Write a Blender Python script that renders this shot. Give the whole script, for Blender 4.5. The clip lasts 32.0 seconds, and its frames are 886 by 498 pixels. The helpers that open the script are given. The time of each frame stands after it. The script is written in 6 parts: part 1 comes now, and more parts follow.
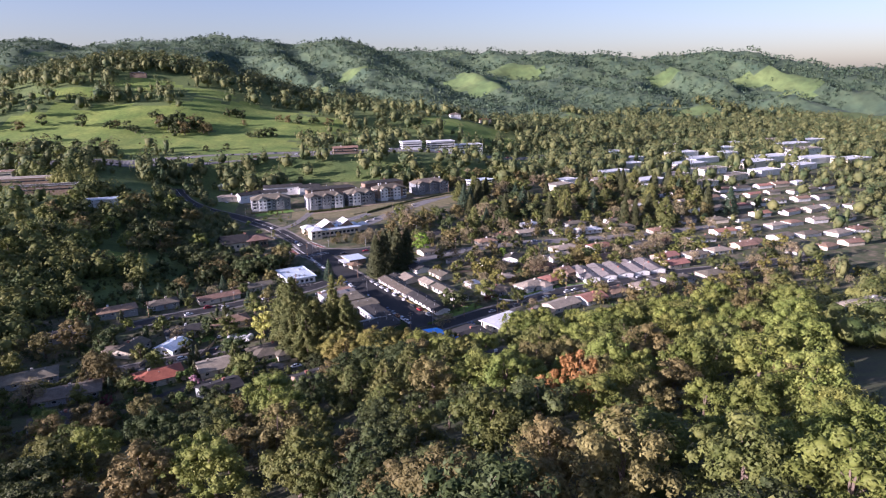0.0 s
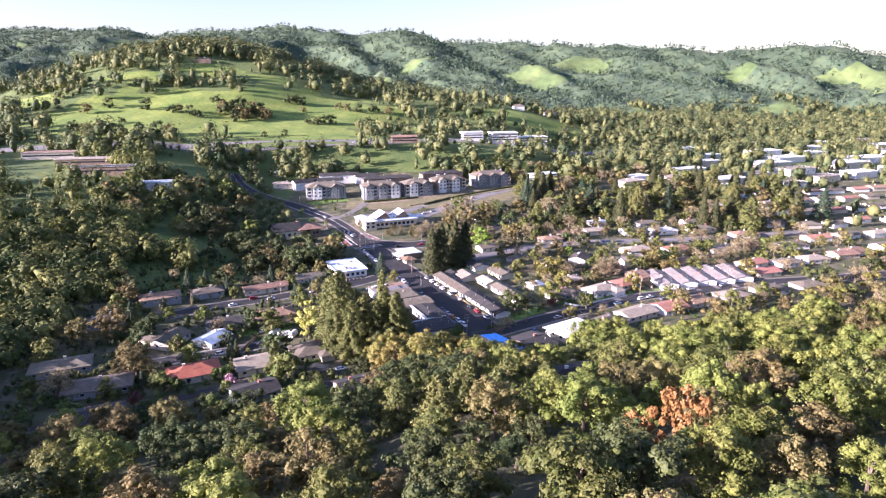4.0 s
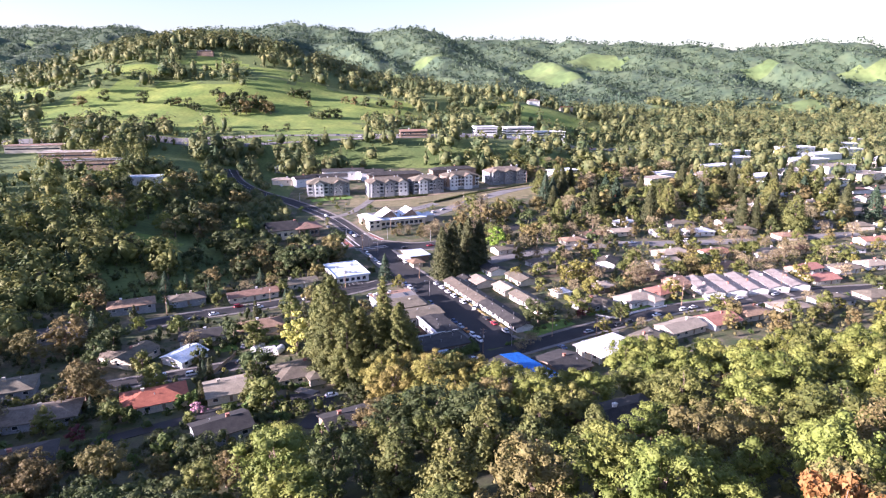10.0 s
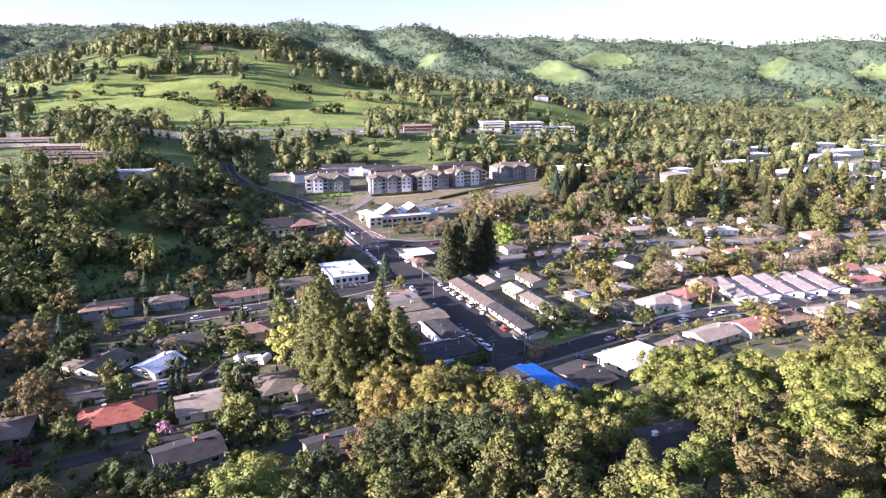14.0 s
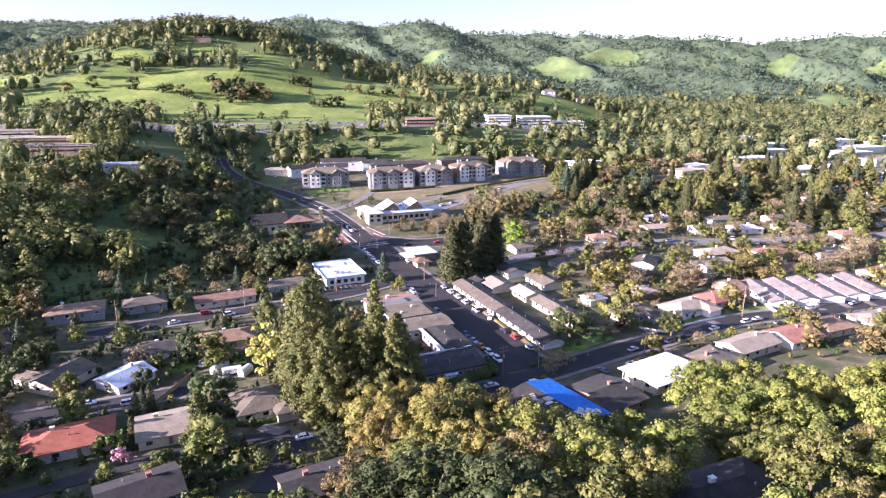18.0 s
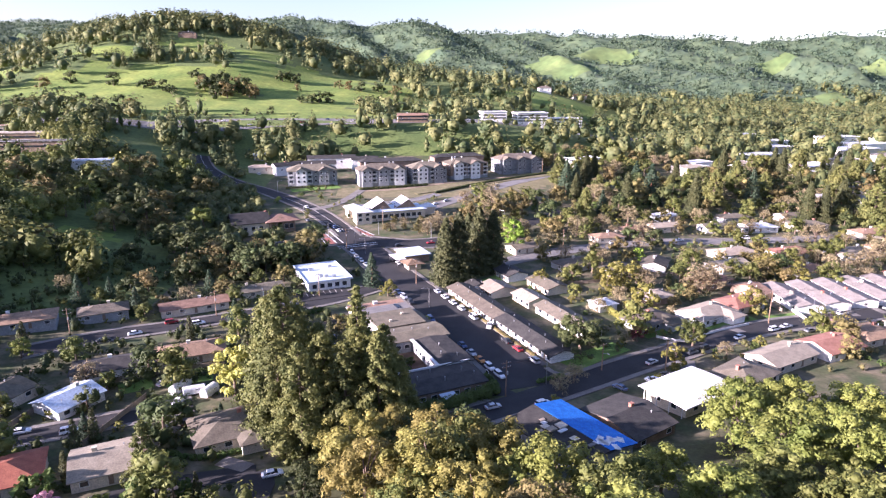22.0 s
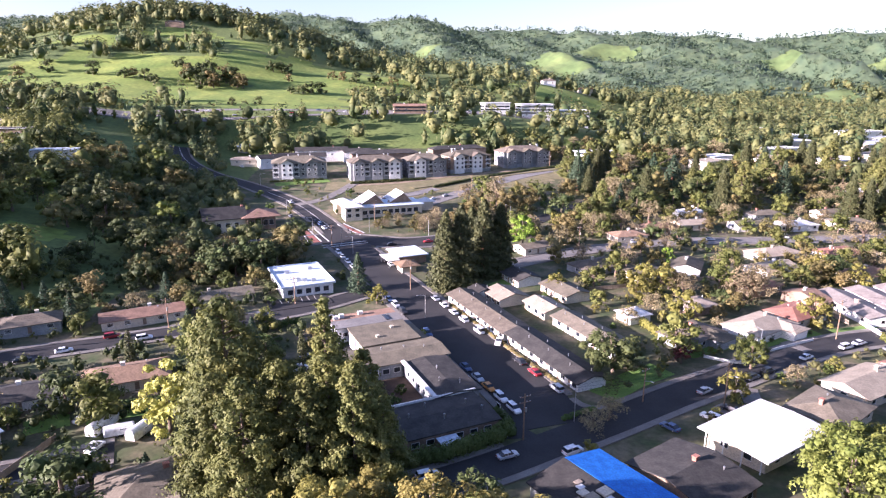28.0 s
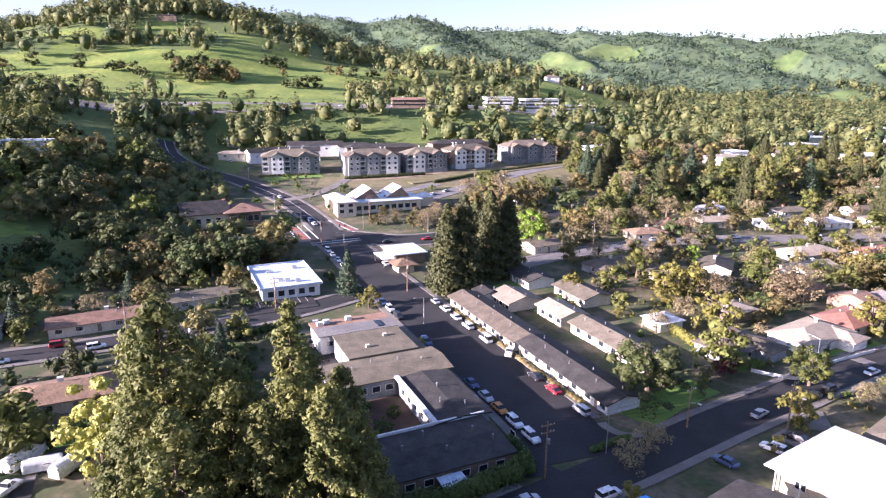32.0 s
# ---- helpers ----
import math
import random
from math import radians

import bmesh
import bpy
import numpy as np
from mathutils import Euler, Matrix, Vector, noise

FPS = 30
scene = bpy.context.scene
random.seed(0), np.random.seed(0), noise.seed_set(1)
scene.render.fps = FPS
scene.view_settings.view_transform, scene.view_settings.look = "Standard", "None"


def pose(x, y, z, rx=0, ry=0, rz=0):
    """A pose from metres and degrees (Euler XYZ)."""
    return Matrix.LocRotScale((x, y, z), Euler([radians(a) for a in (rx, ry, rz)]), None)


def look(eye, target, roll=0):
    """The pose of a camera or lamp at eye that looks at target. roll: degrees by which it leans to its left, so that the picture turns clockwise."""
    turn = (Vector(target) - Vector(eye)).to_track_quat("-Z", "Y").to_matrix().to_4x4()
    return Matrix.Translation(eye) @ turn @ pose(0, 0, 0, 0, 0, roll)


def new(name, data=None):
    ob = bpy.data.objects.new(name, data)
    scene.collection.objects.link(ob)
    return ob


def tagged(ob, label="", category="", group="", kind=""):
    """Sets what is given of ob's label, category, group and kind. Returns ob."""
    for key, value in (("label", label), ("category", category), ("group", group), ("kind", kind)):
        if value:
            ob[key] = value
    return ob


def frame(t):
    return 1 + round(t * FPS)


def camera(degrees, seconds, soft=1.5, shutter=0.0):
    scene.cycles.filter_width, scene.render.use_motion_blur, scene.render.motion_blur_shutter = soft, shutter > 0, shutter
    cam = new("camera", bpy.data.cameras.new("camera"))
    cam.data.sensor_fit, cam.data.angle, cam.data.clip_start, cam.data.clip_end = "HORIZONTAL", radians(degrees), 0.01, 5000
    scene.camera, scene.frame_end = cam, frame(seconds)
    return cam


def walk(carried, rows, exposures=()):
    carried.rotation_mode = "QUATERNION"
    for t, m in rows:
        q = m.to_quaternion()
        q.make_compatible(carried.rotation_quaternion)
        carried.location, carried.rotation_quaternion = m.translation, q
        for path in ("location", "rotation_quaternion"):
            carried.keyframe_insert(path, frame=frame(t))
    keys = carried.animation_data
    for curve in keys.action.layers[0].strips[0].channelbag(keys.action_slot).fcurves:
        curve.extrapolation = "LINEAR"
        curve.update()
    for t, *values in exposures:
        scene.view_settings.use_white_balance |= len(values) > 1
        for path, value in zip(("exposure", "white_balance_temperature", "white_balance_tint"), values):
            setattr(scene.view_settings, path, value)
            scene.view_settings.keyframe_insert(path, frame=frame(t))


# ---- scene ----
cam = camera(70.21, 32.0, 1.25)
PATH = [
    (0, (-14.81, -212.80, 126.05), (3.16, -117.81, 100.48), -0.90),
    (0.5, (-14.54, -209.06, 125.21), (-0.46, -113.49, 99.36), -0.35),
    (1, (-14.28, -205.31, 124.37), (-1.22, -109.70, 98.13), -0.03),
    (1.5, (-14.04, -201.56, 123.51), (-1.69, -105.90, 97.10), 0.06),
    (2, (-13.80, -197.80, 122.61), (-2.25, -102.06, 96.17), 0.09),
    (3, (-13.31, -190.30, 120.74), (-3.06, -94.40, 94.32), 0.06),
    (3.5, (-13.06, -186.53, 119.80), (-3.35, -90.56, 93.43), -0.02),
    (5.5, (-11.99, -171.45, 116.00), (-3.52, -75.34, 89.70), -0.02),
    (6, (-11.71, -167.74, 115.06), (-3.38, -71.62, 88.76), -0.03),
    (7, (-11.11, -160.46, 113.19), (-3.06, -64.31, 86.91), -0.06),
    (8, (-10.52, -153.34, 111.37), (-2.53, -57.20, 85.03), -0.05),
    (9, (-9.98, -146.37, 109.53), (-2.12, -50.21, 83.24), -0.02),
    (10, (-9.48, -139.55, 107.62), (-1.82, -43.35, 81.44), -0.04),
    (11, (-9.01, -132.98, 105.57), (-1.54, -36.77, 79.34), -0.04),
    (12, (-8.52, -126.57, 103.51), (-1.21, -30.35, 77.28), -0.02),
    (13, (-8.03, -120.21, 101.53), (-1.01, -23.94, 75.39), 0.01),
    (14, (-7.57, -113.87, 99.61), (-0.68, -17.59, 73.49), 0.01),
    (14.5, (-7.36, -110.71, 98.67), (-0.51, -14.41, 72.60), -0.03),
    (16.5, (-6.52, -98.00, 95.00), (0.18, -1.72, 68.84), 0.10),
    (17, (-6.32, -94.80, 94.16), (0.19, 1.50, 68.02), 0.13),
    (18, (-5.89, -88.38, 92.61), (0.46, 7.89, 66.30), 0.15),
    (19, (-5.51, -82.03, 91.00), (1.07, 14.23, 64.75), 0.12),
    (20, (-5.16, -75.84, 89.22), (1.85, 20.42, 63.05), 0.10),
    (21, (-4.80, -69.70, 87.34), (2.52, 26.52, 61.15), 0.19),
    (22, (-4.39, -63.49, 85.52), (3.02, 32.77, 59.44), 0.14),
    (23, (-3.92, -57.23, 83.68), (3.41, 39.06, 57.67), 0.11),
    (24, (-3.41, -50.97, 81.81), (3.93, 45.31, 55.79), 0.13),
    (25, (-2.95, -44.55, 80.03), (4.32, 51.74, 54.05), 0.15),
    (25.5, (-2.72, -41.28, 79.16), (4.59, 55.01, 53.19), 0.18),
    (27.5, (-1.73, -28.10, 75.65), (5.74, 68.17, 49.65), 0.22),
    (28, (-1.48, -24.87, 74.72), (6.11, 71.39, 48.69), 0.30),
    (29, (-1.03, -18.59, 72.75), (6.75, 77.69, 46.87), 0.30),
    (30, (-0.62, -12.46, 70.57), (7.34, 83.81, 44.73), 0.38),
    (31, (-0.28, -6.32, 68.31), (7.56, 90.01, 42.62), 0.33),
    (32, (0.00, 0.00, 66.00), (7.67, 96.36, 40.38), 0.44),
]
walk(cam, [(t, look(eye, target, roll)) for t, eye, target, roll in PATH], [(0.0, 1.37, 5400, 40), (0.5, 1.82, 5450, 41), (1.0, 2.15, 5500, 41), (2.0, 2.22, 5500, 41), (20.0, 2.2, 5550, 40), (32.0, 2.16, 5600, 38)])

# ---------------------------------------------------------------- sun, sky, exposure
SUN_EL, SUN_AZ = radians(15.0), radians(255)
world = bpy.data.worlds.new("sky")
scene.world = world
world.use_nodes = True
sky = world.node_tree.nodes.new("ShaderNodeTexSky")
sky.sky_type, sky.sun_disc = "NISHITA", False
sky.sun_elevation, sky.sun_rotation = SUN_EL, SUN_AZ
sky.air_density, sky.dust_density, sky.ozone_density = 1.0, 1.2, 1.0
world.node_tree.links.new(sky.outputs[0], world.node_tree.nodes["Background"].inputs[0])
world.node_tree.nodes["Background"].inputs[1].default_value = 0.06
sun_dir = Vector((math.sin(SUN_AZ) * math.cos(SUN_EL), math.cos(SUN_AZ) * math.cos(SUN_EL), math.sin(SUN_EL)))
sun = new("sun", bpy.data.lights.new("sun", "SUN"))
sun.data.energy, sun.data.angle, sun.data.color = 5.0, radians(0.5), (1.0, 0.87, 0.69)
sun.matrix_world = look(sun_dir * 500, (0, 0, 0))


# ---------------------------------------------------------------- materials
def shader(name, c1, c2, rough=0.8, scale=1.0, fine=12.0, bump=0.0, metal=0.0, per_object=0.0, per_island=0.0, translucent=0.0, c3=None, spec=0.4):
    """A two-scale noise material in world metres: c1 and c2 mixed by broad noise, darkened and lightened by fine noise."""
    m = bpy.data.materials.new(name)
    m.use_nodes = True
    nt = m.node_tree
    N, L = nt.nodes, nt.links
    bsdf = N["Principled BSDF"]
    geo = N.new("ShaderNodeNewGeometry")
    broad = N.new("ShaderNodeTexNoise")
    broad.inputs["Scale"].default_value, broad.inputs["Detail"].default_value = 1.0 / scale, 4
    L.new(geo.outputs["Position"], broad.inputs["Vector"])
    small = N.new("ShaderNodeTexNoise")
    small.inputs["Scale"].default_value, small.inputs["Detail"].default_value = fine, 3
    L.new(geo.outputs["Position"], small.inputs["Vector"])
    ramp = N.new("ShaderNodeValToRGB")
    e = ramp.color_ramp.elements
    e[0].position, e[0].color = 0.33, (*c1, 1)
    e[1].position, e[1].color = 0.67, (*c2, 1)
    if c3:
        x = e.new(0.5)
        x.color = (*c3, 1)
    L.new(broad.outputs["Fac"], ramp.inputs[0])
    hsv = N.new("ShaderNodeHueSaturation")
    L.new(ramp.outputs[0], hsv.inputs["Color"])
    val = N.new("ShaderNodeMapRange")
    val.inputs["From Min"].default_value, val.inputs["From Max"].default_value = 0.25, 0.75
    val.inputs["To Min"].default_value, val.inputs["To Max"].default_value = 0.72, 1.28
    L.new(small.outputs["Fac"], val.inputs["Value"])
    value = val.outputs[0]

    def times(sock, amount):
        r = N.new("ShaderNodeMapRange")
        r.inputs["To Min"].default_value, r.inputs["To Max"].default_value = 1 - amount, 1 + amount
        L.new(sock, r.inputs["Value"])
        k = N.new("ShaderNodeMath")
        k.operation = "MULTIPLY"
        L.new(value, k.inputs[0]), L.new(r.outputs[0], k.inputs[1])
        return k.outputs[0]

    if per_object:
        info = N.new("ShaderNodeObjectInfo")
        value = times(info.outputs["Random"], per_object)
        hue = N.new("ShaderNodeMapRange")
        hue.inputs["To Min"].default_value, hue.inputs["To Max"].default_value = 0.5 - 0.06 * per_object, 0.5 + 0.06 * per_object
        frac = N.new("ShaderNodeMath")
        frac.operation = "FRACT"
        mul = N.new("ShaderNodeMath")
        mul.operation = "MULTIPLY"
        mul.inputs[1].default_value = 7.31
        L.new(info.outputs["Random"], mul.inputs[0]), L.new(mul.outputs[0], frac.inputs[0]), L.new(frac.outputs[0], hue.inputs["Value"])
        L.new(hue.outputs[0], hsv.inputs["Hue"])
    if per_island:
        value = times(geo.outputs["Random Per Island"], per_island)
    L.new(value, hsv.inputs["Value"])
    L.new(hsv.outputs[0], bsdf.inputs["Base Color"])
    bsdf.inputs["Roughness"].default_value, bsdf.inputs["Metallic"].default_value = rough, metal
    bsdf.inputs["Specular IOR Level"].default_value = spec
    if bump:
        b = N.new("ShaderNodeBump")
        b.inputs["Strength"].default_value, b.inputs["Distance"].default_value = bump, 0.05
        L.new(small.outputs["Fac"], b.inputs["Height"]), L.new(b.outputs[0], bsdf.inputs["Normal"])
    if translucent:
        tr = N.new("ShaderNodeBsdfTranslucent")
        L.new(hsv.outputs[0], tr.inputs["Color"])
        mix = N.new("ShaderNodeMixShader")
        mix.inputs[0].default_value = translucent
        L.new(bsdf.outputs[0], mix.inputs[1]), L.new(tr.outputs[0], mix.inputs[2])
        L.new(mix.outputs[0], N["Material Output"].inputs["Surface"])
    return m


def leaf(name, c1, c2, per_object=0.22, per_island=0.14, scale=6.0):
    c1, c2 = (c1[0], c1[1], c1[2] * 1.1), (c2[0], c2[1], c2[2] * 1.1)
    return shader(name, c1, c2, rough=0.65, scale=scale, fine=2.5, per_object=per_object, per_island=per_island, translucent=0.2, spec=0.2)


M = {
    "meadow": shader("meadow_grass", (0.115, 0.18, 0.028), (0.22, 0.27, 0.05), 0.95, 30, 0.25, c3=(0.16, 0.22, 0.038)),
    "yard": shader("yard_soil_and_grass", (0.05, 0.075, 0.024), (0.18, 0.15, 0.095), 0.95, 8, 0.9, c3=(0.085, 0.088, 0.042)),
    "forest": shader("leaf_litter", (0.06, 0.055, 0.03), (0.075, 0.085, 0.03), 0.95, 7, 1.2),
    # Distance haze is mixed into these two far-range colours: duller and bluer.
    "range": shader("hazed_range_scrub", (0.044, 0.077, 0.044), (0.08, 0.115, 0.057), 0.95, 45, 0.06),
    "range_meadow": shader("hazed_meadow_grass", (0.085, 0.135, 0.045), (0.125, 0.17, 0.055), 0.95, 90, 0.05),
    "scrub": shader("woodland_floor", (0.07, 0.11, 0.028), (0.125, 0.165, 0.042), 0.95, 30, 0.4),
    # Planting-bed soil, darkened so that its colour also holds the courtyard's shade.
    "mulch": shader("shaded_bed_soil", (0.045, 0.03, 0.022), (0.08, 0.052, 0.036), 0.95, 2, 4),
    "lawn": shader("lawn", (0.10, 0.19, 0.03), (0.15, 0.25, 0.05), 0.95, 4, 3),
    "asphalt": shader("asphalt", (0.021, 0.021, 0.022), (0.035, 0.034, 0.035), 0.85, 9, 3, bump=0.2),
    "asphalt_pale": shader("worn_asphalt", (0.15, 0.145, 0.14), (0.22, 0.21, 0.20), 0.9, 12, 2),
    "concrete": shader("concrete", (0.15, 0.137, 0.122), (0.22, 0.205, 0.185), 0.85, 5, 4),
    "dirt": shader("bare_soil", (0.20, 0.15, 0.10), (0.30, 0.23, 0.16), 0.95, 6, 1.5),
    "straw": shader("dry_grass_bank", (0.13, 0.125, 0.055), (0.22, 0.185, 0.10), 0.95, 5, 1.2),
    "paint_white": shader("road_paint", (0.6, 0.6, 0.58), (0.75, 0.75, 0.72), 0.7, 1, 6),
    "brick_red": shader("crosswalk_brick", (0.25, 0.09, 0.07), (0.33, 0.13, 0.1), 0.85, 2, 5),
    "wall_white": shader("white_painted_wall", (0.66, 0.65, 0.62), (0.78, 0.77, 0.74), 0.8, 2.5, 3),
    "wall_cream": shader("cream_stucco", (0.55, 0.48, 0.37), (0.66, 0.59, 0.47), 0.85, 2.5, 3),
    "wall_grey": shader("grey_siding", (0.24, 0.25, 0.255), (0.33, 0.34, 0.345), 0.85, 2.5, 3),
    "wall_brown": shader("brown_siding", (0.20, 0.14, 0.10), (0.29, 0.21, 0.15), 0.85, 2.5, 3),
    "wall_sage": shader("sage_shingle_siding", (0.16, 0.175, 0.185), (0.23, 0.24, 0.25), 0.85, 2.5, 3),
    "roof_grey": shader("grey_shingle_roof", (0.105, 0.09, 0.066), (0.165, 0.142, 0.105), 0.9, 2.5, 2.2, bump=0.3, per_object=0.3),
    "roof_dark": shader("dark_shingle_roof", (0.028, 0.027, 0.026), (0.052, 0.049, 0.045), 0.9, 2.5, 2.2, bump=0.3, per_object=0.2),
    "roof_tan": shader("tan_gravel_roof", (0.25, 0.21, 0.16), (0.34, 0.29, 0.22), 0.92, 3, 2.5, bump=0.2, per_object=0.15),
    "roof_pale": shader("pale_shingle_roof", (0.20, 0.175, 0.155), (0.27, 0.24, 0.215), 0.9, 2.5, 2.2, bump=0.3),
    "roof_olive": shader("weathered_gravel_roof", (0.12, 0.105, 0.075), (0.18, 0.155, 0.11), 0.92, 3, 2.5, bump=0.2),
    "roof_brown": shader("brown_shake_roof", (0.19, 0.12, 0.08), (0.28, 0.18, 0.12), 0.9, 2, 2.2, bump=0.3, per_object=0.2),
    "roof_red": shader("red_tile_roof", (0.25, 0.078, 0.046), (0.34, 0.115, 0.066), 0.8, 1.5, 4, bump=0.4),
    "roof_terracotta": shader("weathered_terracotta_roof", (0.27, 0.135, 0.09), (0.36, 0.19, 0.13), 0.88, 1.8, 3, bump=0.3, per_object=0.2),
    "roof_white": shader("white_membrane_roof", (0.58, 0.58, 0.58), (0.72, 0.72, 0.71), 0.7, 5, 1.5),
    "roof_blue_white": shader("pale_blue_metal_roof", (0.50, 0.58, 0.66), (0.62, 0.69, 0.76), 0.45, 5, 1.5),
    "tarp": shader("blue_tarpaulin", (0.008, 0.13, 0.50), (0.02, 0.20, 0.62), 0.75, 1.4, 3, bump=0.5),
    "trim": shader("white_trim", (0.70, 0.70, 0.68), (0.8, 0.8, 0.78), 0.6, 2, 4),
    "glass": shader("window_glass", (0.02, 0.025, 0.03), (0.035, 0.04, 0.05), 0.08, 3, 1, spec=0.6),
    "bark": shader("bark", (0.10, 0.07, 0.05), (0.18, 0.14, 0.105), 0.95, 0.6, 6, bump=0.5),
    "bark_red": shader("redwood_bark", (0.16, 0.075, 0.045), (0.23, 0.12, 0.075), 0.95, 0.5, 6),
    "pole": shader("weathered_pole_wood", (0.20, 0.13, 0.08), (0.30, 0.2, 0.13), 0.9, 0.7, 6),
    "steel": shader("galvanised_steel", (0.42, 0.43, 0.44), (0.52, 0.53, 0.54), 0.4, 1, 5, metal=0.8),
    "black": shader("black_rubber", (0.015, 0.015, 0.015), (0.025, 0.025, 0.025), 0.8, 1, 5),
    "fence": shader("fence_boards", (0.22, 0.17, 0.12), (0.31, 0.25, 0.19), 0.9, 1.2, 5),
    "brick": shader("chimney_brick", (0.30, 0.13, 0.09), (0.40, 0.19, 0.14), 0.9, 0.8, 6),
    "oak": leaf("oak_leaves", (0.085, 0.105, 0.023), (0.15, 0.155, 0.038)),
    "oak_lime": leaf("spring_oak_leaves", (0.115, 0.145, 0.026), (0.215, 0.228, 0.048)),
    "oak_dark": leaf("live_oak_leaves", (0.045, 0.066, 0.02), (0.085, 0.10, 0.03)),
    "olive": leaf("olive_brown_leaves", (0.125, 0.11, 0.036), (0.20, 0.165, 0.056)),
    "gold": leaf("golden_green_leaves", (0.17, 0.155, 0.034), (0.255, 0.225, 0.055)),
    "redwood": leaf("redwood_needles", (0.05, 0.06, 0.022), (0.095, 0.10, 0.035), 0.1),
    "pine": leaf("pine_needles", (0.092, 0.11, 0.03), (0.175, 0.178, 0.047), 0.12),
    "spruce": leaf("spruce_needles", (0.04, 0.07, 0.035), (0.07, 0.10, 0.05), 0.12),
    "willow": leaf("pale_yellow_leaves", (0.36, 0.36, 0.07), (0.48, 0.46, 0.12), 0.1),
    "lime": leaf("lime_green_leaves", (0.17, 0.28, 0.025), (0.24, 0.36, 0.05), 0.12),
    "yellow": leaf("yellow_leaves", (0.15, 0.15, 0.03), (0.22, 0.205, 0.045), 0.15),
    "orange": leaf("rust_orange_leaves", (0.25, 0.115, 0.034), (0.33, 0.165, 0.055), 0.15),
    "twig": leaf("bare_twigs", (0.20, 0.165, 0.08), (0.31, 0.26, 0.13), 0.15, 0.3),
    "maroon": leaf("maroon_leaves", (0.10, 0.035, 0.035), (0.15, 0.05, 0.05), 0.2),
    "pink": leaf("pink_blossom", (0.55, 0.30, 0.33), (0.66, 0.40, 0.42), 0.1),
    "hedge": leaf("hedge_leaves", (0.07, 0.11, 0.025), (0.11, 0.15, 0.035)),
    "garden": leaf("garden_bush_leaves", (0.055, 0.08, 0.026), (0.19, 0.165, 0.06), 0, 0.12, 6),
    "slope_wood": leaf("slope_leaves", (0.055, 0.085, 0.022), (0.20, 0.20, 0.05), 0, 0.15, 18),
    "far_wood": leaf("hill_woods", (0.05, 0.083, 0.03), (0.185, 0.185, 0.06), 0, 0.1, 16),
    # Leaf colour of the far range, with bluish distance haze put in.
    "hazed_range_wood": leaf("distant_woods", (0.045, 0.08, 0.044), (0.084, 0.12, 0.058), 0, 0.1, 60),
}


# ---------------------------------------------------------------- ground form
def sstep(a, b, v):
    t = np.clip((v - a) / (b - a), 0, 1)
    return t * t * (3 - 2 * t)


def soft(d, s):
    return 0.5 * (d + np.sqrt(d * d + s * s))


WAVE_SETS = {}


def waves(x, y, size, seed):
    """A cheap smooth pseudo-noise in -1..1 on arrays."""
    if (size, seed) not in WAVE_SETS:
        r = np.random.RandomState(seed)
        terms = []
        for k in range(5):
            a, p, q = r.uniform(0, 6.283), r.uniform(0, 6.283), r.uniform(0.7, 1.5)
            terms.append((math.cos(a) * 6.283 * q / size, math.sin(a) * 6.283 * q / size, p))
        WAVE_SETS[size, seed] = terms
    z = 0.0
    for a, b, p in WAVE_SETS[size, seed]:
        z = z + np.sin(x * a + y * b + p)
    return z / 3.2


def bump(x, c, w):
    return np.exp(-(((x - c) / w) ** 2))


def crest(x):
    """Height of the far range along its crest."""
    h = 268 - 0.035 * x + 28 * bump(x, -430, 180) + 12 * bump(x, -1365, 90) - 20 * bump(x, -1105, 150) + 16 * bump(x, 107, 130)
    return h - 16 * bump(x, 1126, 120) + 6 * bump(x, 1400, 120) - 40 * sstep(1480, 1720, x) + 5 * waves(x, 0 * x, 170, 31)


def crest_line(x):
    """How far off the crest runs: the range comes nearer to the east."""
    return np.clip(2630 - 0.52 * x, 1740, 3700)


def ground(x, y):
    x, y = np.asarray(x, float), np.asarray(y, float)
    foot = 58 + np.where(x > 0, 0.10, 0.12) * x
    near = 0.325 * soft(foot - y, 28) * (1 - 0.18 * sstep(5, -35, x) - 0.2 * sstep(-60, -140, x))
    near = 100 - soft(100 - near, 20)
    valley = 0.05 * soft(y - 250, 30) - 0.042 * soft(y - 520, 60)
    left = sstep(-82, -285, x) * (0.25 + 0.75 * sstep(110, 240, y)) * sstep(20, 110, y)
    north = sstep(475, 570, y) * (1 - sstep(60, 300, x))
    bank = np.maximum(30 * left, 27 * north)
    hill = 121 * np.exp(-(((x + 330) / np.where(x < -330, 330, 350)) ** 2 + ((y - 1040) / 303) ** 2))
    hill = hill + 38 * np.exp(-(((x - 225) / 160) ** 2 + ((y - 880) / 125) ** 2))
    hill = hill + 22 * np.exp(-(((x - 480) / 140) ** 2 + ((y - 1010) / 100) ** 2))
    # Hill added out of view on the left, to shade the near-left gardens.
    hill = hill + 58 * np.exp(-(((x + 282) / 60) ** 2 + ((y + 45) / 115) ** 2))
    top, foot_far = crest_line(x), np.clip(1450 - 0.2 * x, 1050, 1650)
    spur = 0.6 * (1 - np.abs(waves(x + 0.3 * (y - top), 0 * y, 560, 3))) + 0.4 * (1 - np.abs(waves(x + 0.5 * y, y * 0.8, 300, 5)))
    spur = np.clip(1.25 * spur - 0.2, 0, 1)
    rise = np.clip((y - foot_far) / (top - foot_far), 0, 1)
    far = (crest(x) - 34) * (spur * rise ** 0.9 + (1 - spur) * rise ** 2.4) * (1 - 0.6 * sstep(0, 900, y - top - 15))
    far = far + 7 * rise * waves(x, y, 150, 12)
    return near + valley + bank + hill + far + sstep(560, 760, y) * waves(x, y, 210, 8) * 4


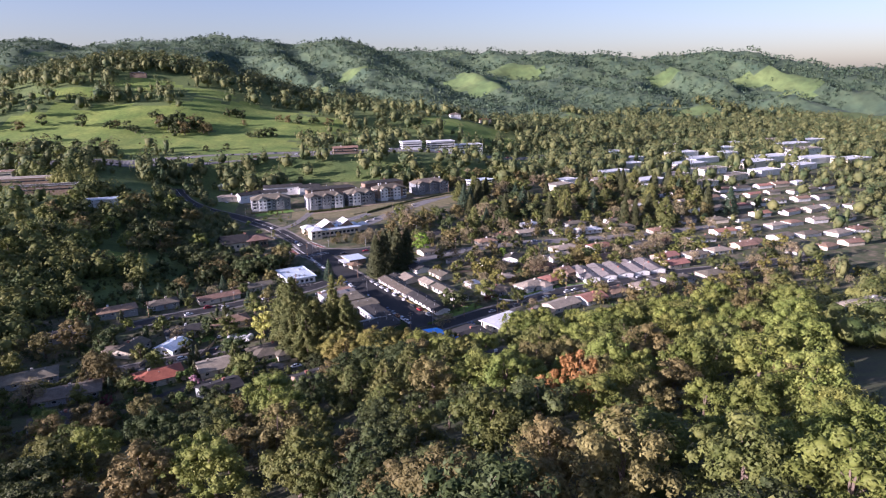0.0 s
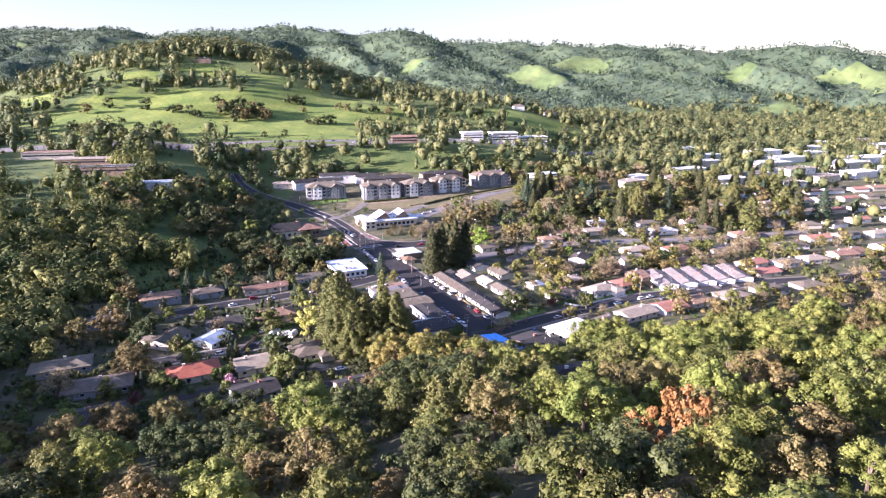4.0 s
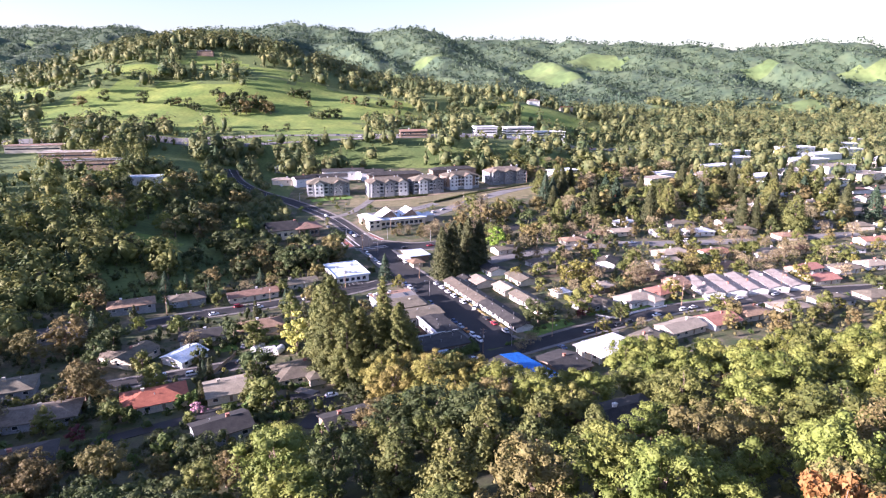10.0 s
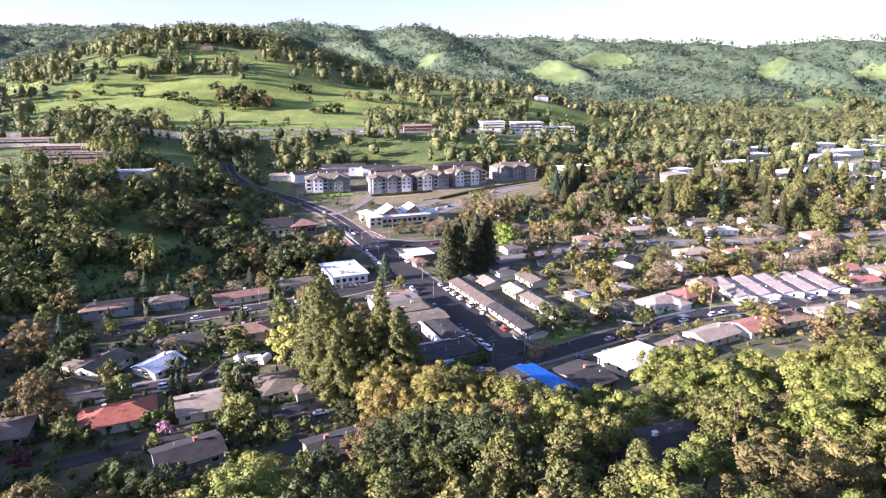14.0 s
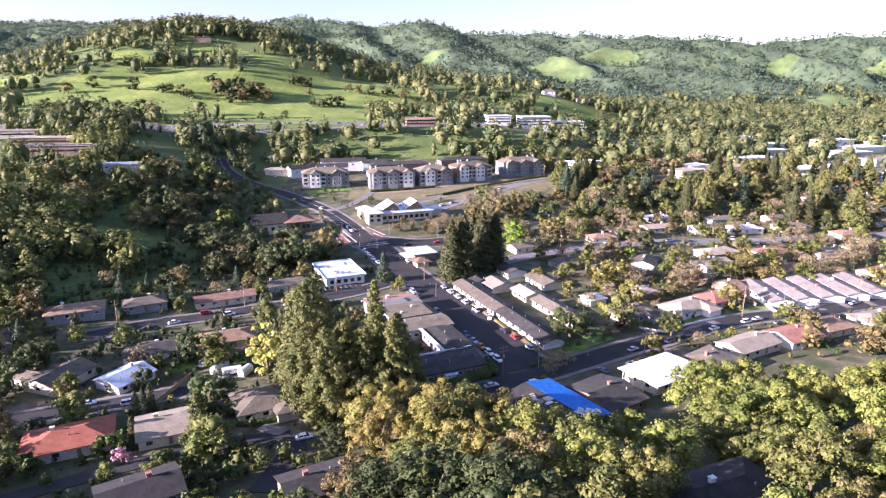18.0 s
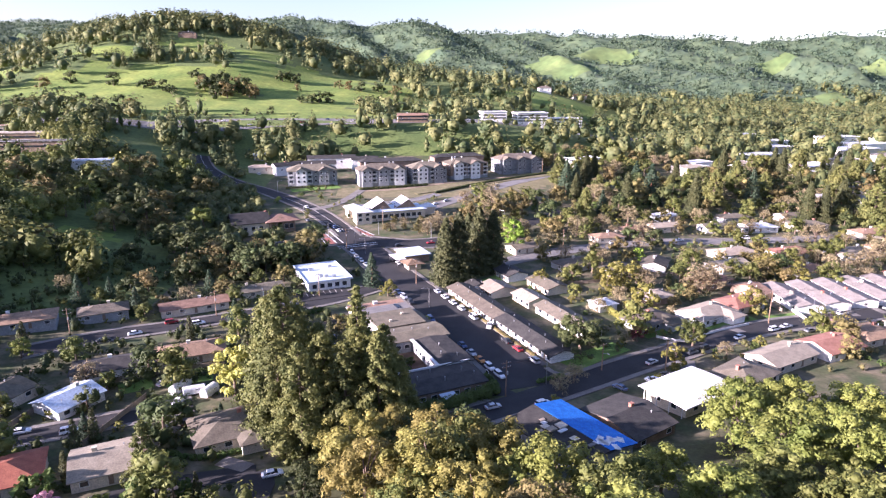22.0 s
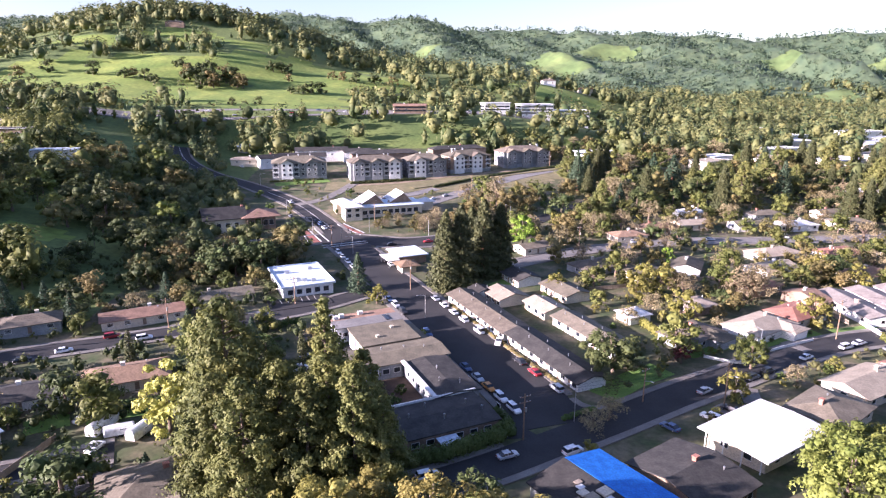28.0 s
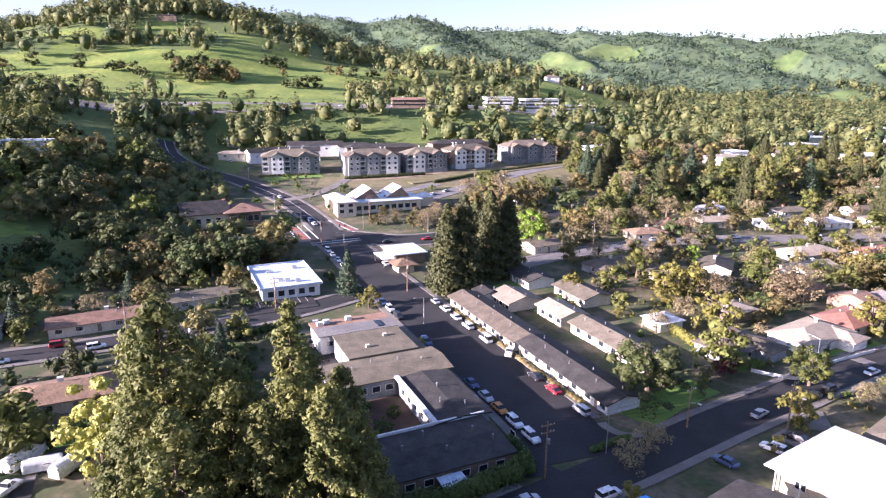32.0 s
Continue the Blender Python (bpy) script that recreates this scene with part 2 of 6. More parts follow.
def gz(x, y):
    return float(ground(x, y))


# ---------------------------------------------------------------- mesh helpers
def mesh(name, verts, faces, mats, idx=None, smooth=False):
    me = bpy.data.meshes.new(name)
    me.from_pydata(verts, [], faces)
    for m in mats if isinstance(mats, (list, tuple)) else [mats]:
        me.materials.append(m)
    if idx is not None:
        me.polygons.foreach_set("material_index", np.asarray(idx, np.int32))
    if smooth:
        me.polygons.foreach_set("use_smooth", np.ones(len(me.polygons), bool))
    me.update()
    return me


def put(name, me, parent=None, label="", category="", group="", kind="", at=None):
    ob = new(name, me)
    if parent:
        ob.parent = parent
    if at is not None:
        ob.matrix_basis = at
    return tagged(ob, label, category, group, kind)


class Geo:
    """Gathers boxes, prisms and strips into one mesh."""

    def __init__(self):
        self.v, self.f, self.m = [], [], []

    def add(self, v, f, m=0):
        n = len(self.v)
        self.v += [tuple(map(float, p)) for p in v]
        self.f += [tuple(i + n for i in q) for q in f]
        self.m += [m] * len(f)

    def box(self, x0, x1, y0, y1, z0, z1, m=0, inset=0.0):
        i = inset
        v = [(x0, y0, z0), (x1, y0, z0), (x1, y1, z0), (x0, y1, z0), (x0 + i, y0 + i, z1), (x1 - i, y0 + i, z1), (x1 - i, y1 - i, z1), (x0 + i, y1 - i, z1)]
        self.add(v, [(3, 2, 1, 0), (4, 5, 6, 7), (0, 1, 5, 4), (1, 2, 6, 5), (2, 3, 7, 6), (3, 0, 4, 7)], m)

    def tube(self, p, q, r0, r1, n=7, m=0):
        p, q = Vector(p), Vector(q)
        d = (q - p).normalized()
        a = d.orthogonal().normalized()
        b = d.cross(a)
        v = []
        for c, r in ((p, r0), (q, r1)):
            for k in range(n):
                t = 6.28318 * k / n
                v.append(c + r * (math.cos(t) * a + math.sin(t) * b))
        f = [(k, (k + 1) % n, n + (k + 1) % n, n + k) for k in range(n)] + [tuple(range(n - 1, -1, -1)), tuple(range(n, 2 * n))]
        self.add(v, f, m)

    def make(self, name, mats, smooth=False):
        return mesh(name, self.v, self.f, mats, self.m, smooth)


def quads(rng, centres, normals, size, three=False, jitter=0.55):
    """Small leaf clumps: one bent kite (or triangle) for each centre, facing about along its normal."""
    n = len(centres)
    u = rng.normal(size=(n, 3))
    nn = normals + rng.normal(size=(n, 3)) * jitter
    nn /= np.linalg.norm(nn, axis=1, keepdims=True) + 1e-9
    u -= nn * (u * nn).sum(1, keepdims=True)
    u /= np.linalg.norm(u, axis=1, keepdims=True) + 1e-9
    w = np.cross(nn, u)
    s = (size * rng.uniform(0.6, 1.35, n))[:, None]
    if three:
        v = np.stack([centres - u * s * 0.6, centres + w * s * 0.55 + nn * s * 0.12, centres + u * s * 0.55 - w * s * 0.3], 1).reshape(-1, 3)
        return v, np.arange(3 * n).reshape(n, 3)
    v = np.stack([centres - u * s * 0.55, centres + w * s * 0.42 + nn * s * 0.15, centres + u * s * 0.6, centres - w * s * 0.45 + nn * s * 0.12], 1).reshape(-1, 3)
    f = np.arange(4 * n).reshape(n, 4)
    return v, f


PHI = (1 + 5 ** 0.5) / 2
ICO = np.array([(-1, PHI, 0), (1, PHI, 0), (-1, -PHI, 0), (1, -PHI, 0), (0, -1, PHI), (0, 1, PHI), (0, -1, -PHI), (0, 1, -PHI), (PHI, 0, -1), (PHI, 0, 1), (-PHI, 0, -1), (-PHI, 0, 1)]) / (1 + PHI * PHI) ** 0.5
ICO_F = np.array([(0, 11, 5), (0, 5, 1), (0, 1, 7), (0, 7, 10), (0, 10, 11), (1, 5, 9), (5, 11, 4), (11, 10, 2), (10, 7, 6), (7, 1, 8), (3, 9, 4), (3, 4, 2), (3, 2, 6), (3, 6, 8), (3, 8, 9), (4, 9, 5), (2, 4, 11), (6, 2, 10), (8, 6, 7), (9, 8, 1)])


def lumps(rng, centres, radii):
    """Rough inner masses of foliage, one for each centre with three radii."""
    n = len(centres)
    v = centres[:, None] + ICO[None] * radii[:, None] * rng.uniform(0.6, 1.25, (n, 12, 1))
    f = ICO_F[None] + 12 * np.arange(n)[:, None, None]
    return v.reshape(-1, 3), f.reshape(-1, 3)


def joined(a, b):
    return np.concatenate([a[0], b[0]]), np.concatenate([a[1], b[1] + len(a[0])])


def fast_mesh(name, v, f, mats, idx=None):
    me = bpy.data.meshes.new(name)
    n, k = len(f), f.shape[1]
    me.vertices.add(len(v))
    me.vertices.foreach_set("co", np.asarray(v, np.float32).ravel())
    me.loops.add(n * k)
    me.loops.foreach_set("vertex_index", np.asarray(f, np.int32).ravel())
    me.polygons.add(n)
    me.polygons.foreach_set("loop_start", np.arange(0, n * k, k, dtype=np.int32))
    for m in mats:
        me.materials.append(m)
    if idx is not None:
        me.polygons.foreach_set("material_index", np.asarray(idx, np.int32))
    me.update(calc_edges=True)
    return me


# ---------------------------------------------------------------- ground sheet
def spaced(*parts):
    out = []
    for a, b, s in parts:
        out += list(np.arange(a, b, s))
    return np.array(out + [parts[-1][1]], float)


gx = spaced((-3600, -2400, 100), (-2400, -1000, 40), (-1000, -420, 29), (-420, -160, 13), (-160, 260, 6), (260, 700, 16), (700, 1400, 30), (1400, 3000, 40), (3000, 3800, 100))
gy = spaced((-420, -60, 15), (-60, 480, 6), (480, 1200, 12), (1200, 3800, 26), (3800, 4800, 100))
GX, GY = np.meshgrid(gx, gy, indexing="ij")
GZ = ground(GX, GY)
nx, ny = len(gx), len(gy)
ii, jj = np.meshgrid(np.arange(nx - 1), np.arange(ny - 1), indexing="ij")
gf = np.stack([ii * ny + jj, (ii + 1) * ny + jj, (ii + 1) * ny + jj + 1, ii * ny + jj + 1], -1).reshape(-1, 4)
cx, cy = GX[:-1, :-1].ravel() + 4, GY[:-1, :-1].ravel() + 4
foot_y = 58 + np.where(cx > 0, 0.10, 0.12) * cx
CLEAR = [(-300, 675, 150, 118), (-100, 755, 130, 95), (-140, 635, 120, 66), (-280, 876, 45, 24), (215, 785, 80, 52), (489, 1006, 65, 36), (114, 2059, 58, 51), (-4, 1733, 28, 30), (-1179, 2970, 67, 121), (-1207, 2580, 42, 90), (-1618, 2959, 49, 79), (507, 1860, 104, 134), (671, 2032, 92, 73), (1157, 1819, 91, 30), (1413, 1657, 60, 30), (1331, 1669, 54, 46), (622, 1352, 56, 37), (967, 1338, 75, 39), (1415, 1548, 49, 90),
         (151, 512, 26, 15), (239, 561, 24, 15), (-160, 258, 18, 13), (-480, 1500, 90, 60), (-380, 830, 60, 24), (-180, 860, 50, 20), (-520, 760, 70, 40), (40, 690, 45, 22)]


def in_clear(x, y):
    """Whether a place lies on one of the open meadows of the hills."""
    hit = np.zeros(x.shape, bool)
    wob = 0.9 + 0.32 * waves(x, y, 60, 41) + 0.22 * waves(x, y, 23, 43)
    for a, b, p, q in CLEAR:
        hit |= ((x - a) / p) ** 2 + ((y - b) / q) ** 2 < wob
    return hit


open_land = in_clear(cx, cy)
banked = (np.abs(cx - 60 - (cy - 418) * 1.75) < 75) & (cy > 372) & (cy < 462) & (cx > -45) & (cx < 150)
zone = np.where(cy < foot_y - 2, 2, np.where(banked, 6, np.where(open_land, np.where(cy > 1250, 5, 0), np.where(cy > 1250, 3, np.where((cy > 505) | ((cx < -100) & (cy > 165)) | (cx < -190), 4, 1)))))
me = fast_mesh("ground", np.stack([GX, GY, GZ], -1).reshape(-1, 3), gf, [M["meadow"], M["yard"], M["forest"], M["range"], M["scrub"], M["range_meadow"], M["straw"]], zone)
me.polygons.foreach_set("use_smooth", np.ones(len(me.polygons), bool))
put("ground", me, label="valley floor and green grassy hills", category="ground", kind="structure")


# ---------------------------------------------------------------- roads
def smooth_line(pts, step=4.0):
    p = [Vector((a, b)) for a, b in pts]
    out = []
    for k in range(len(p) - 1):
        p0, p1, p2, p3 = p[max(k - 1, 0)], p[k], p[k + 1], p[min(k + 2, len(p) - 1)]
        n = max(2, int((p2 - p1).length / step))
        for j in range(n):
            t = j / n
            out.append(0.5 * (2 * p1 + (p2 - p0) * t + (2 * p0 - 5 * p1 + 4 * p2 - p3) * t * t + (3 * p1 - p0 - 3 * p2 + p3) * t ** 3))
    return out + [p[-1]]


def ribbon(pts, left, right, lift, thick, step=4.0, line=None):
    """A draped slab along a line, between two offsets from it (left positive)."""
    line = line or smooth_line(pts, step)
    g = Geo()
    v = []
    for k, c in enumerate(line):
        d = (line[min(k + 1, len(line) - 1)] - line[max(k - 1, 0)]).normalized()
        nrm = Vector((-d.y, d.x))
        a, b = c + nrm * left, c + nrm * right
        za, zb = gz(a.x, a.y) + lift, gz(b.x, b.y) + lift
        v += [(a.x, a.y, za), (b.x, b.y, zb), (b.x, b.y, zb - thick), (a.x, a.y, za - thick)]
    f = []
    for k in range(len(line) - 1):
        o = 4 * k
        f += [(o, o + 1, o + 5, o + 4)[::-1], (o + 1, o + 2, o + 6, o + 5)[::-1], (o + 3, o, o + 4, o + 7)[::-1]]
    n = 4 * (len(line) - 1)
    f += [(0, 3, 2, 1), (n, n + 1, n + 2, n + 3)]
    g.add(v, f)
    return g


LINES = {}


def road(name, pts, width, mat="asphalt", walks=True, lift=0.12, label="", walk_w=1.6, gap=0.0):
    LINES[name] = (smooth_line(pts), width / 2)
    put("road", ribbon(pts, width / 2, -width / 2, lift, 0.4).make("road", M[mat]), label=label or "dark asphalt street", category="road", kind="structure")
    if walks:
        EDGED.append((name, pts, width / 2, lift, walk_w))


EDGED, CORNERS = [], []


def fillet(c, d1, d2, r, lift):
    """A curved asphalt flare where two streets meet at corner c, with its kerb."""
    c, d1, d2 = Vector(c), Vector(d1).normalized(), Vector(d2).normalized()
    CORNERS.append((c, r * 1.05))
    arc = []
    for k in range(11):
        t = k / 10
        arc.append(c + d1 * r * (1 - t) ** 2 + d2 * r * t ** 2)
    g = Geo()
    ring = [c - d1 * 3 - d2 * 3] + arc
    g.add([(p.x, p.y, gz(p.x, p.y) + lift) for p in ring], [tuple(range(len(ring)))[::-1] if d1.cross(d2) > 0 else tuple(range(len(ring)))])
    g.add([(p.x, p.y, gz(p.x, p.y) + lift - 0.4) for p in ring], [tuple(range(len(ring)))])
    put("road", g.make("road", M["asphalt"]), label="flared asphalt corner of the street", category="road", kind="structure")
    s = 1 if (d1 + d2).dot(Vector((-(arc[1] - arc[0]).y, (arc[1] - arc[0]).x))) > 0 else -1
    put("kerb", ribbon(None, 0, s * 0.16, 0.3, 0.5, line=arc).make("kerb", M["concrete"]), label="curved pale concrete kerb at the street corner", category="kerb", kind="structure")
    put("pavement", ribbon(None, s * 0.18, s * 1.8, 0.28, 0.4, line=arc).make("pavement", M["concrete"]), label="curved pale concrete pavement at the street corner", category="pavement", kind="structure")


def edge_streets():
    """Kerbs and pavements along the streets, broken where another street joins."""
    for name, pts, half, lift, walk_w in EDGED:
        line = smooth_line(pts, 1.5)
        for s in (1, -1):
            run, runs = [], []
            for k, c in enumerate(line):
                d = (line[min(k + 1, len(line) - 1)] - line[max(k - 1, 0)]).normalized()
                p = c + Vector((-d.y, d.x)) * s * (half + 0.9)
                hit = any((p - q).length < r for q, r in CORNERS)
                for other, (ln, hw) in LINES.items():
                    if other != name and not hit:
                        hit = any((p - q).length < hw + 1.2 for q in ln)
                if hit:
                    runs.append(run)
                    run = []
                else:
                    run.append(c)
            for run in runs + [run]:
                if len(run) > 4:
                    put("kerb", ribbon(None, s * half, s * (half + 0.16), lift + 0.15, 0.5, line=run).make("kerb", M["concrete"]), label="pale concrete kerb beside the street", category="kerb", kind="structure")
                    put("pavement", ribbon(None, s * (half + 0.18), s * (half + 0.18 + walk_w), lift + 0.13, 0.4, line=run).make("pavement", M["concrete"]), label="pale concrete pavement", category="pavement", kind="structure")


MAIN = [(34, 98), (28, 120), (8, 176), (-8, 219), (-18, 248), (-27, 270)]
road("main", MAIN, 17.5, label="wide dark asphalt street with parked cars")
road("main_far", [(-27, 270), (-38, 300), (-60, 344), (-95, 390), (-128, 415), (-150, 440), (-165, 475)], 11, lift=0.13)
road("cross", [(-14, 71), (2, 76), (16, 82), (30, 89.5), (46, 98), (66, 109), (84, 118), (104, 128), (130, 138), (165, 145), (205, 155), (262, 160), (330, 168)], 9.5, lift=0.17)
road("side_left", [(-125, 132), (-104, 146), (-85, 154), (-66, 162), (-46, 171), (-28, 181), (-10, 196)], 8.5, lift=0.16)
road("mid_left", [(-150, 62), (-118, 74), (-97, 81), (-78, 88), (-60, 95)], 7, lift=0.14)
road("near_left", [(-140, 12), (-112, 24), (-97, 32), (-83, 41), (-68, 50), (-52, 57), (-36, 60)], 6.5, walks=False, lift=0.18)
road("drive", [(-37, 30), (-35, 42), (-34, 54), (-36, 60)], 6.5, walks=False, lift=0.2)
road("boulevard", [(-88, 254), (-50, 266), (-27, 271), (5, 262), (40, 272)], 15, lift=0.15)
road("boulevard_east", [(40, 272), (75, 300), (120, 345), (170, 400), (240, 445), (330, 500), (450, 580)], 9, walks=False, lift=0.15)
road("street_mid", [(16, 208), (40, 222), (74, 241), (100, 250), (134, 257), (170, 257), (230, 259), (320, 270)], 8, "asphalt_pale", lift=0.18)
road("frontage", [(10, 330), (22, 346), (57, 386), (95, 424), (130, 452), (160, 485)], 11, "asphalt_pale", walks=False, lift=0.17)
road("freeway", [(-520, 470), (-360, 520), (-206, 545), (-80, 566), (60, 590), (200, 640), (420, 720), (700, 850)], 26, "asphalt_pale", walks=False, lift=0.5, label="pale concrete freeway along the foot of the hill")
fillet((42.2, 101.0), (-0.263, 0.965), (0.876, 0.482), 9.0, 0.15)
fillet((25.6, 94.6), (-0.263, 0.965), (-0.94, -0.336), 6.0, 0.15)
edge_streets()

# ---------------------------------------------------------------- trees
def lobes_oak(rng, h, w, n=13, base=0.30, fat=1.0):
    """Lobe centres and radii of an uneven rounded crown: clumps of differing size at all heights, with gaps between them."""
    out = []
    m = int(n * 3.0)
    lean_x, lean_y, ragged = rng.uniform(-0.08, 0.08) * w, rng.uniform(-0.08, 0.08) * w, rng.uniform(0, 6.28, 3)
    for k in range(m):
        a = k * 2.4 + rng.uniform(-0.7, 0.7)
        t = (k + 0.5) / m
        rad = w * 0.5 * math.sqrt(t) * rng.uniform(0.6, 1.06) * (1 + 0.16 * math.sin(2 * a + ragged[0]) + 0.12 * math.sin(3 * a + ragged[1]))
        dome = math.sqrt(max(0.06, 1 - (rad / (0.58 * w)) ** 2))
        r = w * rng.uniform(0.055, 0.125) * fat
        z = h * base + h * (1 - base) * dome * rng.uniform(0.02, 1.0) ** 0.62 * (1 + 0.08 * math.sin(5 * a + ragged[2]))
        out.append((rad * math.cos(a) + lean_x * z / h, rad * math.sin(a) + lean_y * z / h, max(z - r * 0.6, h * base * 0.7 + r * 0.4), r))
    return out


def crown_from(rng, lobes, n, size, squash=0.8, core=1.0):
    r = np.array([l[3] for l in lobes])
    pick = rng.choice(len(lobes), n, p=r ** 2 / (r ** 2).sum())
    d = rng.normal(size=(n, 3))
    d /= np.linalg.norm(d, axis=1, keepdims=True)
    d[:, 2] = np.where(d[:, 2] < -0.45, -d[:, 2], d[:, 2])
    c = np.array([l[:3] for l in lobes])[pick]
    rr = r[pick] * (0.62 + 0.45 * rng.uniform(0, 1, n) ** 0.7 + 0.3 * rng.uniform(0, 1, n) ** 6)
    pos = c + d * rr[:, None] * np.array([1, 1, squash])
    leaves = quads(rng, pos, d + np.array([0, 0, 0.25]), size, True, 0.33)
    if not core:
        return leaves
    return joined(leaves, lumps(rng, np.array([l[:3] for l in lobes[::2]]), r[::2, None] * core * np.array([0.82, 0.82, 0.82 * squash])))


def cone_crown(rng, h, w, n, size, base=0.08, layers=16, power=0.85, ragged=0.25):
    """Tiers of drooping branches round a mast."""
    t = rng.uniform(0, 1, n) ** 0.75
    t = 1 - t
    tier = np.floor(t * layers) / layers + rng.uniform(0, 0.75, n) / layers
    z = h * (base + (1 - base) * tier)
    a = rng.uniform(0, 6.283, n)
    lump = 1 + ragged * np.sin(a * 3 + tier * 40) + ragged * 0.6 * np.sin(a * 5 + tier * 77)
    rad = w * 0.5 * (1 - tier) ** power * lump * np.sqrt(rng.uniform(0.18, 1.0, n)) + 0.1
    pos = np.stack([rad * np.cos(a), rad * np.sin(a), z - rad * 0.12], 1)
    nr = np.stack([np.cos(a), np.sin(a), np.full(n, 0.7)], 1)
    return quads(rng, pos, nr, size, True)


def trunk_mesh(rng, h, r, lobes, mat, limbs=6, lean=0.0, top=None):
    g = Geo()
    top = top or h * 0.45
    p, q = Vector((0, 0, -0.4)), Vector((lean * h * 0.1, 0, top * 0.55))
    g.tube(p, q, r * 1.25, r * 0.85)
    e = Vector((lean * h * 0.15 + rng.uniform(-0.2, 0.2), rng.uniform(-0.2, 0.2), top))
    g.tube(q, e, r * 0.85, r * 0.6)
    for l in lobes[:limbs]:
        m = q.lerp(e, rng.uniform(0.2, 1.0))
        tip = Vector(l[:3])
        mid = m.lerp(tip, 0.5) + Vector((0, 0, 0.06 * h))
        g.tube(m, mid, r * 0.42, r * 0.28, 4)
        g.tube(mid, tip, r * 0.28, r * 0.08, 3)
    return g.make("trunk", mat)


TREES = {}


def tree_kind(key, name, label, crown_mesh, trunk, height):
    TREES.setdefault(key, []).append((name, label, trunk, crown_mesh, height))


def make_broad(key, name, label, mat, h, w, n, size, count, seed, lob=13, base=0.3, bark="bark", limbs=6, squash=0.8, fat=1.0):
    for k in range(count):
        rng = np.random.RandomState(seed + k)
        L = lobes_oak(rng, h, w, lob, base, fat)
        v, f = crown_from(rng, L, n, size, squash, 0 if mat == "twig" else 1.0)
        tree_kind(key, name, label, fast_mesh("crown", v, f, [M[mat]]), trunk_mesh(rng, h, w * 0.028 + 0.08, L, M[bark], limbs), h)


def make_cone(key, name, label, mat, h, w, n, size, count, seed, base=0.08, layers=16, power=0.85, ragged=0.25, bark="bark_red"):
    for k in range(count):
        rng = np.random.RandomState(seed + k)
        v, f = cone_crown(rng, h, w, n, size, base, layers, power, ragged)
        g = Geo()
        g.tube((0, 0, -0.4), (0, 0, h * 0.5), w * 0.05 + 0.1, w * 0.03 + 0.05)
        g.tube((0, 0, h * 0.5), (0, 0, h * 0.97), w * 0.03 + 0.05, 0.03)
        tree_kind(key, name, label, fast_mesh("crown", v, f, [M[mat]]), g.make("trunk", M[bark]), h)


def pine_kind(key, name, label, mat, h, w, n, size, count, seed, power=0.55):
    """A tall pine with separate drooping boughs carried on side limbs."""
    for k in range(count):
        rng = np.random.RandomState(seed + k)
        L, start = [], rng.uniform(0, 6)
        for j in range(150):
            t = (j + 0.5) / 150
            a = start + j * 2.4 + rng.uniform(-0.5, 0.5)
            rad = w * 0.5 * (1 - t) ** power * rng.uniform(0.5, 1.0) * (0.8 + 0.2 * math.sin(t * 11 + k + a))
            L.append((rad * math.cos(a), rad * math.sin(a), h * (0.10 + 0.88 * t) - 0.12 * rad, w * (0.098 - 0.055 * t) * rng.uniform(0.7, 1.35)))
        r = np.array([l[3] for l in L])
        pick = rng.choice(len(L), n, p=r ** 2 / (r ** 2).sum())
        d = rng.normal(size=(n, 3))
        d /= np.linalg.norm(d, axis=1, keepdims=True)
        c = np.array([l[:3] for l in L])[pick]
        out = c * np.array([1, 1, 0])
        out /= np.linalg.norm(out, axis=1, keepdims=True) + 1e-6
        pos = c + d * (r[pick] * rng.uniform(0.4, 1.15, n))[:, None] * np.array([1, 1, 0.6]) + out * (r[pick] * rng.uniform(-0.6, 0.9, n))[:, None]
        leaves = quads(rng, pos, d + out * 0.5 + np.array([0, 0, 0.35]), size, True, 0.42)
        v, f = joined(leaves, lumps(rng, np.array([l[:3] for l in L[::2]]), r[::2, None] * np.array([0.55, 0.55, 0.36])))
        g = Geo()
        g.tube((0, 0, -0.4), (0, 0, h * 0.5), 0.5, 0.33)
        g.tube((0, 0, h * 0.5), (0, 0, h * 0.97), 0.33, 0.04)
        for l in L[::5]:
            g.tube((0, 0, max(l[2] - 1.0, 1)), l[:3], 0.13, 0.04, 5)
        tree_kind(key, name, label, fast_mesh("crown", v, f, [M[mat]]), g.make("trunk", M["bark"]), h)


make_broad("oak", "oak_tree", "broad oak tree with olive-green spring leaves", "oak", 15, 15, 4300, 0.52, 3, 10, 22, 0.16)
make_broad("oak_lime", "spring_oak_tree", "broad oak tree in fresh yellow-green leaf", "oak_lime", 15, 15.5, 4600, 0.52, 3, 20, 24, 0.16)
make_broad("oak_dark", "live_oak_tree", "dense dark green live oak tree", "oak_dark", 14, 15, 4000, 0.52, 3, 30, 22, 0.12)
make_broad("olive", "budding_oak_tree", "oak tree with brownish budding crown", "olive", 14, 13.5, 4000, 0.5, 3, 40, 22, 0.16)
make_broad("gold", "golden_oak_tree", "broad oak tree with golden-green new leaves", "gold", 16, 15, 7400, 0.44, 3, 45, 24, 0.14)
make_broad("small", "garden_tree", "small rounded green garden tree", "oak", 5.5, 5, 600, 0.4, 3, 50, 8, 0.1, fat=1.7)
make_broad("small_lime", "garden_tree", "small bright green garden tree", "oak_lime", 6, 5, 600, 0.4, 2, 55, 8, 0.1, fat=1.7)
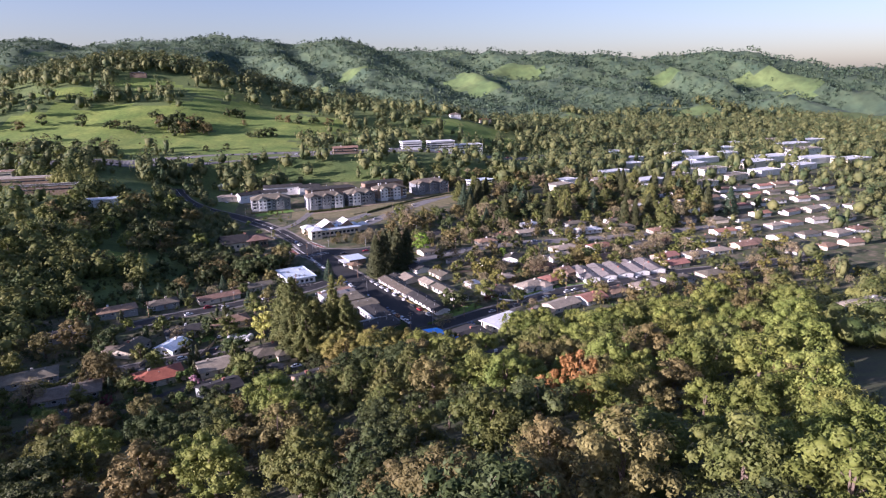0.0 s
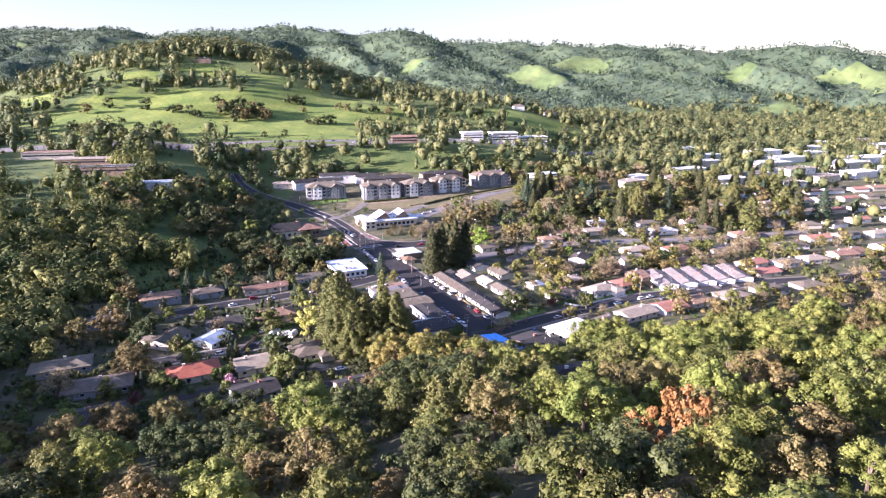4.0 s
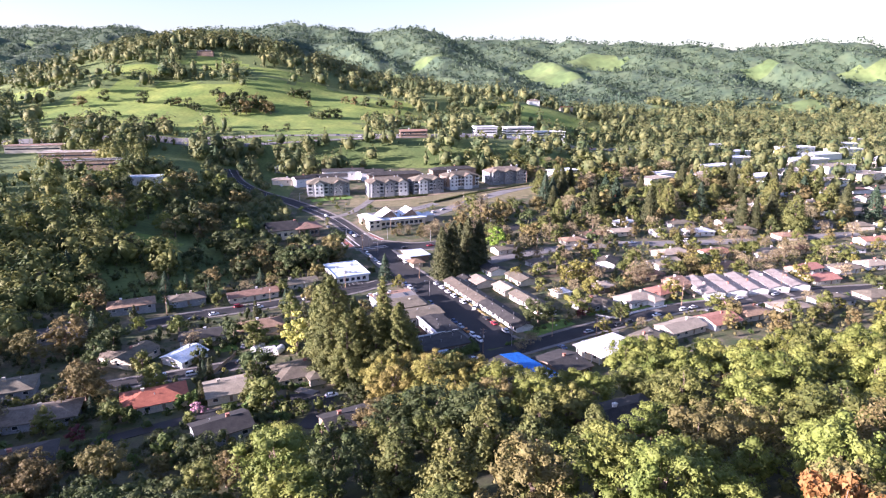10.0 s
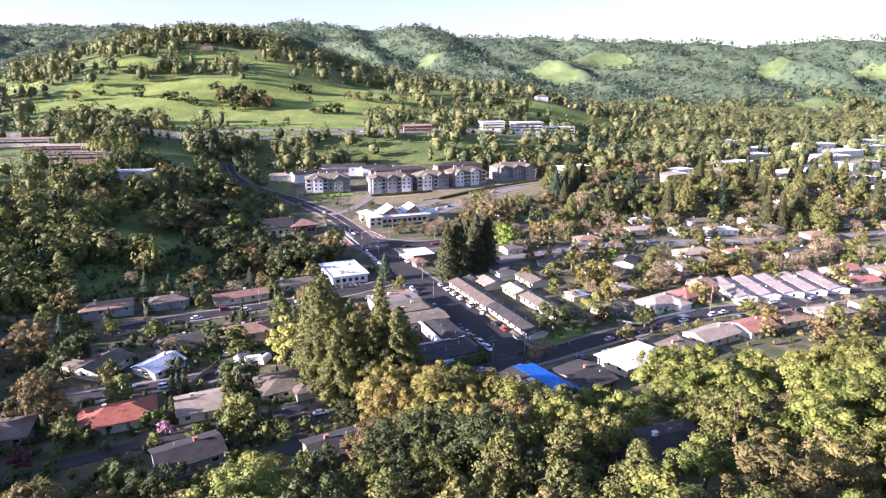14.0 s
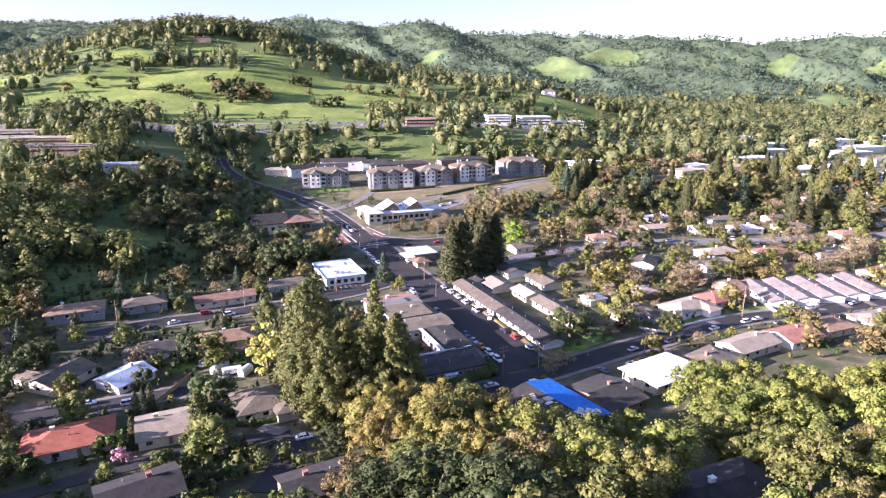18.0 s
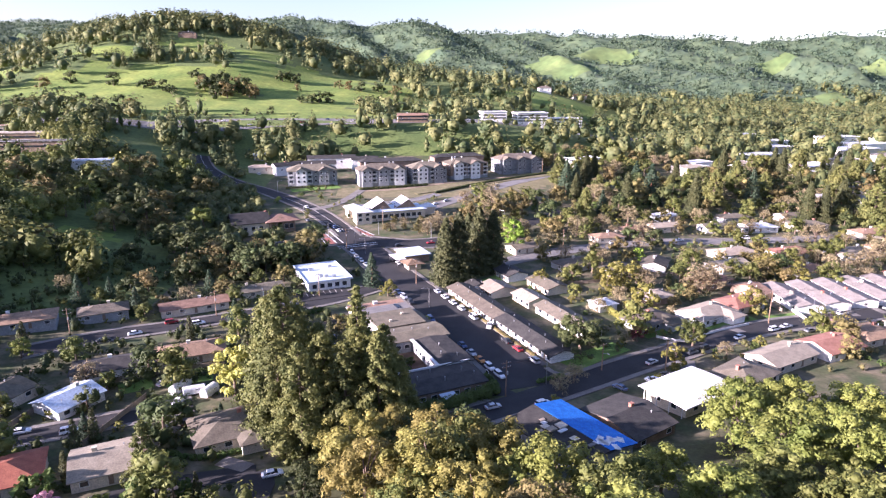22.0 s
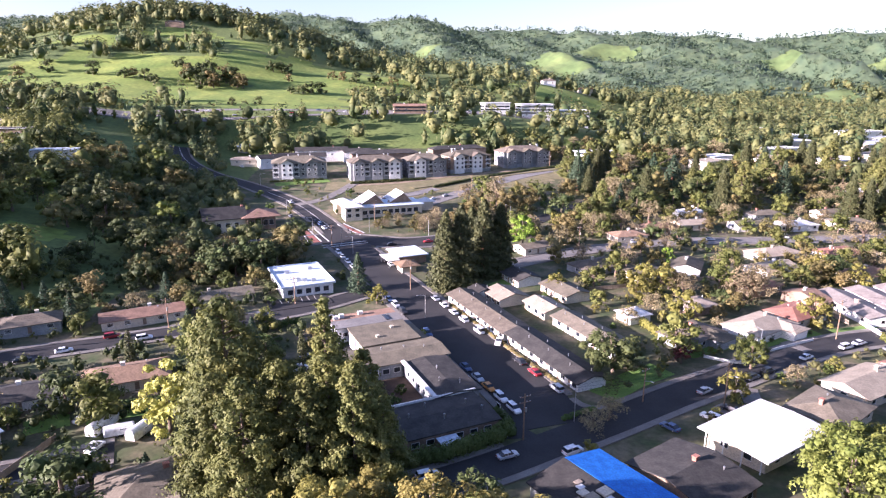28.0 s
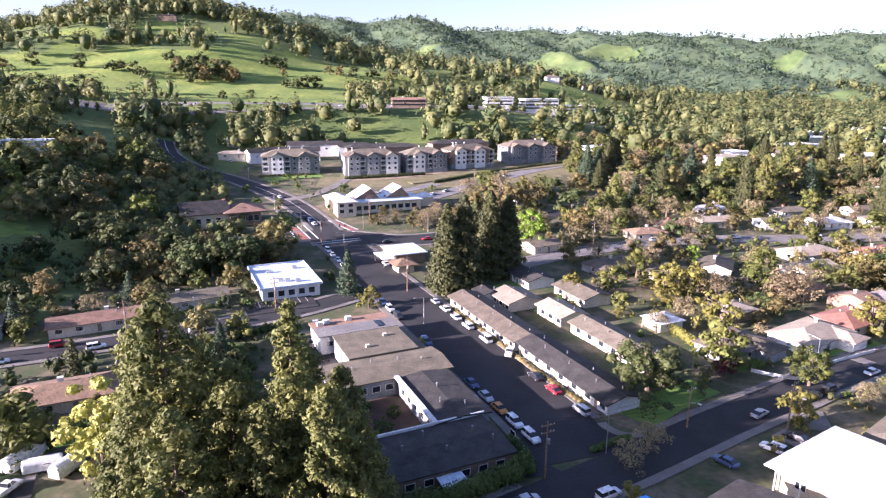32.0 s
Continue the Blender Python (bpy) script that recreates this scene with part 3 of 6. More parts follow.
make_broad("twig", "bare_tree", "leafless pale tan deciduous tree", "twig", 9, 9, 1500, 0.38, 3, 60, 16, 0.2, limbs=14, fat=1.25)
make_broad("twig_low", "bare_tree", "low leafless pale tan tree", "twig", 6, 7.5, 1800, 0.27, 2, 64, 14, 0.15, limbs=12, fat=1.25)
make_broad("shrub", "shrub", "low dark green garden shrub", "hedge", 1.9, 2.4, 260, 0.4, 3, 70, 6, 0.05, limbs=2)
make_broad("yellow_shrub", "shrub", "low yellow-green garden shrub", "yellow", 2.2, 2.6, 260, 0.36, 2, 75, 6, 0.05, limbs=2)
make_broad("yellow", "garden_tree", "small tree in yellow leaf", "yellow", 6, 5.5, 700, 0.42, 2, 78, 9, 0.12, fat=1.5)
make_broad("willow", "willow_tree", "pale yellow willow tree beside the tall pines", "willow", 15, 11, 3000, 0.62, 1, 80, 18, 0.1)
make_broad("lime", "round_tree", "round bright lime-green tree", "lime", 14, 12, 3200, 0.55, 1, 85, 16, 0.2)
make_broad("orange", "rust_tree", "oak tree with rust-orange withered leaves", "orange", 10, 9, 2000, 0.5, 2, 90, 11, 0.3)
make_broad("maroon", "plum_tree", "small plum tree with dark maroon leaves", "maroon", 5.5, 5.5, 900, 0.46, 2, 95, 8, 0.15)
make_broad("pink", "blossom_tree", "small tree in pale pink blossom", "pink", 4.5, 4.5, 700, 0.38, 1, 98, 8, 0.15)
make_broad("euc", "eucalyptus_tree", "tall dark eucalyptus tree with drooping crown", "oak_dark", 25, 14, 2600, 1.0, 3, 100, 24, 0.18, limbs=10, squash=1.15)
make_cone("redwood", "redwood_tree", "tall dense conical redwood tree", "redwood", 30, 13.5, 6000, 0.95, 2, 110, 0.03, 24, 0.62, 0.2)
make_cone("spruce", "spruce_tree", "conical dark green spruce tree", "spruce", 14, 8.5, 2200, 0.6, 2, 120, 0.05, 13, 0.9, 0.2)
make_cone("cypress", "cypress_tree", "narrow dark green cypress tree", "redwood", 9, 3, 800, 0.48, 2, 125, 0.03, 14, 0.5, 0.15, "bark")
pine_kind("pine", "pine_tree", "tall pine tree with ragged layered boughs", "pine", 26, 18, 18000, 0.5, 3, 130)
pine_kind("slim_pine", "pine_tree", "tall slender pointed pine with drooping boughs", "pine", 30, 13, 17000, 0.42, 1, 137, 0.8)
pine_kind("slope_pine", "pine_tree", "dense olive-green pine among the oaks", "pine", 17, 13, 6000, 0.6, 2, 140)
make_broad("far_oak", "oak_tree", "broad oak tree with olive-green spring leaves", "oak", 11, 10, 750, 0.7, 3, 210, 8, 0.14, limbs=2, fat=1.8)
make_broad("far_lime", "spring_oak_tree", "broad oak tree in fresh yellow-green leaf", "oak_lime", 11, 10, 750, 0.7, 2, 220, 8, 0.14, limbs=2, fat=1.8)
make_broad("far_dark", "live_oak_tree", "dense dark green live oak tree", "oak_dark", 10, 10.5, 750, 0.7, 3, 230, 8, 0.1, limbs=2, fat=1.8)
make_broad("far_olive", "budding_oak_tree", "oak tree with brownish budding crown", "olive", 10, 9, 720, 0.65, 3, 240, 8, 0.14, limbs=2, fat=1.8)
make_broad("far_tall", "eucalyptus_tree", "tall dark eucalyptus tree with drooping crown", "oak_dark", 25, 14, 1100, 1.1, 3, 250, 13, 0.12, limbs=3, squash=1.3, fat=1.4)
NUMBER = [0]


def tree(key, x, y, h=None, turn=None, w=1.0, z=None, label=""):
    """One tree of a kind at a place, h metres tall; w: widening."""
    k = NUMBER[0]
    NUMBER[0] += 1
    name, text, trunk, crown, h0 = TREES[key][k % len(TREES[key])]
    s = (h or h0) / h0
    r = random.Random(k * 7 + 3)
    turn = r.uniform(0, 6.28) if turn is None else turn
    t = new(name, crown if "shrub" in name else None)
    t.matrix_basis = Matrix.Translation((x, y, (gz(x, y) if z is None else z) - 0.1)) @ Matrix.Rotation(turn, 4, "Z") @ Matrix.Diagonal((s * w, s * w, s, 1))
    if "shrub" not in name:
        put("trunk", trunk, t)
        put("crown", crown, t)
    return tagged(t, label or text, "shrub" if "shrub" in name else "tree")


TAKEN = []
CELL, OX, OY = 1.5, -270, -230
MASK = np.zeros((440, 520), bool)


def fill_mask():
    """Marks roads and buildings, so that planting keeps clear of them."""
    X, Y = np.meshgrid(OX + CELL * np.arange(440), OY + CELL * np.arange(520), indexing="ij")
    for line, half in LINES.values():
        for c in line:
            MASK[(X - c.x) ** 2 + (Y - c.y) ** 2 < (half + 2.2) ** 2] = True
    for hx, hy, hr, hw, hd in TAKEN:
        u, v = (X - hx) * math.cos(hr) + (Y - hy) * math.sin(hr), -(X - hx) * math.sin(hr) + (Y - hy) * math.cos(hr)
        MASK[(np.abs(u) < hw / 2 + 1) & (np.abs(v) < hd / 2 + 1)] = True


def free(x, y, pad=0.0):
    i, j, k = int((x - OX) / CELL), int((y - OY) / CELL), int(pad / CELL)
    if not (0 <= i < 440 and 0 <= j < 520):
        return True
    return not MASK[max(i - k, 0):i + k + 1, max(j - k, 0):j + k + 1].any()

# ---------------------------------------------------------------- houses
def hip_roof(w, d, z, over, pitch, kind, thick=0.18):
    """Roof slab over a w x d plan, ridge along x."""
    g = Geo()
    a, b = w / 2 + over, d / 2 + over
    rise = b * pitch
    run = a - b if kind == "hip" else a
    run = max(run, 0.05)
    lo = z - over * pitch * 0.4
    v = [(-a, -b, lo), (a, -b, lo), (a, b, lo), (-a, b, lo), (-run, 0, lo + rise), (run, 0, lo + rise)]
    u = [(x, y, zz - thick) for x, y, zz in v]
    f = [(0, 1, 5, 4), (2, 3, 4, 5)]
    f += [(1, 2, 5), (3, 0, 4)] if kind == "hip" else []
    under = [tuple(i + 6 for i in q)[::-1] for q in f]
    rim = [(0, 6, 7, 1), (2, 8, 9, 3)]
    rim += [(1, 7, 8, 2), (3, 9, 6, 0)] if kind == "hip" else [(1, 7, 11, 5), (5, 11, 8, 2), (3, 9, 10, 4), (4, 10, 6, 0)]
    g.add(v + u, f + under + rim)
    return g, lo + rise


WINDOWS = {}


def window_part(parent, w, h, m):
    key = (round(w, 1), round(h, 1))
    if key not in WINDOWS:
        t = 0.1
        ring = []
        for a, b, y in ((w / 2 + t, h / 2 + t, -0.05), (w / 2 + t, h / 2 + t, 0.07), (w / 2, h / 2, 0.07), (w / 2, h / 2, 0.0)):
            ring.append([(-a, y, -b), (a, y, -b), (a, y, b), (-a, y, b)])
        v = [p for q in ring for p in q]
        f = [(k * 4 + j, k * 4 + (j + 1) % 4, k * 4 + 4 + (j + 1) % 4, k * 4 + 4 + j) for k in range(3) for j in range(4)]
        g, both, p = Geo(), Geo(), Geo()
        g.add(v, f)
        both.add(v, f)
        both.f.append((12, 13, 14, 15)), both.m.append(1)
        p.box(-w / 2, w / 2, -0.04, 0.01, -h / 2, h / 2)
        WINDOWS[key] = (g.make("window", M["trim"]), p.make("pane", M["glass"]), both.make("window", [M["trim"], M["glass"]]))
    fr, pa, both_in_one = WINDOWS[key]
    win = put("window", fr, parent, at=m)
    if (parent.matrix_world.translation - Vector((0, 60, 0))).length < 130:
        put("pane", pa, win)
    else:
        win.data = both_in_one
    return win


def wall_block(w, d, z0, z1, kind, pitch, mat):
    g = Geo()
    g.box(-w / 2, w / 2, -d / 2, d / 2, z0, z1)
    if kind == "gable":
        for s in (-1, 1):
            x = s * w / 2
            g.add([(x, -d / 2, z1), (x, d / 2, z1), (x, 0, z1 + d / 2 * pitch - 0.05), (x - s * 0.2, -d / 2, z1), (x - s * 0.2, d / 2, z1), (x - s * 0.2, 0, z1 + d / 2 * pitch - 0.05)],
                  [(0, 1, 2), (3, 5, 4), (0, 2, 5, 3), (1, 4, 5, 2)])
    return g


def house(x, y, w, d, deg, roof="roof_grey", wall="wall_cream", kind="hip", h=2.8, pitch=0.30, over=0.6, chimney=True, wing=None, name="house", label="", z=None, wins=True, vents=1, cat="house"):
    r = radians(deg)
    c, s = math.cos(r), math.sin(r)
    corners = [gz(x + c * u * w / 2 - s * v * d / 2, y + s * u * w / 2 + c * v * d / 2) for u in (-1, 1) for v in (-1, 1)]
    zb = max(corners) + 0.15 if z is None else z
    e = new(name)
    e.matrix_world = Matrix.Translation((x, y, zb)) @ Matrix.Rotation(r, 4, "Z")
    tagged(e, label, cat)
    TAKEN.append((x, y, r, w, d))
    low = min(corners) - zb - 0.4
    put("wall", wall_block(w, d, low, h, kind, pitch, wall).make("wall", M[wall]), e)
    if kind == "flat":
        g = Geo()
        a, b = w / 2 + over, d / 2 + over
        g.box(-a, a, -b, b, h, h + 0.3)
        put("roof", g.make("roof", M[roof]), e)
        top = h + 0.3
        g = Geo()
        for q in ((-a, a, -b, -b + 0.2), (-a, a, b - 0.2, b), (-a, -a + 0.2, -b + 0.2, b - 0.2), (a - 0.2, a, -b + 0.2, b - 0.2)):
            g.box(*q, h + 0.304, h + 0.42)
        put("parapet", g.make("parapet", M["trim"]), e)
    else:
        g, top = hip_roof(w, d, h, over, pitch, kind)
        put("roof", g.make("roof", M[roof]), e)
    rnd = random.Random(int(x * 31 + y * 17))
    if wing:
        ww, wd, off, side = wing
        m = Matrix.Translation((off, side * (d / 2 + wd / 2 - 0.4), 0)) @ Matrix.Rotation(radians(90), 4, "Z")
        put("wall", wall_block(wd + 0.8, ww, low, h, kind if kind != "flat" else "hip", pitch, wall).make("wall", M[wall]), e, at=m)
        g2, _ = hip_roof(wd + d * 0.55, ww, h, over, pitch, "gable" if kind == "gable" else "hip")
        put("roof", g2.make("roof", M[roof]), e, at=Matrix.Translation((off, side * (d / 2 + wd / 2 - d * 0.27), 0.02)) @ Matrix.Rotation(radians(90), 4, "Z"))
    if chimney and kind != "flat":
        g = Geo()
        cx0 = rnd.uniform(-0.25, 0.25) * w
        g.box(cx0 - 0.5, cx0 + 0.5, 0.2, 1.0, h, top + 0.7)
        g.box(cx0 - 0.6, cx0 + 0.6, 0.1, 1.1, top + 0.7, top + 0.85)
        put("chimney", g.make("chimney", M[rnd.choice(["brick", "wall_cream", "wall_white"])]), e)
    for k in range(vents):
        g = Geo()
        vx, vy = rnd.uniform(-0.35, 0.35) * w, rnd.uniform(-0.3, 0.3) * d
        zz = h + 0.25 if kind == "flat" else h + (d / 2 - abs(vy)) * pitch * 0.8
        g.tube((vx, vy, zz), (vx, vy, zz + 0.75), 0.12, 0.12, 6)
        g.tube((vx, vy, zz + 0.75), (vx, vy, zz + 0.9), 0.22, 0.18, 6)
        put("vent", g.make("vent", M["steel"]), e)
    if wins:
        for side in (-1, 1):
            n = max(2, int(w / (4.2 if y < 330 else 7.5)))
            for k in range(n):
                u = (k + 0.5) / n * w - w / 2
                if side == -1 and k == n // 2:
                    g = Geo()
                    g.box(-0.5, 0.5, -0.05, 0.05, 0, 2.05)
                    g.box(0.32, 0.4, -0.05, 0.11, 0.95, 1.1)
                    put("door", g.make("door", M["wall_brown"]), e, at=Matrix.Translation((u, side * d / 2, 0.05)))
                    continue
                m = Matrix.Translation((u, side * d / 2, h * 0.54)) @ Matrix.Rotation(0 if side > 0 else math.pi, 4, "Z")
                window_part(e, 1.6, 1.15, m)
        for side in (-1, 1):
            m = Matrix.Translation((side * w / 2, 0, h * 0.54)) @ Matrix.Rotation(-side * math.pi / 2, 4, "Z")
            window_part(e, 1.4, 1.1, m)
    return e


# houses of the left-hand streets
house(-91, 59, 20, 13, 22, "roof_red", "wall_cream", "hip", label="low house with a red tiled hip roof and white chimney")
house(-68, 64, 15, 13, 22, "roof_tan", "wall_cream", "gable", label="low cream house with a tan gravel roof")
house(-45, 78, 19, 14, 24, "roof_grey", "wall_cream", "hip", wing=(6, 4, 3, -1), label="low cream house with a wide grey hip roof")
house(-124, 50, 24, 12, 15, "roof_grey", "wall_grey", "hip", label="long low house with a grey shingle roof")
house(-147, 70, 22, 12, 18, "roof_grey", "wall_grey", "hip", label="low grey house among garden trees")
house(-113, 98, 16, 12, 70, "roof_grey", "wall_cream", "gable", wing=(7, 5, -3, 1), label="low house with grey gabled wings")
house(-93, 97, 13, 11, 60, "roof_blue_white", "wall_white", "gable", h=2.6, label="small house with a pale blue metal roof")
house(-90, 118, 22, 10, 18, "roof_dark", "wall_white", "hip", label="low house with a dark shingle roof")
house(-70, 127, 20, 11, 20, "roof_brown", "wall_cream", "hip", label="low cream house with a brown shake roof")
house(-134, 152, 20, 11, 22, "roof_brown", "wall_grey", "hip", label="low house with a brown roof under tall trees")
house(-112, 163, 16, 10, 24, "roof_grey", "wall_grey", "hip", label="low grey house beside the street")
house(-82, 171, 24, 9, 24, "roof_brown", "wall_cream", "gable", label="long low house with a brown shake roof")
house(-62, 188, 20, 9, 24, "roof_grey", "wall_cream", "gable", label="long low house with a grey gable roof")
house(-150, 120, 18, 11, 25, "roof_dark", "wall_grey", "hip", label="dark roofed house in the shade of trees")
house(-112, 14, 22, 12, 20, "roof_dark", "wall_brown", "hip", label="dark roofed house at the edge of the wood")
house(-60, 26, 15, 11, 30, "roof_dark", "wall_grey", "gable", label="dark roofed house under oak trees")
house(-24, 25, 14, 10, 25, "roof_dark", "wall_brown", "gable", label="dark roofed cottage among the oaks")
# houses of the right-hand streets
house(110, 148, 20, 12, 28, "roof_tan", "wall_white", "hip", wing=(7, 4, 5, -1), label="low white house with a pale tan hip roof")
house(128, 158, 16, 11, 25, "roof_terracotta", "wall_cream", "hip", label="low house with a weathered terracotta roof")
house(86, 143, 17, 11, 30, "roof_grey", "wall_grey", "hip", wing=(7, 4, 4, -1), label="low grey house with a hip roof and chimney")
house(99, 168, 11, 9, 20, "roof_tan", "wall_brown", "hip", label="small outbuilding with a tan roof")
house(75, 161, 8, 7, 20, "roof_white", "wall_white", "hip", h=2.6, wins=False, vents=0, chimney=False, label="small white pavilion with a pyramid roof", name="pavilion")
ROWS = [(152, 163), (164.6, 165), (177.2, 167), (189.8, 169), (202.4, 171)]
for k, (hx, hy) in enumerate(ROWS):
    house(hx, hy, 27, 10.2, 88, "roof_pale", "wall_white", "gable", pitch=0.22, over=0.5, label="long narrow white house with a pale gable roof")
for hx, hy, w, d, a, rf, wl in [(80, 216, 20, 12, 25, "roof_grey", "wall_grey"), (97, 206, 15, 11, 25, "roof_grey", "wall_cream"), (117, 213, 14, 11, 60, "roof_grey", "wall_white"),
                               (130, 275, 20, 11, 10, "roof_brown", "wall_cream"), (150, 281, 17, 10, 10, "roof_tan", "wall_cream"), (180, 278, 18, 10, 5, "roof_grey", "wall_white"),
                               (203, 277, 22, 10, 5, "roof_white", "wall_white"), (200, 299, 18, 10, 10, "roof_grey", "wall_grey"), (164, 229, 22, 12, 15, "roof_tan", "wall_white"),
                               (193, 228, 20, 12, 15, "roof_terracotta", "wall_white"), (131, 187, 16, 11, 25, "roof_terracotta", "wall_brown"), (182, 198, 20, 11, 20, "roof_brown", "wall_white"), (141, 172, 7, 14, 25, "roof_brown", "wall_brown"), (150, 208, 18, 11, 20, "roof_tan", "wall_white"), (222, 172, 17, 12, 12, "roof_terracotta", "wall_cream"),
                               (224, 226, 22, 12, 10, "roof_tan", "wall_white"), (248, 232, 18, 11, 10, "roof_brown", "wall_cream"), (225, 190, 20, 10, 20, "roof_terracotta", "wall_cream"),
                               (135, 115, 16, 12, 20, "roof_terracotta", "wall_white"), (114, 108, 20, 11, 25, "roof_tan", "wall_cream"), (155, 124, 16, 11, 18, "roof_brown", "wall_cream"),
                               (178, 130, 18, 11, 15, "roof_tan", "wall_cream"), (205, 138, 19, 11, 12, "roof_grey", "wall_white"), (232, 143, 18, 11, 10, "roof_grey", "wall_cream"),
                               (236, 280, 20, 11, 5, "roof_grey", "wall_cream"), (262, 262, 20, 11, 5, "roof_brown", "wall_cream"), (280, 230, 20, 11, 8, "roof_grey", "wall_white"),
                               (250, 190, 18, 11, 12, "roof_grey", "wall_white"), (272, 196, 18, 11, 10, "roof_tan", "wall_white"), (300, 205, 18, 11, 10, "roof_brown", "wall_cream"),
                               (240, 300, 20, 10, 10, "roof_grey", "wall_white"), (270, 310, 18, 10, 10, "roof_tan", "wall_cream"), (161, 304, 15, 11, 20, "roof_white", "wall_white"),
                               (110, 262, 16, 10, 12, "roof_brown", "wall_cream"), (60, 245, 14, 9, 25, "roof_grey", "wall_cream"), (300, 290, 20, 11, 8, "roof_grey", "wall_white")]:
    house(hx, hy, w, d, a, rf, wl, "hip" if (int(hx) % 3) else "gable", label={"roof_grey": "low suburban house with a grey shingle roof", "roof_brown": "low suburban house with a brown shake roof", "roof_tan": "low suburban house with a pale tan roof", "roof_terracotta": "low suburban house with a terracotta roof", "roof_white": "low suburban house with a white roof"}[rf])

house(47, 0, 22, 12, 18, "roof_dark", "wall_brown", "hip", label="dark-roofed house in a hollow among the oaks")
house(226, 16, 26, 14, 12, "roof_tan", "wall_cream", "hip", label="broad house with a tan roof on the wooded slope")
row_rng = random.Random(77)
for row, (ry, x0, x1) in enumerate([(182, 330, 420), (214, 315, 460), (246, 310, 480), (284, 330, 520), (316, 300, 540), (350, 290, 560), (384, 330, 560)]):
    for k in range(int((x1 - x0) / 27)):
        rf = row_rng.choice(["roof_grey", "roof_brown", "roof_tan", "roof_terracotta", "roof_grey", "roof_white"])
        house(x0 + k * 27 + row_rng.uniform(-4, 4), ry + k * 4 + row_rng.uniform(-4, 4), row_rng.uniform(15, 21), row_rng.uniform(9, 12), 10 + row_rng.uniform(-6, 12), rf, row_rng.choice(["wall_white", "wall_cream", "wall_white"]), row_rng.choice(["hip", "gable"]), wins=False, vents=0, chimney=k % 2 == 0,
              label={"roof_grey": "low suburban house with a grey shingle roof", "roof_brown": "low suburban house with a brown shake roof", "roof_tan": "low suburban house with a pale tan roof", "roof_terracotta": "low suburban house with a terracotta roof", "roof_white": "low suburban house with a white roof"}[rf])

# ---------------------------------------------------------------- the block by the main street, in street axes
def st(u, v):
    """Street axes: u across to the far kerb, v up the street."""
    return 0.94 * u - 0.345 * v, 124 + 0.345 * u + 0.94 * v


STREET = 20.15


def wing(parent, u0, u1, v0, v1, h, wall, roof, along, pitch=0.12, over=0.5):
    """A low wing of a larger building: its walls and roof as parts of it."""
    w, d = u1 - u0, v1 - v0
    m = Matrix.Translation(((u0 + u1) / 2, (v0 + v1) / 2, 0))
    if along == "v":
        m, w, d = m @ Matrix.Rotation(math.pi / 2, 4, "Z"), d, w
    put("wall", wall_block(w, d, -2.0, h, "gable", pitch, wall).make("wall", M[wall]), parent, at=m)
    g, _ = hip_roof(w, d, h, over, pitch, "gable", 0.25)
    put("roof", g.make("roof", M[roof]), parent, at=m)


def street_thing(name, label, cat, u=0.0, v=0.0, z=None):
    x, y = st(u, v)
    e = new(name)
    e.matrix_world = Matrix.Translation((x, y, gz(x, y) if z is None else z)) @ Matrix.Rotation(radians(STREET), 4, "Z")
    return tagged(e, label, cat)


def win_row(e, x0, x1, y, n, z, facing, w=1.5, h=1.2, along="u"):
    for k in range(n):
        p = x0 + (k + 0.5) * (x1 - x0) / n
        pos = (p, y, z) if along == "u" else (y, p, z)
        window_part(e, w, h, Matrix.Translation(pos) @ Matrix.Rotation(facing, 4, "Z"))


def block(parent, name, x0, x1, y0, y1, z0, z1, mat, label="", inset=0.0):
    g = Geo()
    g.box(x0, x1, y0, y1, z0, z1, 0, inset)
    return put(name, g.make(name, M[mat]), parent, label)


court = street_thing("courtyard_building", "low dark-roofed office building round a planted courtyard", "building", 0, -10, 0.9)
V = 10  # v of the thing's own origin lies at -10
wing(court, -14, 13, V + 0, V + 11.5, 3.9, "wall_grey", "roof_olive", "u")
wing(court, 0.2, 11.5, V - 20.5, V - 0.6, 3.7, "wall_grey", "roof_dark", "v", 0.1)
wing(court, -13.5, 9, V - 34, V - 21.2, 3.6, "wall_brown", "roof_dark", "u", 0.08)
wing(court, -19.5, -12.3, V - 21, V - 0.7, 3.5, "wall_grey", "roof_dark", "v", 0.1)
for cu, cv, ch in [(-9, -4, 3.0), (-4, -9, 2.4), (-8, -14, 3.2), (-3, -17, 2.2)]:
    bx_, by_ = st(cu, cv)
    tree("shrub", bx_, by_, ch, z=1.0)
block(court, "courtyard_bed", -12.2, 0.1, V - 20.5, V - 0.7, -1.5, 0.12, "mulch", "planted courtyard soil with its shade in the colour")
block(court, "parapet", -0.55, 0.45, V - 21, V - 0.2, 3.9, 4.32, "roof_white", "bright white roof edging along the courtyard")
block(court, "fascia", -13.9, 10.2, V - 20.9, V - 20.55, 3.6, 4.15, "trim")
block(court, "canopy", -6, -1.5, V - 38, V - 34.6, 2.7, 2.85, "roof_blue_white", "pale entrance canopy")
for cx_ in (-5.8, -1.7):
    block(court, "post", cx_ - 0.08, cx_ + 0.08, V - 37.8, V - 37.64, -1.5, 2.7, "trim")
win_row(court, -12, 0, V - 0.02, 4, 1.9, math.pi, 1.7, 1.3)
win_row(court, V - 19, V - 2, 0.18, 5, 1.9, math.pi / 2, 1.4, 1.3, "v")
win_row(court, -12, 8, V - 34.02, 6, 1.8, math.pi, 1.6, 1.2)
win_row(court, V - 34, V + 9, 13.02, 3, 1.9, -math.pi / 2, 1.6, 1.2, "v")
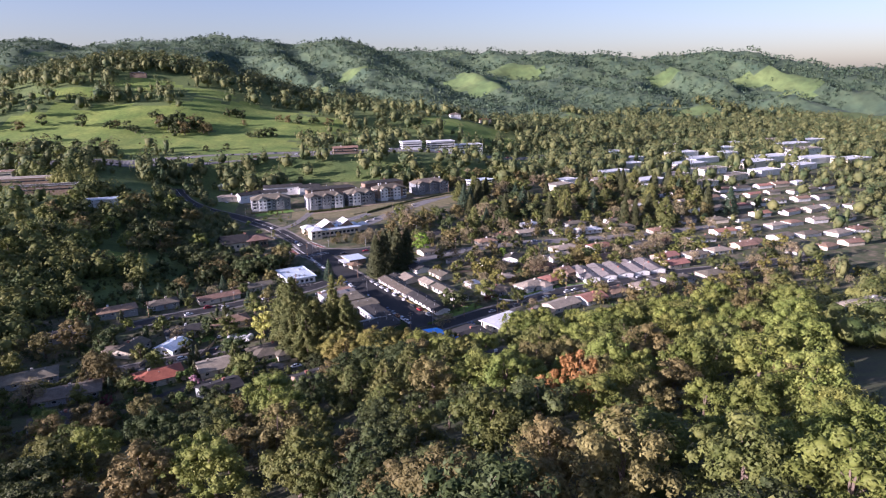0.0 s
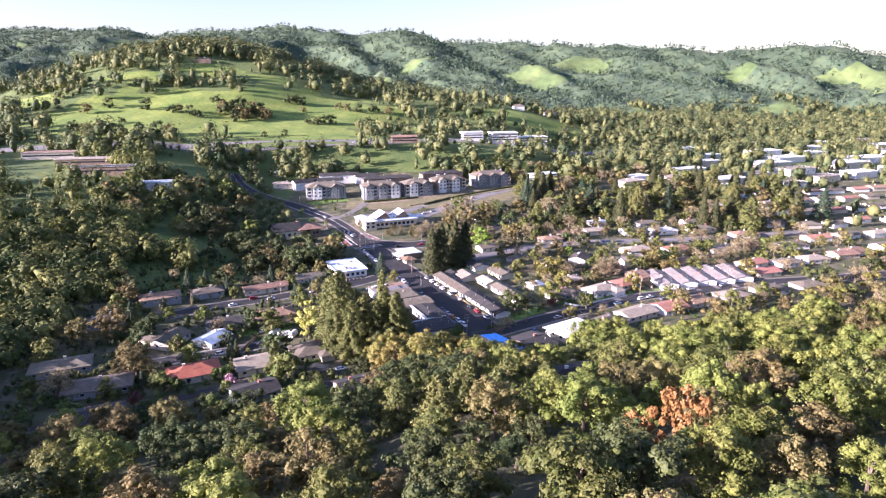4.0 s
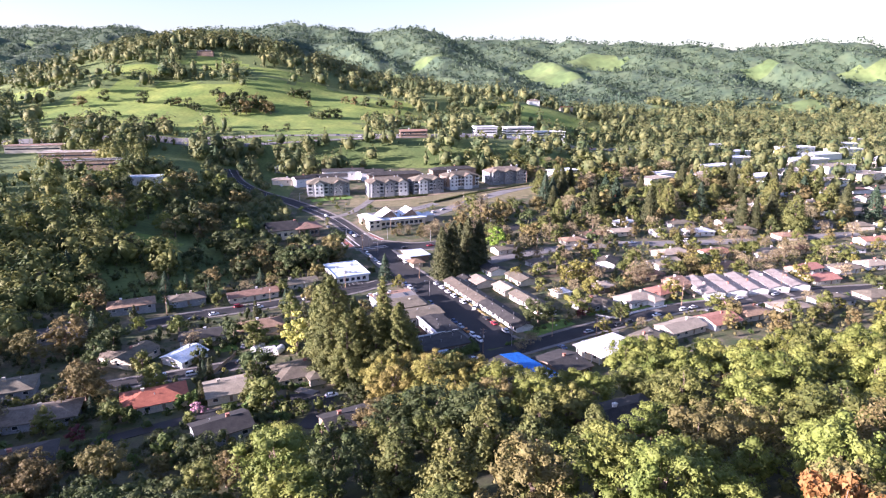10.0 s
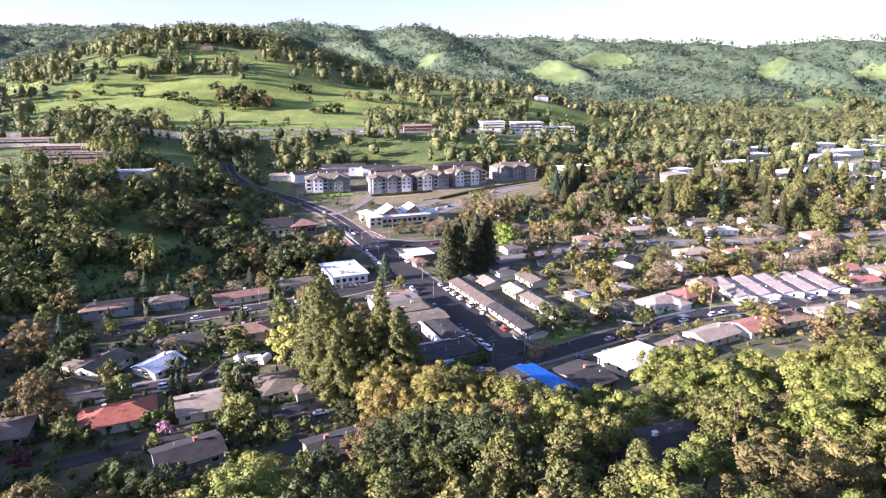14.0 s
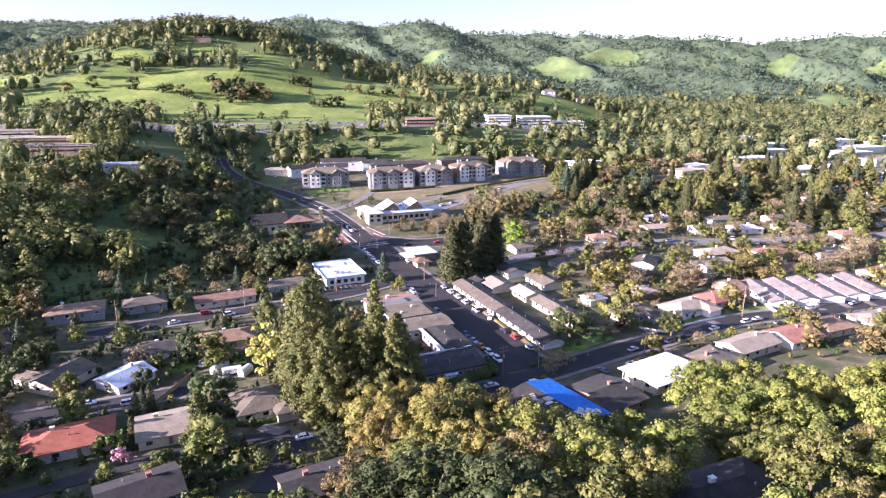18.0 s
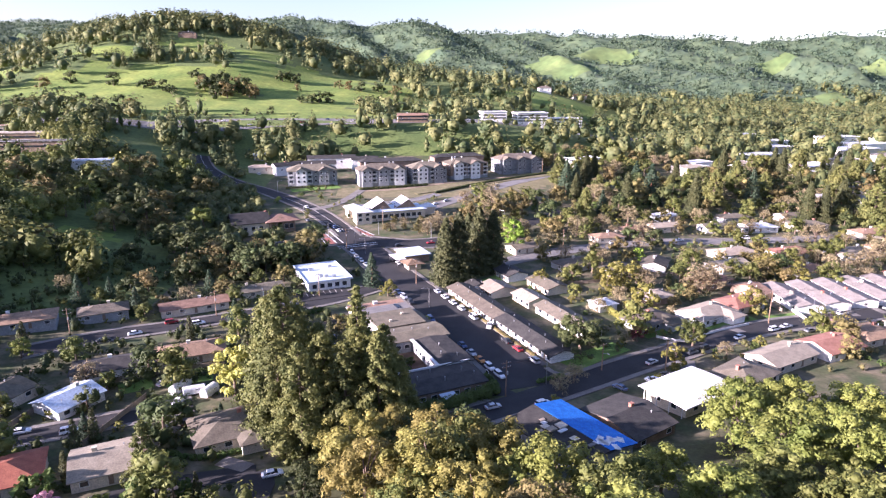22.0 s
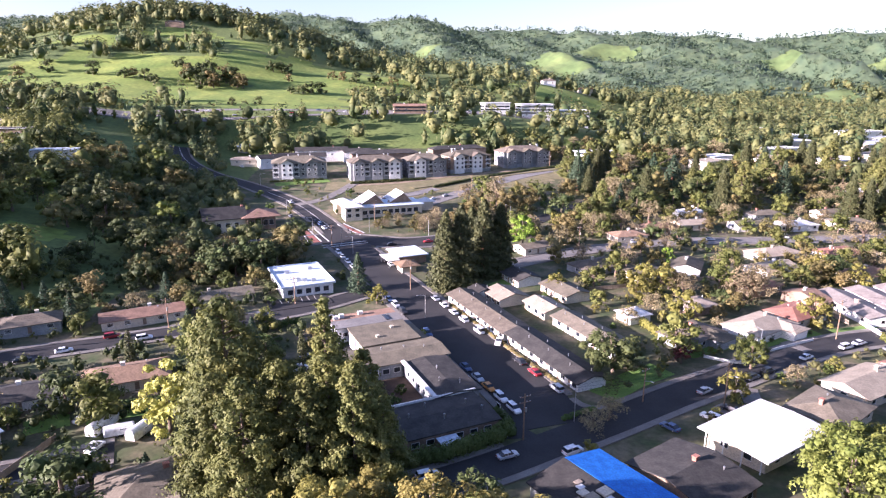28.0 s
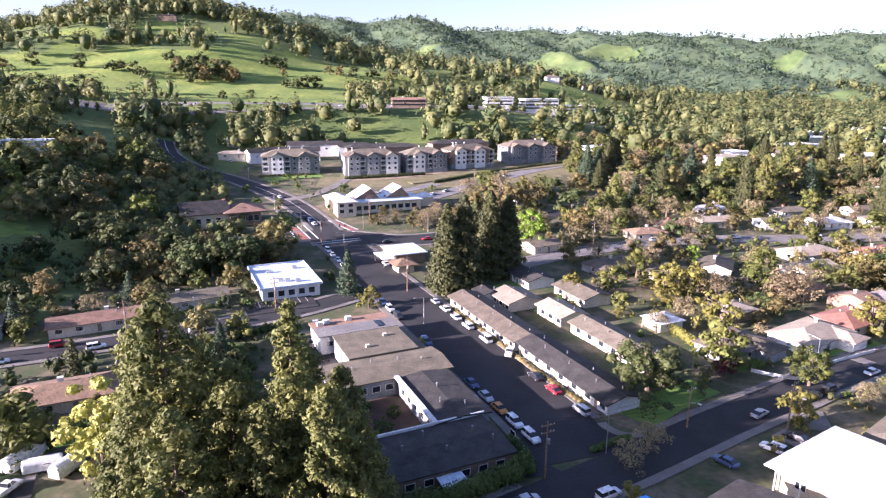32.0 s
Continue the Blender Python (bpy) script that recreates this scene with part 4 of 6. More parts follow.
for k, (vx, vy) in enumerate([(-8, 6), (-3, 8), (3, 7), (8, 5), (6, -8), (4, -14), (8, -17), (-9, -27), (-2, -30), (5, -26), (-4, -24), (7, -30)]):
    g = Geo()
    g.tube((vx, V + vy, 3.9), (vx, V + vy, 4.9), 0.13, 0.13, 6)
    g.tube((vx, V + vy, 4.9), (vx, V + vy, 5.1), 0.24, 0.2, 6)
    put("vent", g.make("vent", M["steel"]), court)

tan_hall = street_thing("flat_roofed_building", "white-walled building with a tan gravel roof", "building", 1.5, 19, 0.3)
# Sun and shade are coloured in: white sunlit side, brown shaded walls.
block(tan_hall, "wall", -8, 8, -7, 7, -1, 4.6, "wall_brown")
block(tan_hall, "wall", -8.06, -8.0, -6.9, 6.9, -1, 4.6, "wall_white", "side wall coloured white for its sunlit face")
block(tan_hall, "roof", -8.5, 8.5, -7.4, 7.4, 4.6, 5.0, "roof_olive")
block(tan_hall, "wall", 8.0, 11, -5, 6, -1, 3.4, "wall_white")
block(tan_hall, "roof", 8.55, 11.4, -5.3, 6.3, 3.4, 3.7, "roof_olive")
for vx, vy in [(-3, -3), (3, 2)]:
    block(tan_hall, "vent", vx, vx + 0.9, vy, vy + 0.9, 5.0, 5.6, "wall_cream")
win_row(tan_hall, -6, 6, -0.0 - 8.02, 3, 2.4, math.pi / 2, 1.6, 1.3, "v")
win_row(tan_hall, -6, 7, -7.02, 4, 2.4, math.pi, 1.6, 1.3)

pale_hall = street_thing("flat_roofed_building", "long low building with a pale grey membrane roof", "building", 0.5, 33, 0.2)
block(pale_hall, "wall", -10, 10, -4.5, 5.5, -1, 4.2, "wall_white")
block(pale_hall, "roof", -10.5, 10.5, -5, 1.2, 4.2, 4.5, "asphalt_pale", "pale membrane roof")
block(pale_hall, "roof", -10.5, 10.5, 1.25, 6, 4.2, 4.4, "roof_brown", "brown gravel roof")
for vx, vy in [(-9, 2.2), (-7, 3.2), (-1, 3.4)]:
    c_ = block(pale_hall, "air_conditioner", vx, vx + 1.5, vy, vy + 1.2, 4.42, 5.4, "wall_white")
block(pale_hall, "skylight", 5.5, 6.8, -4, 0.2, 4.5, 4.72, "glass")
win_row(pale_hall, -9, 9, -4.52, 6, 2.2, math.pi, 1.5, 1.2)


def terrace(u0, u1, v0, v1, roof, wall, label, pitch=0.28, h=3.0, n=8):
    u, v = (u0 + u1) / 2, (v0 + v1) / 2
    e = street_thing("terrace_building", label, "building", u, v)
    w, d = u1 - u0, v1 - v0
    wing(e, -w / 2, w / 2, -d / 2, d / 2, h, wall, roof, "v", pitch, 0.8)
    x, y = st(u, v)
    TAKEN.append((x, y, radians(STREET), w + 2, d + 2))
    for k in range(n):
        y = -d / 2 + (k + 0.5) * d / n
        window_part(e, 1.8, 1.3, Matrix.Translation((-w / 2, y - 0.9, 1.6)) @ Matrix.Rotation(math.pi / 2, 4, "Z"))
        g = Geo()
        g.box(-0.06, 0.05, -0.48, 0.48, 0, 2.05)
        g.box(-0.12, -0.06, 0.3, 0.38, 0.95, 1.08)
        put("door", g.make("door", M["wall_brown"]), e, at=Matrix.Translation((-w / 2, y + 1.2, 0.05)))
        g = Geo()
        g.tube((1.5 - 3 * (k % 2), y, h + 0.4), (1.5 - 3 * (k % 2), y, h + 1.6), 0.12, 0.12, 6)
        put("vent", g.make("vent", M["steel"]), e)
    return e


terrace(36, 45, 11, 49, "roof_grey", "wall_white", "long low terrace with white walls and a grey roof")
terrace(36.5, 45, -25, 9.5, "roof_dark", "wall_white", "long low terrace with a dark roof and white front", n=7)
terrace(57, 65.5, -13, 16, "roof_grey", "wall_white", "low terrace with grey roof and white front wall", n=6)
terrace(56.5, 65, 20, 32, "roof_tan", "wall_cream", "short cream terrace with a pale sunlit roof", n=3)
terrace(49, 60, 36, 47, "roof_tan", "wall_cream", "short cream terrace with a pale roof", n=3)
terrace(45.8, 52, 46, 52, "roof_dark", "wall_white", "small dark-roofed link building", n=2)
terrace(66, 76, 52, 64, "roof_dark", "wall_white", "dark-roofed block behind the terraces", n=3)
terrace(72, 82, 30, 46, "roof_grey", "wall_cream", "grey-roofed block behind the terraces", n=3)
for u, v, s_ in [(0.5, -10, 36), (1.5, 19, 20), (0.5, 33, 22)]:
    x, y = st(u, v)
    TAKEN.append((x, y, radians(STREET), 26, s_ + 14 if v < 0 else s_))

# house under repair with a blue sheet on its roof
e = new("house")
e.matrix_world = Matrix.Translation((34.5, 63, gz(36, 66))) @ Matrix.Rotation(radians(30), 4, "Z")
tagged(e, "low house with a torn blue tarpaulin over half its roof", "house")
TAKEN.append((34.5, 63, radians(30), 22, 26))
put("wall", wall_block(17, 23, -4, 4.4, "hip", 0, "wall_grey").make("wall", M["wall_grey"]), e)
gr, _ = hip_roof(23, 17, 4.4, 0.6, 0.16, "gable", 0.22)
put("roof", gr.make("roof", M["roof_dark"]), e, at=Matrix.Rotation(math.pi / 2, 4, "Z"))
g = Geo()
for a_, b_ in ((-12.2, -4.0), (-4.0, 4.5), (4.5, 12.0)):
    g.add([(0.1, a_, 5.92), (9.3, a_, 4.45), (9.3, b_, 4.45), (0.1, b_, 5.92), (0.1, a_, 5.86), (9.3, a_, 4.39), (9.3, b_, 4.39), (0.1, b_, 5.86)], [(0, 1, 2, 3), (7, 6, 5, 4), (0, 4, 5, 1), (2, 6, 7, 3), (1, 5, 6, 2), (3, 7, 4, 0)])
put("tarpaulin", g.make("tarpaulin", M["tarp"]), e, "creased bright blue tarpaulin")
rr = random.Random(3)
for k in range(9):
    a_, b_ = rr.uniform(0.5, 7.5), rr.uniform(-11.8, -7.4)
    z_ = 5.95 - a_ * 0.16
    g = Geo()
    t_ = rr.uniform(0, 1.5)
    cc, ss = math.cos(t_), math.sin(t_)
    pts = [(a_ + cc * p - ss * q, b_ + ss * p + cc * q) for p, q in ((-1.3, -0.6), (1.2, -0.8), (1.5, 0.5), (-0.9, 0.9))]
    g.add([(x, y, 5.95 - max(x, 0) * 0.159 + 0.03) for x, y in pts] + [(x, y, 5.95 - max(x, 0) * 0.159 - 0.01) for x, y in pts], [(0, 1, 2, 3), (7, 6, 5, 4), (0, 4, 5, 1), (1, 5, 6, 2), (2, 6, 7, 3), (3, 7, 4, 0)])
    put("torn_sheet", g.make("torn_sheet", M["roof_white"]), e, "torn white underlay sheet")
for k in range(10):
    a_, b_ = rr.uniform(-6.5, -0.8), rr.uniform(-9, 6)
    z_ = 5.9 + a_ * 0.16
    g = Geo()
    w_, d_ = rr.uniform(0.5, 1.2), rr.uniform(0.8, 2.2)
    g.box(a_ - w_, a_ + w_, b_ - d_ / 2, b_ + d_ / 2, z_ + 0.05, z_ + rr.uniform(0.15, 0.35))
    put("roof_board", g.make("roof_board", M[rr.choice(["roof_white", "wall_cream", "asphalt_pale", "roof_tan"])]), e, "loose pale board on the stripped roof")
win_row(e, -7, 7, -11.52, 3, 2.2, math.pi, 1.6, 1.2)
win_row(e, -10, 10, -8.52, 4, 2.2, math.pi / 2, 1.6, 1.2, "v")

house(51.5, 71, 14, 17, 30, "roof_dark", "wall_brown", "gable", h=3.4, pitch=0.2, label="dark-roofed house with a pale lean-to", z=gz(52, 72) + 0.4)
e = new("house")
e.matrix_world = Matrix.Translation((73.5, 85, gz(73, 84) + 0.6)) @ Matrix.Rotation(radians(28), 4, "Z")
tagged(e, "broad house with a bright white low-pitched roof", "house")
TAKEN.append((73.5, 85, radians(28), 26, 20))
put("wall", wall_block(18.5, 12.5, -4, 3.8, "hip", 0, "wall_cream").make("wall", M["wall_cream"]), e)
gr, _ = hip_roof(21, 14, 3.9, 0.7, 0.05, "gable", 0.3)
put("roof", gr.make("roof", M["roof_white"]), e)
for py_ in (-6, -2, 2, 6):
    block(e, "post", -10.5, -10.3, py_ - 0.1, py_ + 0.1, -4, 3.7, "trim")
win_row(e, -8, 8, -6.27, 3, 1.9, math.pi, 1.6, 1.2)
win_row(e, -5, 5, -9.27, 2, 1.9, math.pi / 2, 1.6, 1.2, "v")
house(95, 95, 16, 12, 33, "roof_grey", "wall_cream", "hip", h=3.0, label="grey hip-roofed house beside the white roof")

# ---------------------------------------------------------------- shop with the pale roof
e = new("shop")
e.matrix_world = Matrix.Translation((-37, 204, gz(-37, 204) + 0.1)) @ Matrix.Rotation(radians(STREET), 4, "Z")
tagged(e, "white single-storey shop with a pale blue-white roof", "shop")
TAKEN.append((-37, 204, radians(STREET), 24, 34))
block(e, "wall", -9, 9, -13, 13, -1, 3.8, "wall_white")
block(e, "roof", -9.8, 9.8, -13.8, 13.8, 3.8, 4.15, "roof_blue_white")
for q in ((-9.8, 9.8, -13.8, -13.5), (-9.8, 9.8, 13.5, 13.8), (-9.8, -9.5, -13.5, 13.5), (9.5, 9.8, -13.5, 13.5)):
    block(e, "parapet", *q, 4.155, 4.5, "roof_blue_white")
for vx, vy in [(-3, -8), (-1, -9), (2, -10), (-5, 3), (4, 5)]:
    block(e, "roof_unit", vx, vx + 1.6, vy, vy + 1.3, 4.15, 5.1, "steel")
win_row(e, -8, 8, -13.02, 5, 2.0, math.pi, 1.9, 1.8)
win_row(e, -12, 12, 9.02, 6, 2.0, -math.pi / 2, 1.9, 1.8, "v")
lot = Geo()
lot.box(-15, 6, -24, -13.2, -0.5, 0.22)
put("parking_lot", lot.make("parking_lot", M["asphalt"]), label="dark asphalt parking lot beside the shop", category="parking lot", kind="structure", at=e.matrix_world.copy())
for k in range(8):
    block(e, "bay_line", -13 + k * 2.4, -12.87 + k * 2.4, -18.5, -13.6, 0.224, 0.232, "paint_white")

# ---------------------------------------------------------------- restaurant with the broad brown roof
e = new("restaurant")
e.matrix_world = Matrix.Translation((-80, 294, gz(-80, 294) + 0.2)) @ Matrix.Rotation(radians(22), 4, "Z")
tagged(e, "dark brown timber building with a broad low hip roof", "building")
TAKEN.append((-80, 294, radians(22), 40, 28))
block(e, "wall", -17, 2, -8, 8, -1, 6.5, "wall_cream")
gr, _ = hip_roof(19, 16, 6.5, 1.2, 0.5, "gable", 0.35)
put("roof", gr.make("roof", M["roof_dark"]), e, at=Matrix.Translation((-7.5, 0, 0)))
block(e, "wall", 2.05, 16, -9, 6, -1, 6.2, "wall_brown")
gr, _ = hip_roof(15, 15, 6.6, 2.2, 0.28, "hip", 0.35)
put("roof", gr.make("roof", M["roof_brown"]), e, at=Matrix.Translation((9.5, -1.5, 0)))
for k in range(5):
    block(e, "pillar", 2.4 + k * 3.3, 2.9 + k * 3.3, -10.6, -10.1, -1, 6.3, "wall_brown")
    window_part(e, 2.2, 2.6, Matrix.Translation((3.9 + k * 2.6, -9.02, 3)) @ Matrix.Rotation(math.pi, 4, "Z"))
for k in range(4):
    window_part(e, 2.0, 2.2, Matrix.Translation((-15 + k * 4.2, -8.02, 3)) @ Matrix.Rotation(math.pi, 4, "Z"))
block(e, "chimney", 1.2, 2.4, -1, 1, 6, 11, "brick")

# ---------------------------------------------------------------- office with the white monitor roofs
e = new("office_building")
e.matrix_world = Matrix.Translation((-6, 322, gz(-6, 322) + 0.2)) @ Matrix.Rotation(radians(17), 4, "Z")
tagged(e, "cream office building with white metal monitor roofs", "office")
TAKEN.append((-6, 322, radians(17), 56, 32))
block(e, "wall", -22, 18, -9, 9, -1.5, 5.2, "wall_cream")
gr, _ = hip_roof(40, 18, 5.2, 1.2, 0.2, "hip", 0.3)
put("roof", gr.make("roof", M["roof_blue_white"]), e, "pale blue standing-seam lower roof", at=Matrix.Translation((-2, 0, 0)))
block(e, "wall", -26, -17, -13, -3, -1.5, 6.4, "wall_cream")
gr, _ = hip_roof(9.5, 9.6, 6.4, 1.0, 0.42, "hip", 0.25)
put("roof", gr.make("roof", M["roof_white"]), e, at=Matrix.Translation((-21.5, -8, 0)))
block(e, "wall", -27, -18, 4, 13, -1.5, 5.4, "wall_cream")
gr, _ = hip_roof(9.5, 9.6, 5.4, 1.0, 0.42, "hip", 0.25)
put("roof", gr.make("roof", M["roof_white"]), e, at=Matrix.Translation((-22.5, 8.5, 0)))
block(e, "wall", 20, 26.5, -4, 3, -1.5, 5.0, "wall_cream")
gr, _ = hip_roof(7.2, 7.1, 5.0, 0.9, 0.5, "hip", 0.25)
put("roof", gr.make("roof", M["roof_white"]), e, at=Matrix.Translation((23.2, -0.5, 0)))
for xo in (-10, 6):
    mm = Matrix.Translation((xo, 0.5, 0))
    g = Geo()
    g.add([(-7, -6.5, 6.0), (7, -6.5, 6.0), (2.2, -6.5, 11.0), (-7, 6.5, 6.0), (7, 6.5, 6.0), (2.2, 6.5, 11.0)], [(0, 1, 2), (5, 4, 3), (0, 3, 4, 1), (1, 4, 5, 2), (2, 5, 3, 0)])
    put("monitor_wall", g.make("monitor_wall", M["wall_brown"]), e, "brown gable end under the raised roof", at=mm)
    for (x0, z0, x1, z1) in ((-8.0, 5.35, 2.2, 11.3), (2.2, 11.3, 8.0, 5.35)):
        g = Geo()
        g.add([(x0, -7.4, z0), (x1, -7.4, z1), (x1, 7.4, z1), (x0, 7.4, z0), (x0, -7.4, z0 - 0.25), (x1, -7.4, z1 - 0.25), (x1, 7.4, z1 - 0.25), (x0, 7.4, z0 - 0.25)], [(0, 1, 2, 3), (7, 6, 5, 4), (0, 4, 5, 1), (1, 5, 6, 2), (2, 6, 7, 3), (3, 7, 4, 0)])
        put("roof", g.make("roof", M["roof_white"]), e, "white raised monitor roof", at=mm)
for k in range(9):
    window_part(e, 2.6, 2.2, Matrix.Translation((-14.5 + k * 3.6, -9.02, 2.0)) @ Matrix.Rotation(math.pi, 4, "Z"))
for k in range(2):
    window_part(e, 2.2, 1.8, Matrix.Translation((-24 + k * 4.4, -13.02, 1.8)) @ Matrix.Rotation(math.pi, 4, "Z"))
    window_part(e, 2.2, 1.6, Matrix.Translation((-24 + k * 4.4, -13.02, 4.6)) @ Matrix.Rotation(math.pi, 4, "Z"))
    window_part(e, 2.2, 1.8, Matrix.Translation((-26.02, -10.5 + k * 5, 1.8)) @ Matrix.Rotation(math.pi / 2, 4, "Z"))

# corner shop behind the redwoods
e = street_thing("corner_shop", "low corner shop with pale canopy roofs", "shop", 42, 104)
block(e, "wall", -6, 6, -7, 7, -1, 3.4, "wall_brown")
block(e, "roof", -6.8, 6.8, -7.6, 7.6, 3.4, 3.75, "roof_blue_white")
block(e, "canopy", -12, -7, -10, 1, 3.0, 3.25, "roof_white", "white canopy over the forecourt")
for px_, py_ in ((-11.6, -9.6), (-7.6, -9.6), (-11.6, 0.6)):
    block(e, "post", px_, px_ + 0.25, py_, py_ + 0.25, -1, 3.0, "steel")
gr, _ = hip_roof(7, 7, 3.0, 1.0, 0.4, "hip", 0.25)
put("roof", gr.make("roof", M["roof_brown"]), e, "brown hip roof", at=Matrix.Translation((-6, -15, 0)))
block(e, "wall", -9, -3, -18, -12, -1, 3.0, "wall_cream")
x, y = st(40, 100)
TAKEN.append((x, y, radians(STREET), 22, 30))


# ---------------------------------------------------------------- apartments
def apartments(x, y, w, d, deg, z, storeys=3, bays=(0.25, 0.75), wall="wall_sage", seed=0):
    rr = random.Random(seed)
    e = new("apartment_building")
    e.matrix_world = Matrix.Translation((x, y, z)) @ Matrix.Rotation(radians(deg), 4, "Z")
    tagged(e, "three-storey grey shingled apartment building with white balconies", "apartments", "apartment blocks above the terraced bank")
    TAKEN.append((x, y, radians(deg), w + 4, d + 4))
    H = storeys * 3.1 + 0.6
    block(e, "wall", -w / 2, w / 2, -d / 2, d / 2, -5, H, wall)
    block(e, "plinth", -w / 2 - 0.15, w / 2 + 0.15, -d / 2 - 0.15, d / 2 + 0.15, -5, 0.4, "wall_grey", "grey plinth over the garage")
    gr, top = hip_roof(w, d, H, 0.7, 0.42, "hip", 0.25)
    put("roof", gr.make("roof", M["roof_grey"]), e)
    for b in bays:
        bx = -w / 2 + b * w
        bw, bd = 7.6, 2.2
        g = Geo()
        y0 = -d / 2 - bd
        g.box(bx - bw / 2, bx + bw / 2, y0, -d / 2 + 0.5, -5, H)
        g.add([(bx - bw / 2, y0, H), (bx + bw / 2, y0, H), (bx, y0, H + 2.3), (bx - bw / 2, y0 + 0.3, H), (bx + bw / 2, y0 + 0.3, H), (bx, y0 + 0.3, H + 2.3)], [(0, 1, 2), (5, 4, 3), (0, 2, 5, 3), (1, 4, 5, 2)])
        put("bay", g.make("bay", M["wall_white" if rr.random() < 0.35 else wall]), e)
        gr, _ = hip_roof(d / 2 + bd + 0.6, bw, H, 0.5, 0.6, "gable", 0.22)
        put("roof", gr.make("roof", M["roof_grey"]), e, at=Matrix.Translation((bx, y0 + (d / 2 + bd) / 2 - 0.5, 0.05)) @ Matrix.Rotation(math.pi / 2, 4, "Z"))
        for s in range(storeys):
            for dx in (-2.0, 2.0):
                window_part(e, 1.5, 1.5, Matrix.Translation((bx + dx, y0 - 0.02, 0.6 + s * 3.1 + 1.6)) @ Matrix.Rotation(math.pi, 4, "Z"))
    cells = max(3, int(w / 4.2))
    for k in range(cells):
        cx_ = -w / 2 + (k + 0.5) * w / cells
        if any(abs(cx_ - (-w / 2 + b * w)) < 4.6 for b in bays):
            continue
        for s in range(storeys):
            zf = 0.6 + s * 3.1
            if (k + seed) % 3 == 2:
                window_part(e, 1.7, 1.5, Matrix.Translation((cx_, -d / 2 - 0.02, zf + 1.6)) @ Matrix.Rotation(math.pi, 4, "Z"))
                continue
            g = Geo()
            g.box(-1.85, 1.85, -1.7, -0.02, -0.12, 0.1)
            bal = put("balcony", g.make("balcony", M["trim"]), e, at=Matrix.Translation((cx_, -d / 2, zf)))
            g = Geo()
            g.box(-1.85, 1.85, -1.7, -1.62, 0.95, 1.05)
            for q in range(9):
                g.box(-1.85 + q * 0.45, -1.79 + q * 0.45, -1.69, -1.63, 0.1, 0.95)
            g.box(-1.85, -1.72, -1.7, -1.57, 0.1, 2.95)
            g.box(1.72, 1.85, -1.7, -1.57, 0.1, 2.95)
            put("railing", g.make("railing", M["trim"]), bal, "white balcony railing and posts")
            g = Geo()
            g.box(-1.2, 1.2, -0.06, 0.0, 0.15, 2.3)
            put("glass_door", g.make("glass_door", M["glass"]), bal)
    for side in (-1, 1):
        for s in range(storeys):
            for k in range(3):
                window_part(e, 1.4, 1.4, Matrix.Translation((side * (w / 2 + 0.02), -d / 2 + (k + 0.5) * d / 3, 0.6 + s * 3.1 + 1.6)) @ Matrix.Rotation(-side * math.pi / 2, 4, "Z"))
    for k in range(3):
        g = Geo()
        vx = rr.uniform(-0.4, 0.4) * w
        g.box(vx - 0.4, vx + 0.4, -0.4, 0.4, H + 1.5, top + 0.9)
        put("chimney", g.make("chimney", M["wall_white"]), e)
    return e


apartments(-67, 419, 36, 18, 10, 9.5, 3, (0.27, 0.73), seed=1)
apartments(-15, 418, 36, 18, 12, 9.8, 3, (0.16, 0.5, 0.84), "wall_grey", seed=2)
apartments(20, 426, 28, 18, 14, 10.0, 3, (0.3, 0.75), seed=3)
apartments(52, 443, 32, 18, 18, 10.8, 3, (0.2, 0.65), "wall_brown", seed=4)
apartments(98, 463, 38, 18, 15, 11.5, 3, (0.16, 0.5, 0.82), seed=5)
house(-8, 447, 50, 12, 12, "roof_dark", "wall_brown", "hip", h=10, pitch=0.35, name="apartment_building", cat="apartments", label="rear apartment block with a dark hip roof", z=12)
house(48, 468, 44, 12, 16, "roof_dark", "wall_brown", "hip", h=10, pitch=0.35, name="apartment_building", cat="apartments", label="rear apartment block with a dark hip roof", z=13)
for hx, hy, w, a in [(-92, 452, 20, 30), (-70, 462, 34, 8), (-58, 480, 40, 8), (-30, 478, 22, 8)]:
    house(hx, hy, w, 11, a, "roof_dark", "wall_white", "gable", h=6.5, pitch=0.4, name="townhouse", cat="house", label="white two-storey town house with a dark gable roof")

# hillside and valley buildings
def ribbons(e, w, d, h, mat="glass"):
    """Dark window bands round the storeys of an office."""
    for k in range(int(h / 3)):
        z0 = 3 * k + 1.1
        for q in ((-w / 2 + 0.8, w / 2 - 0.8, -d / 2 - 0.07, -d / 2 + 0.05), (-w / 2 - 0.07, -w / 2 + 0.05, -d / 2 + 0.8, d / 2 - 0.8)):
            block(e, "window_band", *q, z0, z0 + 1.35, mat)


ribbons(house(100, 612, 26, 16, 8, "roof_white", "wall_white", "flat", h=8, name="office_building", cat="office", label="white hillside office with ribbon windows"), 26, 16, 8)
ribbons(house(142, 622, 34, 18, 8, "roof_white", "wall_white", "flat", h=10, name="office_building", cat="office", label="white three-storey hillside office"), 34, 18, 10)
ribbons(house(180, 632, 40, 18, 8, "roof_white", "wall_white", "flat", h=9, name="office_building", cat="office", label="white hillside office building"), 40, 18, 9)
ribbons(house(14, 575, 30, 12, 5, "roof_brown", "wall_brown", "gable", h=6, name="office_building", cat="office", label="brown timber office below the hill"), 30, 12, 6)
ribbons(house(157, 470, 26, 13, 25, "roof_blue_white", "wall_white", "flat", h=9, over=1.2, name="office_building", cat="office", label="white and grey three-storey office"), 26, 13, 9)
